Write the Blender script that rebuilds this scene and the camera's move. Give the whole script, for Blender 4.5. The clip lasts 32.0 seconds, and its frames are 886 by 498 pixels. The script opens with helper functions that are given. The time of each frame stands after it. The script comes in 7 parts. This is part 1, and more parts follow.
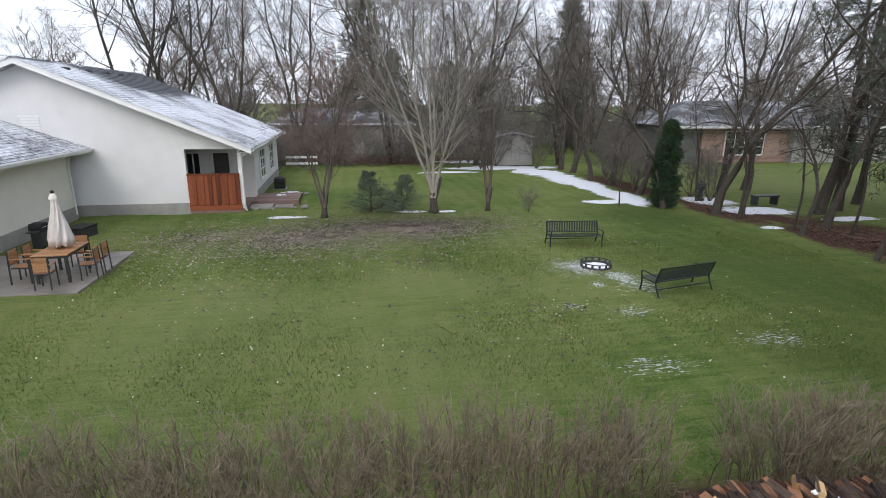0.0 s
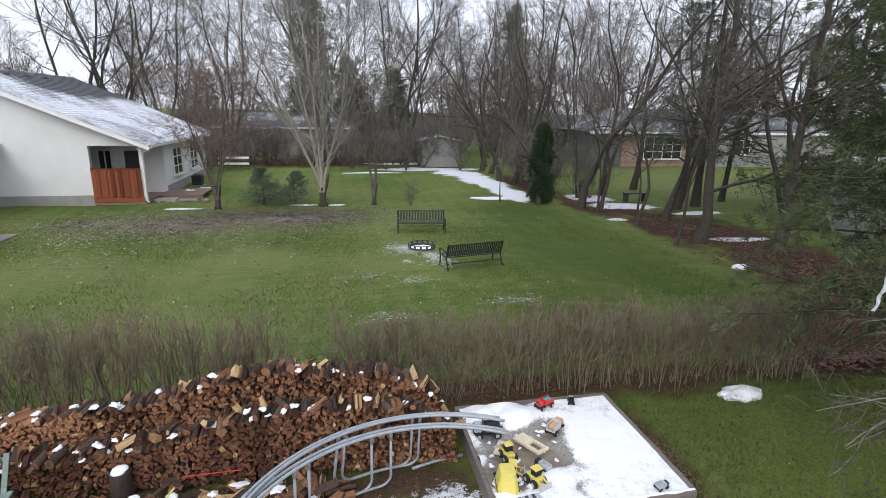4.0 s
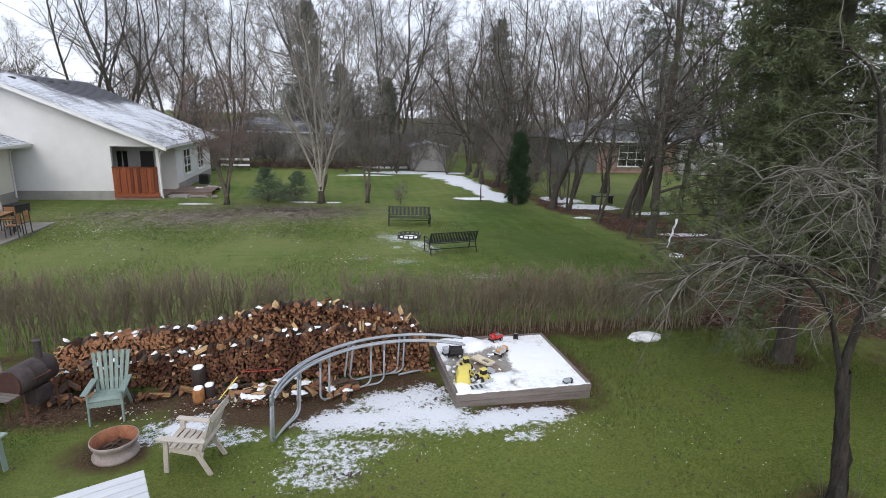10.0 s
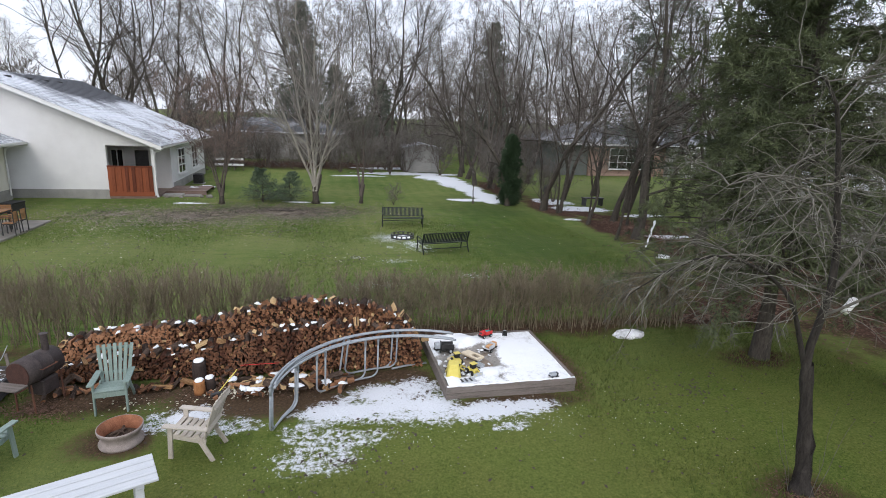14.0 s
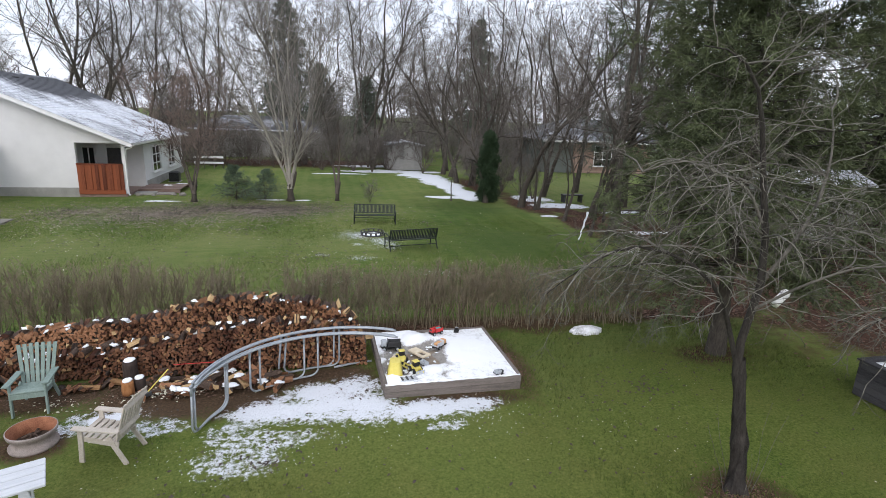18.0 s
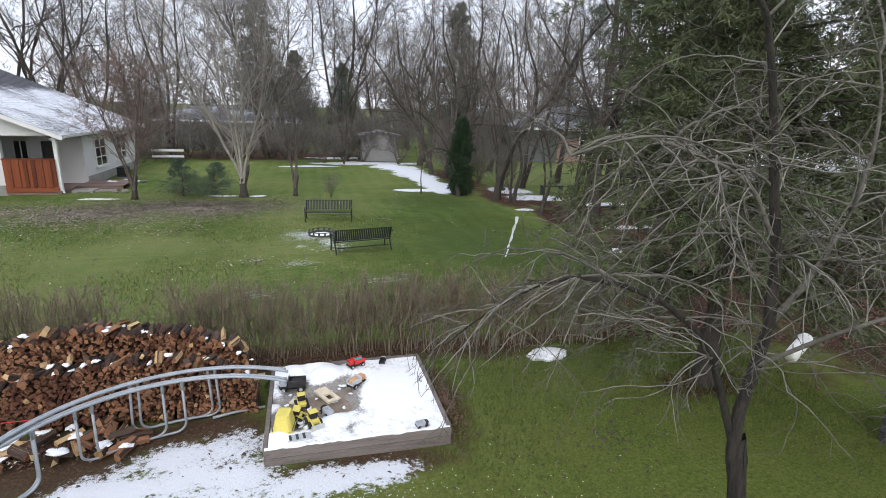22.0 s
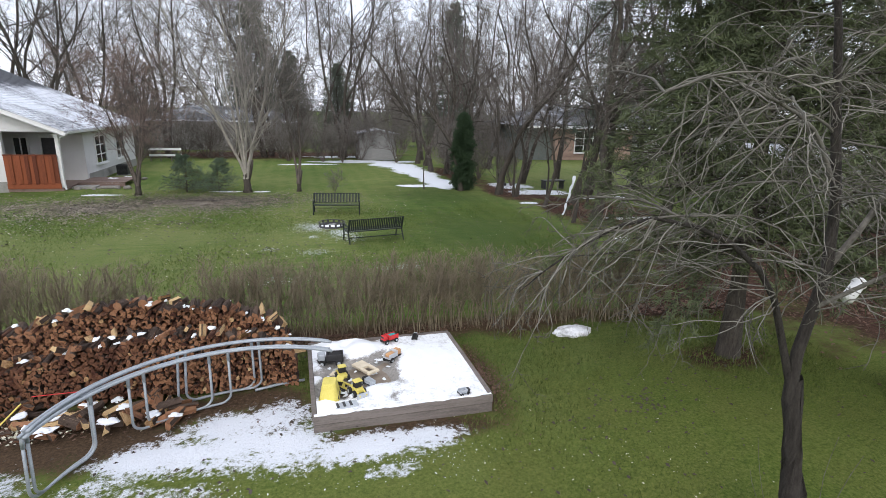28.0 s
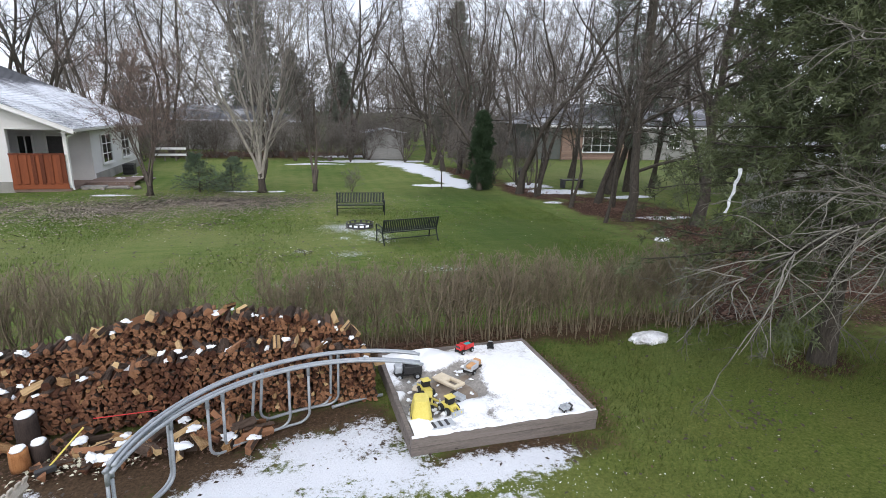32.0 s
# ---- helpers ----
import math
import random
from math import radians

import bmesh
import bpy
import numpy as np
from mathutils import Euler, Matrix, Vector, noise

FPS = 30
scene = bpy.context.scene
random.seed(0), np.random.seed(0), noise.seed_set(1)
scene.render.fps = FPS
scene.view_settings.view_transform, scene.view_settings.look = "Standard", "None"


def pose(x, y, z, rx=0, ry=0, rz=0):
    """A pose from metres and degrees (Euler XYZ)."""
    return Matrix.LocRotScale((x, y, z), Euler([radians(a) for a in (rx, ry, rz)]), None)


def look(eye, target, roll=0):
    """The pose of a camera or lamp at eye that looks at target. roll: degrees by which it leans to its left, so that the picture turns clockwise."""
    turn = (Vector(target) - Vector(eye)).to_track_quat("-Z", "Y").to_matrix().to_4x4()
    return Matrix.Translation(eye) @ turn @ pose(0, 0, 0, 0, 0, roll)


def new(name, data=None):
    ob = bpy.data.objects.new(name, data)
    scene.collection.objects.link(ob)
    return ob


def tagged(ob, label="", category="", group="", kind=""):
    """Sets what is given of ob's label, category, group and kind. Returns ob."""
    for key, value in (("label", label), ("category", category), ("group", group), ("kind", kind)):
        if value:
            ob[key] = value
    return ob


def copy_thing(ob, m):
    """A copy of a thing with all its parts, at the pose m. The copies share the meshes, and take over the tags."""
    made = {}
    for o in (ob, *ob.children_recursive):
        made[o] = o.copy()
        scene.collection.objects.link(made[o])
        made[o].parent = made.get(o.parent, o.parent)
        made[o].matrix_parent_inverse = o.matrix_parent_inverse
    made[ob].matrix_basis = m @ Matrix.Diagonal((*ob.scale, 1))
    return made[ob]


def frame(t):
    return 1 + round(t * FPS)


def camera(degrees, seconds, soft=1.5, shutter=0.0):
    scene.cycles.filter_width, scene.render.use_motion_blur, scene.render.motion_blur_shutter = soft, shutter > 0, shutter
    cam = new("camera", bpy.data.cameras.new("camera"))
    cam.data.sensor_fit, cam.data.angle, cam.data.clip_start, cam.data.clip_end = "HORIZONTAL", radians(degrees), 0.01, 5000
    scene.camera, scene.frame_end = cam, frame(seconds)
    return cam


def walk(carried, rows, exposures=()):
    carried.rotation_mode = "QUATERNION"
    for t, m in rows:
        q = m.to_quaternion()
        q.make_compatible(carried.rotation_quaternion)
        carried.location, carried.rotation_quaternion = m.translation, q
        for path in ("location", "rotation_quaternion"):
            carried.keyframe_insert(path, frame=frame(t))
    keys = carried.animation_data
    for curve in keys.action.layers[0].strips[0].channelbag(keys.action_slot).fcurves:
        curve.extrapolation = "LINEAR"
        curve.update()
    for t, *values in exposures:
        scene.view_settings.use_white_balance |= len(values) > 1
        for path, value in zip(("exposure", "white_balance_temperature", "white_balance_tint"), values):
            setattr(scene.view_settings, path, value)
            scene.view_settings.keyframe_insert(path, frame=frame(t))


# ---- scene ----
cam = camera(80.3, 32.0, soft=0.6)
METRES, EYE, TILT, LEAN, TURN = 20.0, 4.3, -2.2, -0.5, -10.5
ROWS = [
    (0.0, 0.0, 0.0, 0.0, -0.0, -13.41, 0.01),
    (0.5, 0.0312, -0.0089, 0.0009, -0.11, -13.29, -0.09),
    (1.0, 0.0601, -0.016, 0.0003, -0.16, -13.2, -0.05),
    (1.5, 0.1144, -0.0263, 0.0006, -0.23, -13.15, -0.06),
    (2.0, 0.1601, -0.0389, -0.0008, -0.35, -13.01, -0.17),
    (2.5, 0.1749, -0.0527, -0.0048, -0.54, -12.93, -0.27),
    (3.0, 0.1677, -0.0688, -0.0085, -0.72, -12.85, -0.27),
    (3.5, 0.1921, -0.0861, -0.0118, -0.76, -12.71, -0.31),
    (4.0, 0.2301, -0.1053, -0.0128, -0.81, -12.61, -0.4),
    (4.5, 0.2415, -0.1219, -0.0148, -0.9, -12.52, -0.43),
    (6.5, 0.2659, -0.1944, -0.0166, -1.18, -12.23, -0.72),
    (7.0, 0.252, -0.2056, -0.0171, -1.3, -12.21, -0.81),
    (7.5, 0.2334, -0.2144, -0.017, -1.43, -12.22, -0.98),
    (8.0, 0.1997, -0.2209, -0.0181, -1.58, -12.19, -0.99),
    (8.5, 0.1824, -0.227, -0.0179, -1.73, -12.11, -0.93),
    (9.0, 0.2116, -0.2352, -0.0149, -1.67, -12.08, -1.12),
    (9.5, 0.2296, -0.2401, -0.0128, -1.73, -12.04, -1.24),
    (10.0, 0.2374, -0.2436, -0.0112, -1.8, -11.97, -1.24),
    (10.5, 0.2469, -0.2487, -0.0086, -1.86, -11.91, -1.19),
    (11.0, 0.2673, -0.2548, -0.0065, -1.95, -11.83, -1.33),
    (11.5, 0.2738, -0.2605, -0.0061, -2.03, -11.78, -1.34),
    (12.0, 0.2765, -0.2661, -0.0059, -2.12, -11.75, -1.43),
    (12.5, 0.2672, -0.2704, -0.0071, -2.22, -11.8, -1.53),
    (13.0, 0.2507, -0.2712, -0.008, -2.36, -11.87, -1.62),
    (13.5, 0.2363, -0.2666, -0.0087, -2.45, -11.9, -1.65),
    (14.0, 0.2372, -0.2624, -0.0088, -2.51, -11.84, -1.75),
    (14.5, 0.2357, -0.2586, -0.0095, -2.54, -11.81, -1.69),
    (15.0, 0.2539, -0.2568, -0.0099, -2.61, -11.74, -1.74),
    (15.5, 0.2611, -0.2553, -0.0099, -2.72, -11.74, -1.74),
    (17.5, 0.2616, -0.254, -0.0127, -3.04, -11.88, -1.7),
    (18.0, 0.2817, -0.253, -0.0139, -3.14, -11.92, -1.6),
    (18.5, 0.3003, -0.253, -0.0148, -3.28, -11.97, -1.42),
    (19.0, 0.3153, -0.2484, -0.0156, -3.4, -12.05, -1.23),
    (19.5, 0.3282, -0.2406, -0.0165, -3.48, -12.14, -1.12),
    (20.0, 0.3379, -0.2286, -0.0175, -3.6, -12.25, -1.05),
    (20.5, 0.3444, -0.2119, -0.0186, -3.72, -12.41, -0.96),
    (21.0, 0.3478, -0.1907, -0.0194, -3.83, -12.55, -0.96),
    (21.5, 0.3482, -0.169, -0.0197, -3.94, -12.7, -0.93),
    (22.0, 0.3438, -0.1523, -0.0202, -4.06, -12.84, -0.92),
    (22.5, 0.3357, -0.1394, -0.0206, -4.17, -12.94, -0.95),
    (23.0, 0.3259, -0.1307, -0.0214, -4.31, -12.93, -1.01),
    (23.5, 0.3209, -0.1275, -0.0225, -4.43, -12.92, -1.01),
    (24.0, 0.3195, -0.1271, -0.0233, -4.51, -12.87, -0.99),
    (24.5, 0.3202, -0.1279, -0.025, -4.59, -12.83, -0.92),
    (25.0, 0.3231, -0.1295, -0.0264, -4.66, -12.8, -0.85),
    (25.5, 0.3267, -0.131, -0.0287, -4.75, -12.73, -0.78),
    (27.5, 0.3208, -0.1574, -0.036, -5.14, -12.53, -0.7),
    (28.0, 0.311, -0.1619, -0.0385, -5.23, -12.51, -0.69),
    (28.5, 0.3035, -0.163, -0.0397, -5.33, -12.5, -0.72),
    (29.0, 0.2986, -0.1617, -0.0405, -5.38, -12.5, -0.69),
    (29.5, 0.3063, -0.1593, -0.0415, -5.45, -12.45, -0.7),
    (30.0, 0.3146, -0.1554, -0.0417, -5.56, -12.38, -0.69),
    (30.5, 0.3151, -0.1515, -0.0419, -5.67, -12.41, -0.69),
    (31.0, 0.2985, -0.144, -0.0429, -5.8, -12.45, -0.69),
    (31.5, 0.2718, -0.1341, -0.0439, -5.92, -12.43, -0.66),
    (32.0, 0.2514, -0.126, -0.0447, -6.08, -12.44, -0.67),
]
walk(cam, [(t, pose(0, 0, EYE, TILT, LEAN, TURN) @ pose(METRES * x, METRES * y, METRES * z, 90 + pitch, roll, yaw)) for t, x, y, z, yaw, pitch, roll in ROWS],
     [(0.0, -0.08, 6300, 10), (4.0, -0.05, 6300, 10), (8.0, -0.11, 6300, 10), (15.0, -0.12, 6300, 10), (19.0, -0.05, 6300, 10), (25.0, 0.04, 6300, 10), (32.0, 0.05, 6300, 10)])

# ---------------------------------------------------------------- world and light
SUN_ELEV, SUN_ROT = radians(38), radians(200)
world = bpy.data.worlds.new("overcast_sky")
scene.world = world
world.use_nodes = True
wn, wl = world.node_tree.nodes, world.node_tree.links
wn.clear()
sky = wn.new("ShaderNodeTexSky")
sky.sky_type, sky.sun_disc, sky.sun_elevation, sky.sun_rotation = "NISHITA", False, SUN_ELEV, SUN_ROT
sky.dust_density, sky.air_density = 4.0, 1.0
bg_sky = wn.new("ShaderNodeBackground")
bg_sky.inputs[1].default_value = 0.05
wl.new(sky.outputs[0], bg_sky.inputs[0])
# the cloud deck: soft grey-white with faint mottling
tc = wn.new("ShaderNodeTexCoord")
cn = wn.new("ShaderNodeTexNoise")
cn.inputs["Scale"].default_value, cn.inputs["Detail"].default_value = 2.2, 4
cr = wn.new("ShaderNodeValToRGB")
cr.color_ramp.elements[0].position, cr.color_ramp.elements[0].color = 0.3, (0.8, 0.82, 0.92, 1)
cr.color_ramp.elements[1].position, cr.color_ramp.elements[1].color = 0.7, (0.92, 0.945, 1.01, 1)
bg_cloud = wn.new("ShaderNodeBackground")
bg_cloud.inputs[1].default_value = 1.3
wl.new(tc.outputs["Generated"], cn.inputs["Vector"])
wl.new(cn.outputs[0], cr.inputs[0])
wl.new(cr.outputs[0], bg_cloud.inputs[0])
wadd = wn.new("ShaderNodeAddShader")
wout = wn.new("ShaderNodeOutputWorld")
wl.new(bg_sky.outputs[0], wadd.inputs[0])
wl.new(bg_cloud.outputs[0], wadd.inputs[1])
wl.new(wadd.outputs[0], wout.inputs[0])

sun = new("sun", bpy.data.lights.new("sun", "SUN"))
sun.data.energy, sun.data.angle, sun.data.color = 0.8, radians(25), (1.0, 0.97, 0.92)
sun.matrix_world = look((0, 0, 30), Vector((0, 0, 30)) - Vector((math.sin(SUN_ROT) * math.cos(SUN_ELEV), math.cos(SUN_ROT) * math.cos(SUN_ELEV), math.sin(SUN_ELEV))))


# ---------------------------------------------------------------- materials
def material(name, rough=0.8, metal=0.0, spec=0.3):
    m = bpy.data.materials.new(name)
    m.use_nodes = True
    b = m.node_tree.nodes["Principled BSDF"]
    b.inputs["Roughness"].default_value, b.inputs["Metallic"].default_value = rough, metal
    b.inputs["Specular IOR Level"].default_value = spec
    return m, m.node_tree.nodes, m.node_tree.links, b


def tex_noise(n, l, vec, scale, detail=4, rough=0.6, dist=0.0):
    t = n.new("ShaderNodeTexNoise")
    t.inputs["Scale"].default_value, t.inputs["Detail"].default_value = scale, detail
    t.inputs["Roughness"].default_value, t.inputs["Distortion"].default_value = rough, dist
    l.new(vec, t.inputs["Vector"])
    return t.outputs[0]


def ramp(n, l, fac, stops):
    r = n.new("ShaderNodeValToRGB")
    els = r.color_ramp.elements
    while len(els) < len(stops):
        els.new(0.5)
    for e, (p, c) in zip(els, stops):
        e.position, e.color = p, (*c, 1)
    l.new(fac, r.inputs[0])
    return r.outputs[0]


def math_node(n, l, op, a, b=None, clamp=False):
    m = n.new("ShaderNodeMath")
    m.operation, m.use_clamp = op, clamp
    for i, v in enumerate((a, b)):
        if v is None:
            continue
        if isinstance(v, (int, float)):
            m.inputs[i].default_value = v
        else:
            l.new(v, m.inputs[i])
    return m.outputs[0]


def mix_col(n, l, fac, a, b, blend="MIX"):
    m = n.new("ShaderNodeMix")
    m.data_type, m.blend_type = "RGBA", blend
    if isinstance(fac, (int, float)):
        m.inputs[0].default_value = fac
    else:
        l.new(fac, m.inputs[0])
    for i, v in ((6, a), (7, b)):
        if isinstance(v, tuple):
            m.inputs[i].default_value = (*v, 1)
        else:
            l.new(v, m.inputs[i])
    return m.outputs[2]


def add_bump(n, l, b, height, strength, distance):
    bp = n.new("ShaderNodeBump")
    bp.inputs["Strength"].default_value, bp.inputs["Distance"].default_value = strength, distance
    l.new(height, bp.inputs["Height"])
    l.new(bp.outputs[0], b.inputs["Normal"])


def surface(name, c0, c1, scale=6.0, fine=60.0, rough=0.8, metal=0.0, spec=0.3, bump=0.3, dist=0.01, stretch=(1, 1, 1), vary=0.0, coarse=0.35):
    """Two-scale mottled colour with fine relief; vary shifts each piece by its own random value."""
    m, n, l, b = material(name, rough, metal, spec)
    co = n.new("ShaderNodeTexCoord").outputs["Object"]
    mp = n.new("ShaderNodeMapping")
    mp.inputs["Scale"].default_value = stretch
    l.new(co, mp.inputs[0])
    info = n.new("ShaderNodeObjectInfo").outputs["Random"]
    off = n.new("ShaderNodeVectorMath")
    off.operation = "ADD"
    sc = math_node(n, l, "MULTIPLY", info, 37.0)
    l.new(mp.outputs[0], off.inputs[0])
    l.new(sc, off.inputs[1])
    v = off.outputs[0]
    big = tex_noise(n, l, v, scale, 3)
    small = tex_noise(n, l, v, fine, 5, 0.7)
    f = math_node(n, l, "ADD", math_node(n, l, "MULTIPLY", big, coarse * 2), math_node(n, l, "MULTIPLY", small, (1 - coarse) * 1.2))
    f = math_node(n, l, "SUBTRACT", f, 0.15)
    if vary:
        f = math_node(n, l, "ADD", f, math_node(n, l, "MULTIPLY", math_node(n, l, "SUBTRACT", info, 0.5), vary))
    l.new(ramp(n, l, f, [(0.25, c0), (0.75, c1)]), b.inputs["Base Color"])
    if bump:
        add_bump(n, l, b, small, bump, dist)
    return m


STUCCO = surface("white_stucco", (0.6, 0.6, 0.605), (0.72, 0.72, 0.725), 1.2, 90, 0.9, bump=0.5, dist=0.008)
STUCCO_WARM = surface("cream_stucco", (0.62, 0.6, 0.53), (0.73, 0.71, 0.64), 1.0, 90, 0.9, bump=0.5, dist=0.008)
CONCRETE = surface("grey_concrete", (0.2, 0.2, 0.19), (0.34, 0.33, 0.31), 2.0, 50, 0.9, bump=0.3)
CONCRETE_WET = surface("damp_patio_concrete", (0.045, 0.039, 0.033), (0.23, 0.212, 0.19), 0.75, 30, 0.45, bump=0.2, coarse=0.72)
WHITE_PAINT = surface("white_paint", (0.68, 0.69, 0.7), (0.8, 0.8, 0.8), 4, 60, 0.5, bump=0.08)
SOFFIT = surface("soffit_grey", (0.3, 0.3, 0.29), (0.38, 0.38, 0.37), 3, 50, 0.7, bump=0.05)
CEDAR = surface("red_stained_cedar", (0.1, 0.026, 0.012), (0.25, 0.072, 0.03), 5, 40, 0.65, bump=0.3, stretch=(6, 6, 0.7), vary=0.8)
DECK_WOOD = surface("weathered_deck_wood", (0.1, 0.066, 0.054), (0.24, 0.175, 0.15), 5, 50, 0.8, bump=0.3, stretch=(1, 6, 6), vary=0.4)
GREY_WOOD = surface("weathered_grey_timber", (0.06, 0.052, 0.047), (0.21, 0.182, 0.165), 3, 30, 0.85, bump=0.5, stretch=(0.6, 6, 6), vary=0.4)
PLANTER_WOOD = surface("dark_weathered_boards", (0.016, 0.016, 0.019), (0.07, 0.068, 0.072), 5, 40, 0.85, bump=0.4, stretch=(6, 0.6, 6), vary=0.5)
CHAIR_GREEN = surface("sage_green_paint", (0.13, 0.185, 0.165), (0.25, 0.315, 0.285), 6, 50, 0.6, bump=0.2, stretch=(5, 5, 0.8), vary=0.25)
CHAIR_CREAM = surface("aged_cream_paint", (0.3, 0.265, 0.225), (0.5, 0.455, 0.4), 7, 60, 0.65, bump=0.25, vary=0.25)
TABLE_WHITE = surface("chalky_white_boards", (0.4, 0.42, 0.46), (0.56, 0.58, 0.61), 4, 50, 0.6, bump=0.2, stretch=(0.6, 6, 6), vary=0.15)
RUST = surface("rusty_steel", (0.05, 0.026, 0.02), (0.16, 0.075, 0.05), 9, 70, 0.85, 0.2, bump=0.4)
RIM_OUT = surface("weathered_rim_steel", (0.16, 0.13, 0.12), (0.36, 0.31, 0.29), 8, 70, 0.75, 0.2, bump=0.3)
RIM_IN = surface("orange_rust", (0.15, 0.055, 0.03), (0.36, 0.16, 0.09), 10, 80, 0.9, 0.05, bump=0.4)
DRUM_END = surface("dark_rust_drum_end", (0.03, 0.016, 0.013), (0.085, 0.042, 0.034), 9, 70, 0.85, 0.1, bump=0.4)
ASH = surface("wet_ash_and_char", (0.012, 0.01, 0.01), (0.1, 0.07, 0.05), 12, 60, 0.95, bump=0.8, dist=0.03)
SMOKER = surface("blackened_rusty_drum", (0.02, 0.017, 0.018), (0.085, 0.068, 0.066), 6, 60, 0.6, 0.3, bump=0.3)
GALV = surface("galvanised_tube", (0.2, 0.225, 0.255), (0.37, 0.4, 0.43), 9, 90, 0.45, 0.35, 0.5, bump=0.06)
BLACK_METAL = surface("black_green_powder_coat", (0.008, 0.012, 0.011), (0.02, 0.028, 0.026), 9, 90, 0.55, 0.0, 0.3, bump=0.05)
DARK_STEEL = surface("dark_grey_steel", (0.02, 0.02, 0.022), (0.06, 0.06, 0.062), 9, 90, 0.5, 0.3, 0.5, bump=0.05)
TEAK = surface("teak_slats", (0.2, 0.095, 0.042), (0.38, 0.205, 0.1), 5, 50, 0.55, bump=0.2, stretch=(1, 5, 5), vary=0.4)
CANVAS = surface("pale_canvas", (0.56, 0.52, 0.49), (0.7, 0.66, 0.63), 5, 120, 0.9, bump=0.2)
ALUMINIUM = surface("gutter_white_metal", (0.66, 0.67, 0.68), (0.78, 0.78, 0.78), 5, 60, 0.45, bump=0.03)
LOG_BARK = surface("log_bark", (0.028, 0.018, 0.014), (0.15, 0.105, 0.08), 3, 14, 0.95, bump=0.9, dist=0.06, vary=0.5)
LOG_END = surface("red_brown_split_end", (0.068, 0.026, 0.015), (0.35, 0.176, 0.094), 2.6, 11, 0.85, bump=0.7, dist=0.05, vary=0.9, coarse=0.45)
LOG_FRESH = surface("fresh_split_yellow_wood", (0.2, 0.1, 0.04), (0.6, 0.42, 0.22), 3, 14, 0.8, bump=0.5, dist=0.05, stretch=(2, 1.2, 2), vary=0.6)
LOG_ORANGE = surface("orange_inner_bark", (0.2, 0.07, 0.025), (0.42, 0.2, 0.08), 9, 60, 0.9, bump=0.5, stretch=(3, 3, 0.8))
APPLE_BARK = surface("black_furrowed_apple_bark", (0.007, 0.006, 0.005), (0.062, 0.054, 0.048), 5, 16, 0.95, bump=1.0, dist=0.03, stretch=(3, 3, 0.7))
LOG_WET = surface("wet_black_bark", (0.014, 0.011, 0.01), (0.065, 0.048, 0.042), 7, 40, 0.9, bump=0.8, stretch=(3, 3, 0.8))
BARK_DARK = surface("dark_furrowed_bark", (0.018, 0.016, 0.014), (0.088, 0.076, 0.063), 7, 22, 0.95, bump=0.9, dist=0.02, stretch=(2.5, 2.5, 0.6))
BARK_GREY = surface("grey_brown_bark", (0.05, 0.042, 0.036), (0.15, 0.125, 0.108), 5, 30, 0.95, bump=0.8, dist=0.02, stretch=(2.5, 2.5, 0.6))
BARK_PALE = surface("pale_smooth_bark", (0.15, 0.14, 0.12), (0.38, 0.355, 0.31), 4, 30, 0.85, bump=0.3, dist=0.01, stretch=(2, 2, 0.8))
TWIG_GREY = surface("grey_twigs", (0.1, 0.092, 0.088), (0.25, 0.23, 0.215), 3, 20, 0.95, bump=0)
TWIG_BROWN = surface("brown_twigs", (0.12, 0.088, 0.078), (0.27, 0.205, 0.18), 3, 20, 0.95, bump=0)
TWIG_DARK = surface("dark_twigs", (0.095, 0.083, 0.074), (0.225, 0.2, 0.18), 3, 20, 0.95, bump=0)
TWIG_FINE = surface("fine_apple_twigs", (0.0095, 0.008, 0.0065), (0.125, 0.116, 0.098), 9, 50, 0.95, bump=0.3, coarse=0.6)
TWIG_SILVER = surface("lichen_silver_twigs", (0.018, 0.016, 0.0135), (0.225, 0.213, 0.186), 9, 50, 0.95, bump=0.3, coarse=0.6)
LIMB_BARK = surface("lichened_limb_bark", (0.02, 0.017, 0.014), (0.15, 0.14, 0.122), 8, 40, 0.95, bump=0.6, coarse=0.5)
HEDGE_STEM = surface("hedge_stems", (0.032, 0.026, 0.017), (0.2, 0.166, 0.113), 5, 25, 0.95, bump=0, coarse=0.6)
HEDGE_TIP = surface("brown_hedge_tips", (0.06, 0.048, 0.034), (0.255, 0.212, 0.156), 5, 25, 0.95, bump=0, coarse=0.6)
NEEDLE = surface("spruce_needles", (0.045, 0.062, 0.047), (0.115, 0.138, 0.102), 1.6, 30, 0.75, bump=0, coarse=0.6)
NEEDLE_BLUE = surface("young_spruce_needles", (0.032, 0.056, 0.036), (0.12, 0.165, 0.112), 2.5, 30, 0.75, bump=0, coarse=0.6)
NEEDLE_PINE = surface("pine_needles", (0.013, 0.0195, 0.0095), (0.097, 0.116, 0.055), 0.9, 25, 0.7, bump=0, coarse=0.65)
CEDAR_LEAF = surface("thuja_foliage", (0.012, 0.027, 0.014), (0.042, 0.075, 0.034), 3, 30, 0.75, bump=0)
LEAF_TAN = surface("dead_tan_leaves", (0.065, 0.053, 0.04), (0.28, 0.245, 0.198), 2.3, 30, 0.8, bump=0, coarse=0.5)
LEAF_PALE = surface("pale_wet_leaves", (0.35, 0.33, 0.25), (0.62, 0.6, 0.48), 2.3, 30, 0.7, bump=0)
LEAF_DARK = surface("dark_wet_leaves", (0.02, 0.016, 0.013), (0.085, 0.066, 0.053), 2.3, 30, 0.6, bump=0)
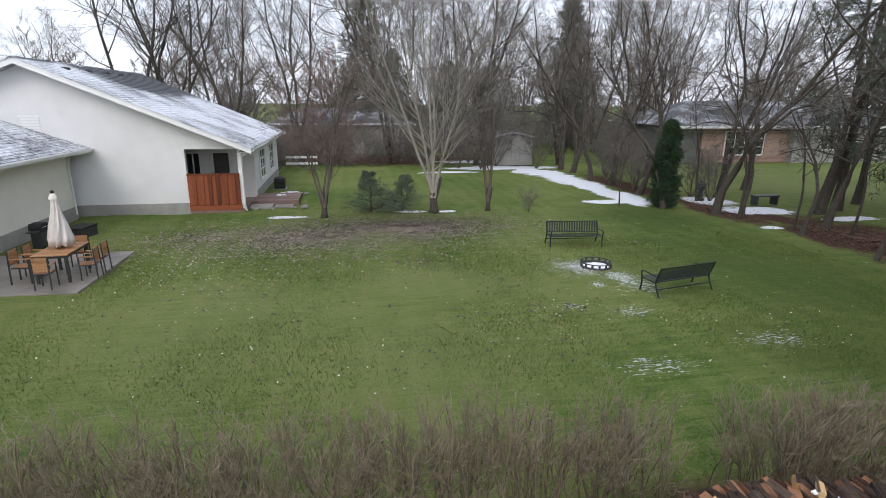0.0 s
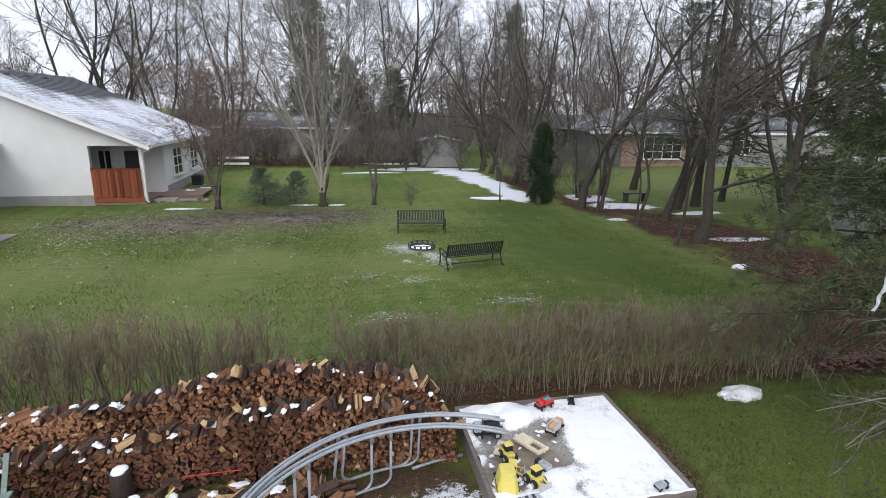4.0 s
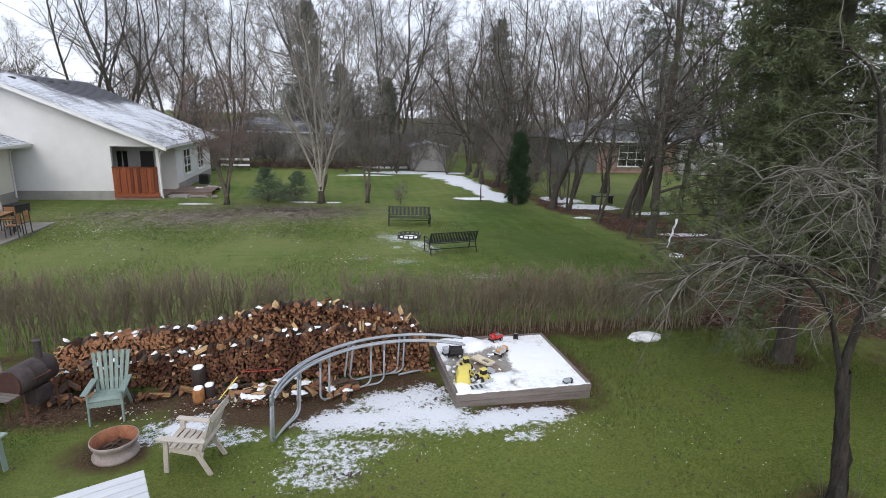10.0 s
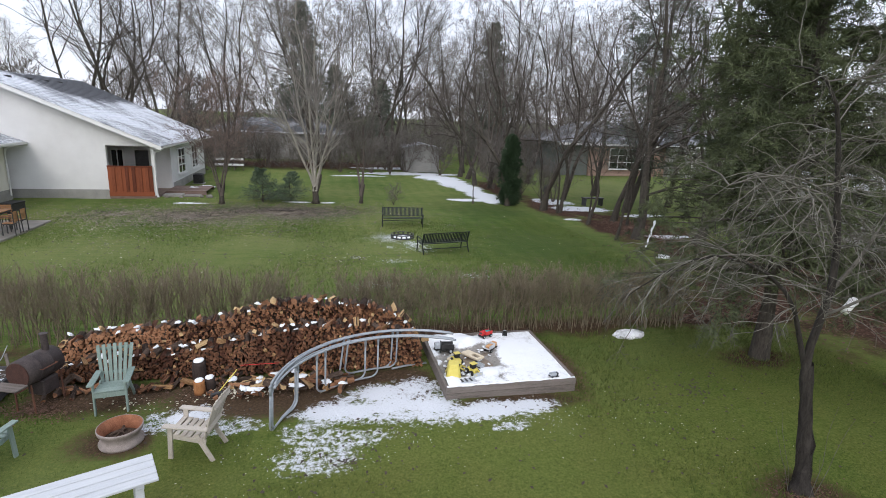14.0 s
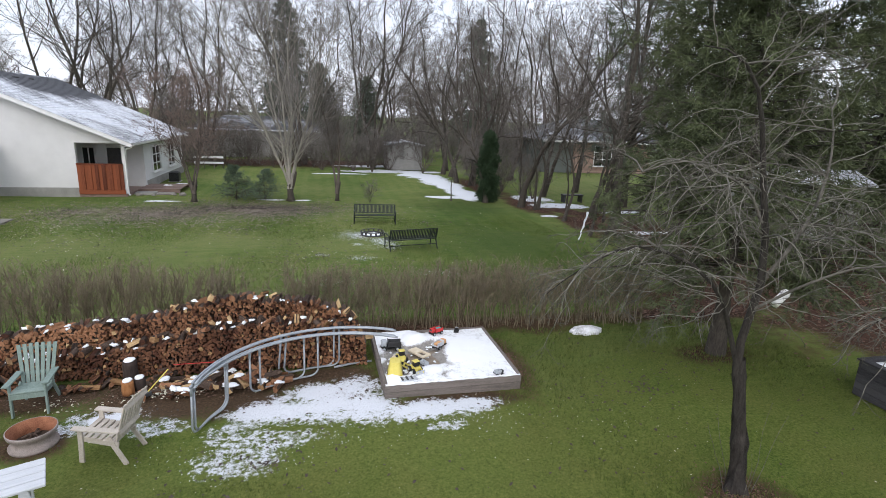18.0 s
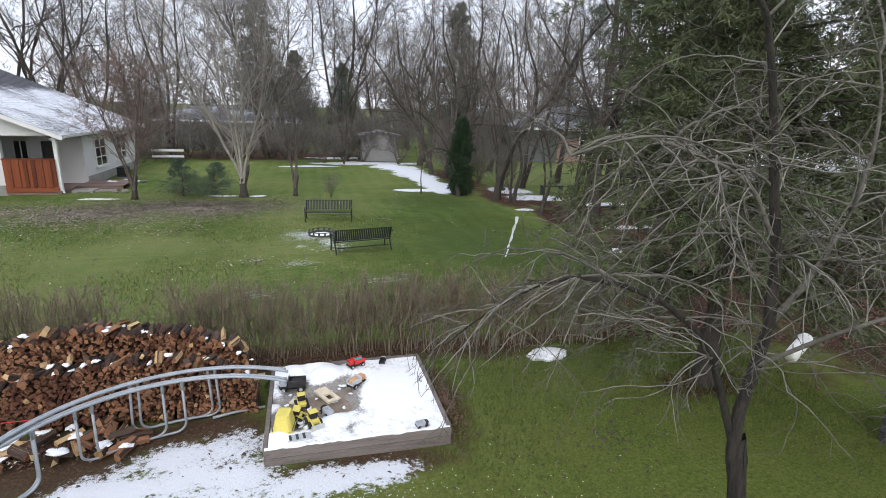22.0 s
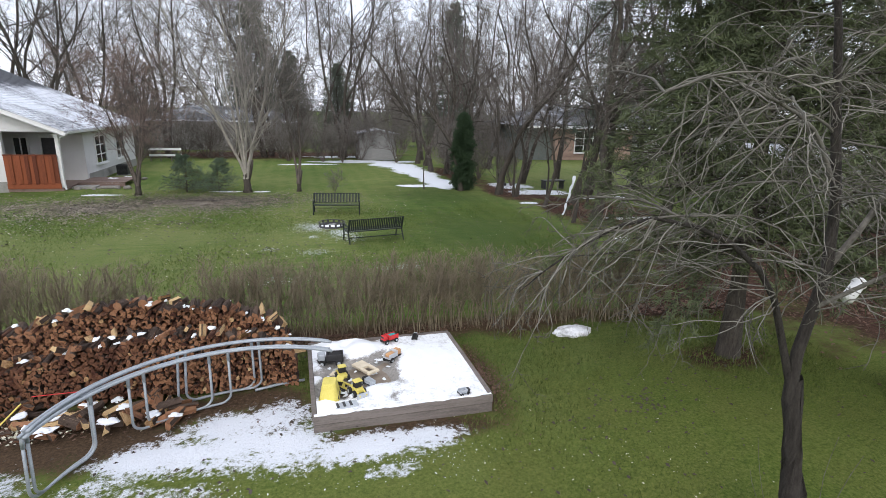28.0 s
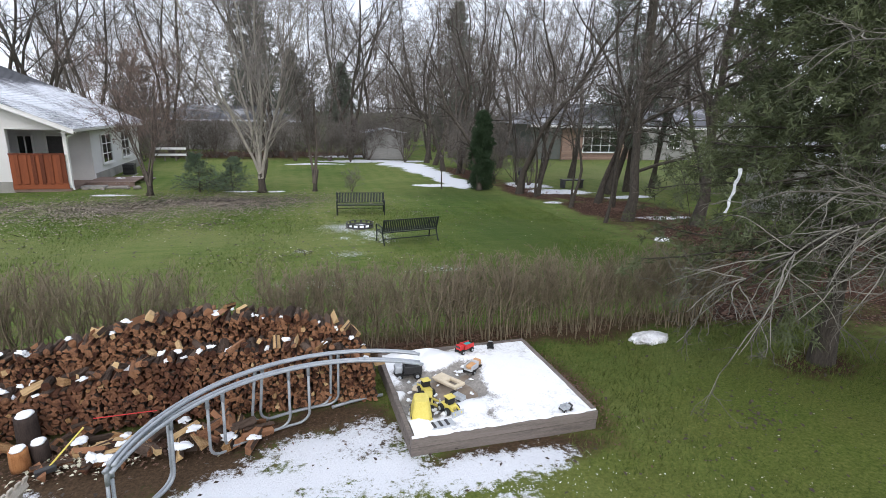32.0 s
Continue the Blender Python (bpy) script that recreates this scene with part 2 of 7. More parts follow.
LEAF_RUST = surface("russet_leaf_litter", (0.04, 0.024, 0.018), (0.16, 0.095, 0.068), 2.3, 30, 0.8, bump=0, coarse=0.6)
SNOW = surface("old_snow", (0.74, 0.78, 0.84), (0.88, 0.9, 0.92), 5, 50, 0.6, bump=0.25, dist=0.02)
MOUND_SNOW = surface("dirty_melting_snow", (0.22, 0.22, 0.22), (0.92, 0.94, 0.97), 5, 26, 0.7, bump=0.6, dist=0.03, coarse=0.45)
SAND = surface("wet_sand", (0.16, 0.125, 0.095), (0.3, 0.25, 0.2), 9, 80, 0.9, bump=0.4)


def dug_snow():
    """Clean snow that turns to grey slush and sand where it is trodden thin."""
    m, n, l, b = material("dug_snow", 0.7, 0, 0.3)
    geo = n.new("ShaderNodeNewGeometry").outputs["Position"]
    sep = n.new("ShaderNodeSeparateXYZ")
    l.new(geo, sep.inputs[0])
    small = tex_noise(n, l, geo, 26, 5, 0.75)
    big = tex_noise(n, l, geo, 7, 4, 0.6)
    f = math_node(n, l, "ADD", math_node(n, l, "MULTIPLY", math_node(n, l, "SUBTRACT", sep.outputs[2], 0.178), 14.0), math_node(n, l, "MULTIPLY", math_node(n, l, "SUBTRACT", small, 0.5), 1.1))
    f = math_node(n, l, "ADD", f, math_node(n, l, "MULTIPLY", math_node(n, l, "SUBTRACT", big, 0.5), 0.9))
    sand = ramp(n, l, small, [(0.3, (0.16, 0.15, 0.138)), (0.7, (0.37, 0.35, 0.325))])
    slush = mix_col(n, l, ramp(n, l, f, [(-0.0, (0, 0, 0)), (0.22, (1, 1, 1))]), sand, (0.52, 0.52, 0.52))
    l.new(mix_col(n, l, ramp(n, l, f, [(0.12, (0, 0, 0)), (0.42, (1, 1, 1))]), slush, (0.83, 0.85, 0.88)), b.inputs["Base Color"])
    add_bump(n, l, b, small, 0.35, 0.02)
    return m


DUG = dug_snow()
YELLOW = surface("yellow_toy_plastic", (0.55, 0.45, 0.07), (0.7, 0.6, 0.16), 7, 60, 0.45, bump=0.05)
RED = surface("red_toy_plastic", (0.45, 0.02, 0.025), (0.6, 0.05, 0.05), 7, 60, 0.4, bump=0.05)
TEAL = surface("teal_toy_plastic", (0.04, 0.28, 0.3), (0.08, 0.4, 0.42), 7, 60, 0.4, bump=0.05)
BLACK = surface("black_rubber", (0.01, 0.01, 0.01), (0.03, 0.03, 0.03), 7, 60, 0.7, bump=0.1)
TOY_GREY = surface("grey_toy_plastic", (0.3, 0.33, 0.37), (0.5, 0.53, 0.56), 7, 60, 0.5, bump=0.05)
TOY_WOOD = surface("pale_toy_wood", (0.5, 0.42, 0.3), (0.68, 0.6, 0.46), 7, 60, 0.7, bump=0.2)
TOY_ORANGE = surface("orange_toy_plastic", (0.42, 0.2, 0.08), (0.6, 0.36, 0.18), 7, 60, 0.5, bump=0.05)
BRICK = surface("tan_brick", (0.24, 0.16, 0.13), (0.38, 0.27, 0.22), 6, 40, 0.9, bump=0.3, vary=0.4)
SIDING_GREEN = surface("grey_green_siding", (0.1, 0.115, 0.11), (0.16, 0.175, 0.165), 2, 40, 0.8, bump=0.1, stretch=(0.5, 0.5, 8))
SIDING_PALE = surface("pale_siding", (0.22, 0.22, 0.21), (0.34, 0.335, 0.32), 2, 40, 0.8, bump=0.1, stretch=(0.5, 0.5, 8))
STONE = surface("field_stone", (0.12, 0.11, 0.1), (0.3, 0.28, 0.26), 5, 40, 0.9, bump=0.5)
GREEN_HERB = surface("green_onion_leaves", (0.04, 0.14, 0.03), (0.12, 0.3, 0.08), 7, 40, 0.6, bump=0)
MAT_RED = surface("red_enamel_steel", (0.4, 0.02, 0.02), (0.55, 0.04, 0.04), 7, 60, 0.4, bump=0.05)

# window glass
GLASS, gn, gl, gb = material("window_glass", 0.06, 0, 0.6)
gb.inputs["Base Color"].default_value = (0.015, 0.017, 0.02, 1)
gb.inputs["Coat Weight"].default_value = 0.6


def snowy_shingles(name, cover, bare_from=None):
    m, n, l, b = material(name, 0.85, 0, 0.2)
    co = n.new("ShaderNodeTexCoord").outputs["Object"]
    big = tex_noise(n, l, co, 0.55, 4, 0.6, 0.4)
    mid = tex_noise(n, l, co, 7.0, 5, 0.7)
    small = tex_noise(n, l, co, 45.0, 4, 0.7)
    f = math_node(n, l, "ADD", math_node(n, l, "MULTIPLY", big, 0.75), math_node(n, l, "MULTIPLY", mid, 0.5))
    f = math_node(n, l, "ADD", f, math_node(n, l, "MULTIPLY", small, 0.2))
    if bare_from:
        # the wind has swept the upper far end of the slope
        sep = n.new("ShaderNodeSeparateXYZ")
        l.new(co, sep.inputs[0])
        up = math_node(n, l, "DIVIDE", math_node(n, l, "SUBTRACT", bare_from[0] + 3.2, sep.outputs[0]), 3.2, True)
        far = math_node(n, l, "DIVIDE", math_node(n, l, "SUBTRACT", sep.outputs[1], bare_from[1]), 6.0, True)
        f = math_node(n, l, "SUBTRACT", f, math_node(n, l, "MULTIPLY", math_node(n, l, "MULTIPLY", up, far), 1.0))
    mask = ramp(n, l, f, [(0.66 - cover, (0, 0, 0)), (0.9 - cover, (1, 1, 1))])
    tile = ramp(n, l, small, [(0.3, (0.05, 0.052, 0.06)), (0.7, (0.15, 0.155, 0.17))])
    snow = ramp(n, l, mid, [(0.3, (0.55, 0.58, 0.64)), (0.7, (0.82, 0.84, 0.88))])
    l.new(mix_col(n, l, mask, tile, snow), b.inputs["Base Color"])
    add_bump(n, l, b, small, 0.4, 0.01)
    return m


ROOF_SNOW = snowy_shingles("snow_dusted_shingles", 0.14)
ROOF_HOUSE = snowy_shingles("wind_swept_snowy_shingles", 0.14, (-10.9, 23.5))
ROOF_WING = snowy_shingles("half_melted_shingles", 0.06)
ROOF_DARK = snowy_shingles("thinly_dusted_shingles", -0.06)


def ground_material():
    m, n, l, b = material("autumn_lawn", 0.95, 0, 0.12)
    geo = n.new("ShaderNodeNewGeometry").outputs["Position"]
    sep = n.new("ShaderNodeSeparateXYZ")
    l.new(geo, sep.inputs[0])
    px, py = sep.outputs[0], sep.outputs[1]
    warp = math_node(n, l, "MULTIPLY", math_node(n, l, "SUBTRACT", tex_noise(n, l, geo, 0.9, 5, 0.7), 0.5), 1.5)

    def field(blobs):
        """Greatest of (1 - elliptical distance) over the blobs, with a ragged rim."""
        out = None
        for cx, cy, rx, ry in blobs:
            dx = math_node(n, l, "DIVIDE", math_node(n, l, "SUBTRACT", px, cx), rx)
            dy = math_node(n, l, "DIVIDE", math_node(n, l, "SUBTRACT", py, cy), ry)
            d = math_node(n, l, "SQRT", math_node(n, l, "ADD", math_node(n, l, "MULTIPLY", dx, dx), math_node(n, l, "MULTIPLY", dy, dy)))
            v = math_node(n, l, "SUBTRACT", 1.0, d)
            out = v if out is None else math_node(n, l, "MAXIMUM", out, v)
        return math_node(n, l, "ADD", out, warp)

    broad = tex_noise(n, l, geo, 0.22, 4, 0.55)
    mid = tex_noise(n, l, geo, 2.3, 5, 0.65)
    fine = tex_noise(n, l, geo, 28.0, 6, 0.75)
    blade = tex_noise(n, l, geo, 140.0, 3, 0.8)
    # mown stripes run along the yard
    stripes = n.new("ShaderNodeTexWave")
    stripes.inputs["Scale"].default_value, stripes.inputs["Distortion"].default_value = 0.42, 1.6
    stripes.bands_direction = "X"
    l.new(geo, stripes.inputs["Vector"])
    tone = math_node(n, l, "ADD", math_node(n, l, "MULTIPLY", broad, 0.55), math_node(n, l, "MULTIPLY", mid, 0.3))
    tone = math_node(n, l, "ADD", tone, math_node(n, l, "MULTIPLY", fine, 0.85))
    smp = n.new("ShaderNodeMapping")
    smp.inputs["Scale"].default_value, smp.inputs["Rotation"].default_value = (0.35, 5.5, 1), (0, 0, radians(8))
    l.new(geo, smp.inputs[0])
    streak = tex_noise(n, l, smp.outputs[0], 1.5, 4, 0.7)
    tone = math_node(n, l, "ADD", tone, math_node(n, l, "MULTIPLY", math_node(n, l, "SUBTRACT", streak, 0.86), 0.5))
    tone = math_node(n, l, "ADD", tone, math_node(n, l, "MULTIPLY", stripes.outputs["Fac"], 0.045))
    grass = ramp(n, l, tone, [(0.4, (0.036, 0.072, 0.011)), (0.58, (0.09, 0.152, 0.031)), (0.78, (0.2, 0.226, 0.075))])
    grass = mix_col(n, l, math_node(n, l, "MULTIPLY", blade, 0.35), grass, (0.03, 0.05, 0.01))
    # yellowed grass; the left blobs also paint in the brighter skylight there
    straw_and_light = field([(2.5, -1.0, 3.5, 1.2), (6.5, 0.2, 3.0, 0.8), (11, 2.5, 4, 1.2), (-2.0, 10.0, 4.8, 4.2), (1.5, 8.5, 4.0, 2.5), (2.5, 12.0, 4.0, 2.0), (0.5, 0.3, 2.0, 1.2), (8.5, 1.6, 1.6, 1.6), (4, -0.5, 4, 1.2), (26, 25, 9.5, 11)])
    straw_and_light = math_node(n, l, "MULTIPLY", ramp(n, l, math_node(n, l, "ADD", straw_and_light, math_node(n, l, "MULTIPLY", fine, 0.6)), [(0.1, (0, 0, 0)), (1.2, (1, 1, 1))]), 0.52)
    col = mix_col(n, l, straw_and_light, grass, (0.168, 0.186, 0.072))
    # shade of the boundary trees, painted as a deeper green on the right
    tree_shade = field([(11.5, 11, 4.0, 7.5), (12, 19, 3.5, 5), (9.5, 7.0, 3.0, 2.5)])
    tree_shade_m = math_node(n, l, "MULTIPLY", ramp(n, l, math_node(n, l, "ADD", tree_shade, math_node(n, l, "MULTIPLY", mid, 0.5)), [(0.1, (0, 0, 0)), (1.0, (1, 1, 1))]), 0.7)
    col = mix_col(n, l, tree_shade_m, col, ramp(n, l, fine, [(0.3, (0.019, 0.041, 0.009)), (0.7, (0.064, 0.098, 0.023))]))
    tired = field([(6, -1.5, 11, 5.5), (12, 0, 7, 4)])
    tired_m = math_node(n, l, "MULTIPLY", ramp(n, l, math_node(n, l, "ADD", tired, math_node(n, l, "MULTIPLY", mid, 0.6)), [(0.1, (0, 0, 0)), (0.9, (1, 1, 1))]), 0.75)
    col = mix_col(n, l, tired_m, col, ramp(n, l, fine, [(0.3, (0.042, 0.066, 0.012)), (0.5, (0.106, 0.141, 0.025)), (0.7, (0.2, 0.214, 0.054))]))
    patch = tex_noise(n, l, geo, 0.75, 4, 0.65)
    col = mix_col(n, l, math_node(n, l, "MULTIPLY", ramp(n, l, patch, [(0.42, (0, 0, 0)), (0.66, (1, 1, 1))]), math_node(n, l, "MULTIPLY", tired_m, 0.4)), col, ramp(n, l, fine, [(0.3, (0.09, 0.095, 0.02)), (0.7, (0.24, 0.22, 0.075))]))
    # bare earth and leaf litter
    soil = field([(2.6, 2.0, 2.8, 1.0), (3.2, 1.7, 1.6, 0.7), (5.2, 1.8, 0.6, 1.0), (-0.2, 2.3, 1.0, 0.7), (8.0, 2.3, 0.45, 1.6), (6.8, 1.1, 1.5, 0.35), (0.6, 2.1, 2.0, 0.6), (1.0, 0.9, 0.75, 0.55), (9.5, -1.7, 0.8, 0.6),
                  (5, 4.0, 9, 0.75), (-1.8, 2.6, 1.2, 1.6), (4.9, 2.3, 0.9, 0.45), (4.2, 2.2, 0.8, 0.4)])
    soil_m = ramp(n, l, math_node(n, l, "ADD", soil, math_node(n, l, "MULTIPLY", math_node(n, l, "SUBTRACT", fine, 0.5), 1.1)), [(0.1, (0, 0, 0)), (0.5, (1, 1, 1))])
    earth = ramp(n, l, fine, [(0.3, (0.035, 0.024, 0.016)), (0.7, (0.13, 0.085, 0.05))])
    col = mix_col(n, l, soil_m, col, earth)
    litter = field([(1.6, 18.0, 6.6, 2.9), (-2.0, 17.0, 5.0, 2.8)])
    lit_m = ramp(n, l, math_node(n, l, "ADD", litter, math_node(n, l, "MULTIPLY", math_node(n, l, "SUBTRACT", fine, 0.5), 4.0)), [(0.2, (0, 0, 0)), (1.1, (1, 1, 1))])
    leafc = ramp(n, l, tex_noise(n, l, geo, 14, 3, 0.8), [(0.4, (0.034, 0.029, 0.02)), (0.53, (0.1, 0.085, 0.06)), (0.64, (0.26, 0.23, 0.18))])
    col = mix_col(n, l, math_node(n, l, "MULTIPLY", lit_m, 0.5), col, leafc)
    rust = field([(17.5, 8.0, 3.2, 6.5), (17.5, 14.0, 2.6, 5.0), (15.4, 19.5, 1.1, 4.5), (15.0, 26, 1.3, 6.0), (16, 5.5, 3.2, 3.0), (19, 3.4, 6.0, 2.8), (20, 6.5, 6, 4), (13.5, 4.0, 2.6, 0.8), (27, 9, 7, 6), (33, 15, 8, 8), (12.2, 2.0, 0.9, 0.6), (14.2, 5.0, 1.8, 1.8), (15.9, 14.2, 1.0, 3.4), (16.6, 17.5, 1.0, 2.2), (17.0, 2.2, 2.6, 2.0), (3.0, 41.0, 14.0, 4.6)])
    rust_m = ramp(n, l, math_node(n, l, "ADD", rust, math_node(n, l, "MULTIPLY", math_node(n, l, "SUBTRACT", fine, 0.5), 1.0)), [(0.05, (0, 0, 0)), (0.45, (1, 1, 1))])
    rustc = ramp(n, l, tex_noise(n, l, geo, 12, 4, 0.8), [(0.3, (0.026, 0.016, 0.011)), (0.55, (0.08, 0.044, 0.031)), (0.75, (0.165, 0.1, 0.07))])
    col = mix_col(n, l, rust_m, col, rustc)
    # thin snow
    coarse = tex_noise(n, l, geo, 9.0, 6, 0.75)
    thin = field([(4.85, 1.3, 1.25, 0.68), (4.2, 1.25, 1.0, 0.5), (6.35, 0.88, 1.15, 0.42), (5.3, 1.2, 0.75, 0.8), (6.9, 0.95, 0.6, 0.3), (1.75, 1.38, 0.62, 0.4), (5.2, 1.7, 0.6, 0.6), (4.6, 1.65, 0.9, 0.45), (3.7, 1.25, 0.6, 0.4)])
    thin = math_node(n, l, "MAXIMUM", thin, math_node(n, l, "MINIMUM", field([(3.6, 0.15, 0.72, 0.42), (4.15, 0.5, 0.6, 0.3), (3.5, 0.75, 0.5, 0.4), (1.6, 1.35, 0.72, 0.5), (2.4, 1.1, 0.6, 0.3), (6.4, 0.4, 0.4, 0.15)]), 0.4))
    thin_m = ramp(n, l, math_node(n, l, "ADD", thin, math_node(n, l, "MULTIPLY", math_node(n, l, "SUBTRACT", coarse, 0.52), 2.3)), [(0.22, (0, 0, 0)), (0.46, (1, 1, 1))])
    thin_m = math_node(n, l, "MULTIPLY", thin_m, ramp(n, l, math_node(n, l, "ADD", tex_noise(n, l, geo, 30.0, 4, 0.8), math_node(n, l, "MULTIPLY", thin, 0.3)), [(0.5, (0.02, 0.02, 0.02)), (0.6, (1, 1, 1))]))
    frost = field([(6.2, 12.7, 1.5, 1.2), (6.9, 11.2, 1.2, 1.0), (5.0, 7.3, 1.5, 0.7), (4.8, 10.1, 0.5, 0.3), (6.0, 9.6, 1.0, 0.6), (8.0, 8.0, 1.6, 0.7)])
    fmp = n.new("ShaderNodeMapping")
    fmp.inputs["Scale"].default_value = (0.45, 1.3, 1)
    l.new(geo, fmp.inputs[0])
    frost = math_node(n, l, "MINIMUM", frost, 0.75)
    frost_m = ramp(n, l, math_node(n, l, "ADD", math_node(n, l, "MULTIPLY", frost, 0.2), tex_noise(n, l, fmp.outputs[0], 17.0, 6, 0.8)), [(0.675, (0, 0, 0)), (0.72, (1, 1, 1))])
    ring = math_node(n, l, "ADD", math_node(n, l, "MULTIPLY", field([(6.2, 12.8, 1.3, 0.95), (6.9, 11.8, 0.8, 0.8), (6.0, 11.3, 0.3, 0.3)]), 0.19), tex_noise(n, l, geo, 24.0, 5, 0.8))
    frost_m = math_node(n, l, "MAXIMUM", frost_m, ramp(n, l, ring, [(0.62, (0, 0, 0)), (0.69, (1, 1, 1))]))
    solid = field([(10.5, 35.0, 4.6, 1.6), (12.2, 32.5, 1.8, 2.2), (13.1, 26.5, 1.2, 2.4), (12.8, 30.0, 1.5, 4.5), (13.1, 23.5, 1.1, 3.2), (11.9, 21.9, 1.6, 0.55), (17.2, 19.2, 2.0, 1.1), (16.6, 21.5, 1.5, 1.3), (19.6, 17.0, 1.5, 0.5),
                   (17.8, 12.5, 1.4, 0.45), (-2.4, 20.6, 0.9, 0.3), (2.6, 21.0, 0.9, 0.25), (4.1, 20.9, 0.5, 0.25), (10, 39, 4, 1.2), (6.5, 33.0, 2.2, 0.45), (15.2, 16.1, 0.55, 0.3), (-2.2, 2.9, 0.5, 0.4)])
    solid_m = ramp(n, l, math_node(n, l, "ADD", solid, math_node(n, l, "MULTIPLY", math_node(n, l, "SUBTRACT", fine, 0.5), 0.8)), [(0.15, (0, 0, 0)), (0.3, (1, 1, 1))])
    snow_m = math_node(n, l, "MAXIMUM", thin_m, math_node(n, l, "MAXIMUM", math_node(n, l, "MULTIPLY", frost_m, 0.9), solid_m))
    col = mix_col(n, l, snow_m, col, (0.78, 0.81, 0.86))
    l.new(col, b.inputs["Base Color"])
    h = math_node(n, l, "ADD", fine, math_node(n, l, "MULTIPLY", blade, 0.5))
    h = math_node(n, l, "ADD", h, math_node(n, l, "MULTIPLY", snow_m, 0.4))
    add_bump(n, l, b, h, 0.7, 0.04)
    return m


LAWN = ground_material()


# ---------------------------------------------------------------- builders
def mesh_from(name, verts, quads, mat):
    me = bpy.data.meshes.new(name)
    verts, quads = np.asarray(verts, np.float32), np.asarray(quads, np.int32)
    w = quads.shape[1]
    me.vertices.add(len(verts))
    me.vertices.foreach_set("co", verts.ravel())
    me.loops.add(quads.size)
    me.loops.foreach_set("vertex_index", quads.ravel())
    me.polygons.add(len(quads))
    me.polygons.foreach_set("loop_start", np.arange(len(quads), dtype=np.int32) * w)
    me.update(calc_edges=True)
    me.materials.append(mat)
    return me


def part(name, bm, mat, parent, label="", smooth=False):
    """Links a bmesh as one mesh object under a thing or a part."""
    me = bpy.data.meshes.new(name)
    bm.normal_update()
    bm.to_mesh(me)
    bm.free()
    me.materials.append(mat)
    if smooth:
        me.polygons.foreach_set("use_smooth", [True] * len(me.polygons))
    ob = new(name, me)
    if parent:
        ob.parent = parent
    return tagged(ob, label)


def mesh_part(name, me, parent, label="", kind=""):
    ob = new(name, me)
    if parent:
        ob.parent = parent
    return tagged(ob, label, kind=kind)


def thing(name, m, label, category, group="", kind=""):
    ob = new(name)
    ob.empty_display_size = 0.1
    ob.matrix_world = m
    return tagged(ob, label, category, group, kind)


def box(x0, x1, y0, y1, z0, z1, bevel=0.0, bm=None, m=None):
    own = bmesh.new()
    bmesh.ops.create_cube(own, size=1)
    for v in own.verts:
        v.co = Vector(((x0 + x1) / 2 + v.co.x * (x1 - x0), (y0 + y1) / 2 + v.co.y * (y1 - y0), (z0 + z1) / 2 + v.co.z * (z1 - z0)))
    if bevel:
        bmesh.ops.bevel(own, geom=own.edges[:], offset=bevel, segments=1, affect="EDGES")
    if m:
        own.transform(m)
    if bm is None:
        return own
    join(bm, own)
    return bm


def join(bm, other):
    tmp = bpy.data.meshes.new("tmp")
    other.to_mesh(tmp)
    other.free()
    bm.from_mesh(tmp)
    bpy.data.meshes.remove(tmp)
    return bm


def beam(a, b, w, h, bevel=0.003, up=(0, 0, 1)):
    """A board from a to b, w wide sideways and h thick along up."""
    a, b = Vector(a), Vector(b)
    d = b - a
    y = d.normalized()
    x = y.cross(Vector(up))
    x = x.normalized() if x.length > 1e-6 else Vector((1, 0, 0))
    z = x.cross(y)
    m = Matrix((x, y, z)).transposed().to_4x4()
    m.translation = (a + b) / 2
    return box(-w / 2, w / 2, -d.length / 2, d.length / 2, -h / 2, h / 2, bevel, None, m)


def smooth_path(pts, steps=6):
    """A Catmull-Rom line through the points."""
    p = [Vector(q) for q in pts]
    p = [2 * p[0] - p[1]] + p + [2 * p[-1] - p[-2]]
    out = []
    for i in range(1, len(p) - 2):
        for k in range(steps):
            t = k / steps
            out.append(0.5 * ((2 * p[i]) + (p[i + 1] - p[i - 1]) * t + (2 * p[i - 1] - 5 * p[i] + 4 * p[i + 1] - p[i + 2]) * t * t + (3 * p[i] - p[i - 1] - 3 * p[i + 1] + p[i + 2]) * t ** 3))
    return out + [p[-2]]


def tube(pts, r, sides=8):
    """A round bar along the points with closed ends."""
    bm = bmesh.new()
    pts = [Vector(q) for q in pts]
    rr = r if isinstance(r, (list, tuple)) else [r] * len(pts)
    rings, ref = [], None
    for i, q in enumerate(pts):
        d = (pts[min(i + 1, len(pts) - 1)] - pts[max(i - 1, 0)]).normalized()
        if ref is None:
            ref = d.orthogonal().normalized()
        u = (ref - d * ref.dot(d)).normalized()
        ref, v = u, d.cross(u)
        rings.append([bm.verts.new(q + (u * math.cos(a) + v * math.sin(a)) * rr[i]) for a in (2 * math.pi * k / sides for k in range(sides))])
    for a, b in zip(rings, rings[1:]):
        for k in range(sides):
            bm.faces.new((a[k], a[(k + 1) % sides], b[(k + 1) % sides], b[k]))
    bm.faces.new(rings[0][::-1])
    bm.faces.new(rings[-1])
    return bm


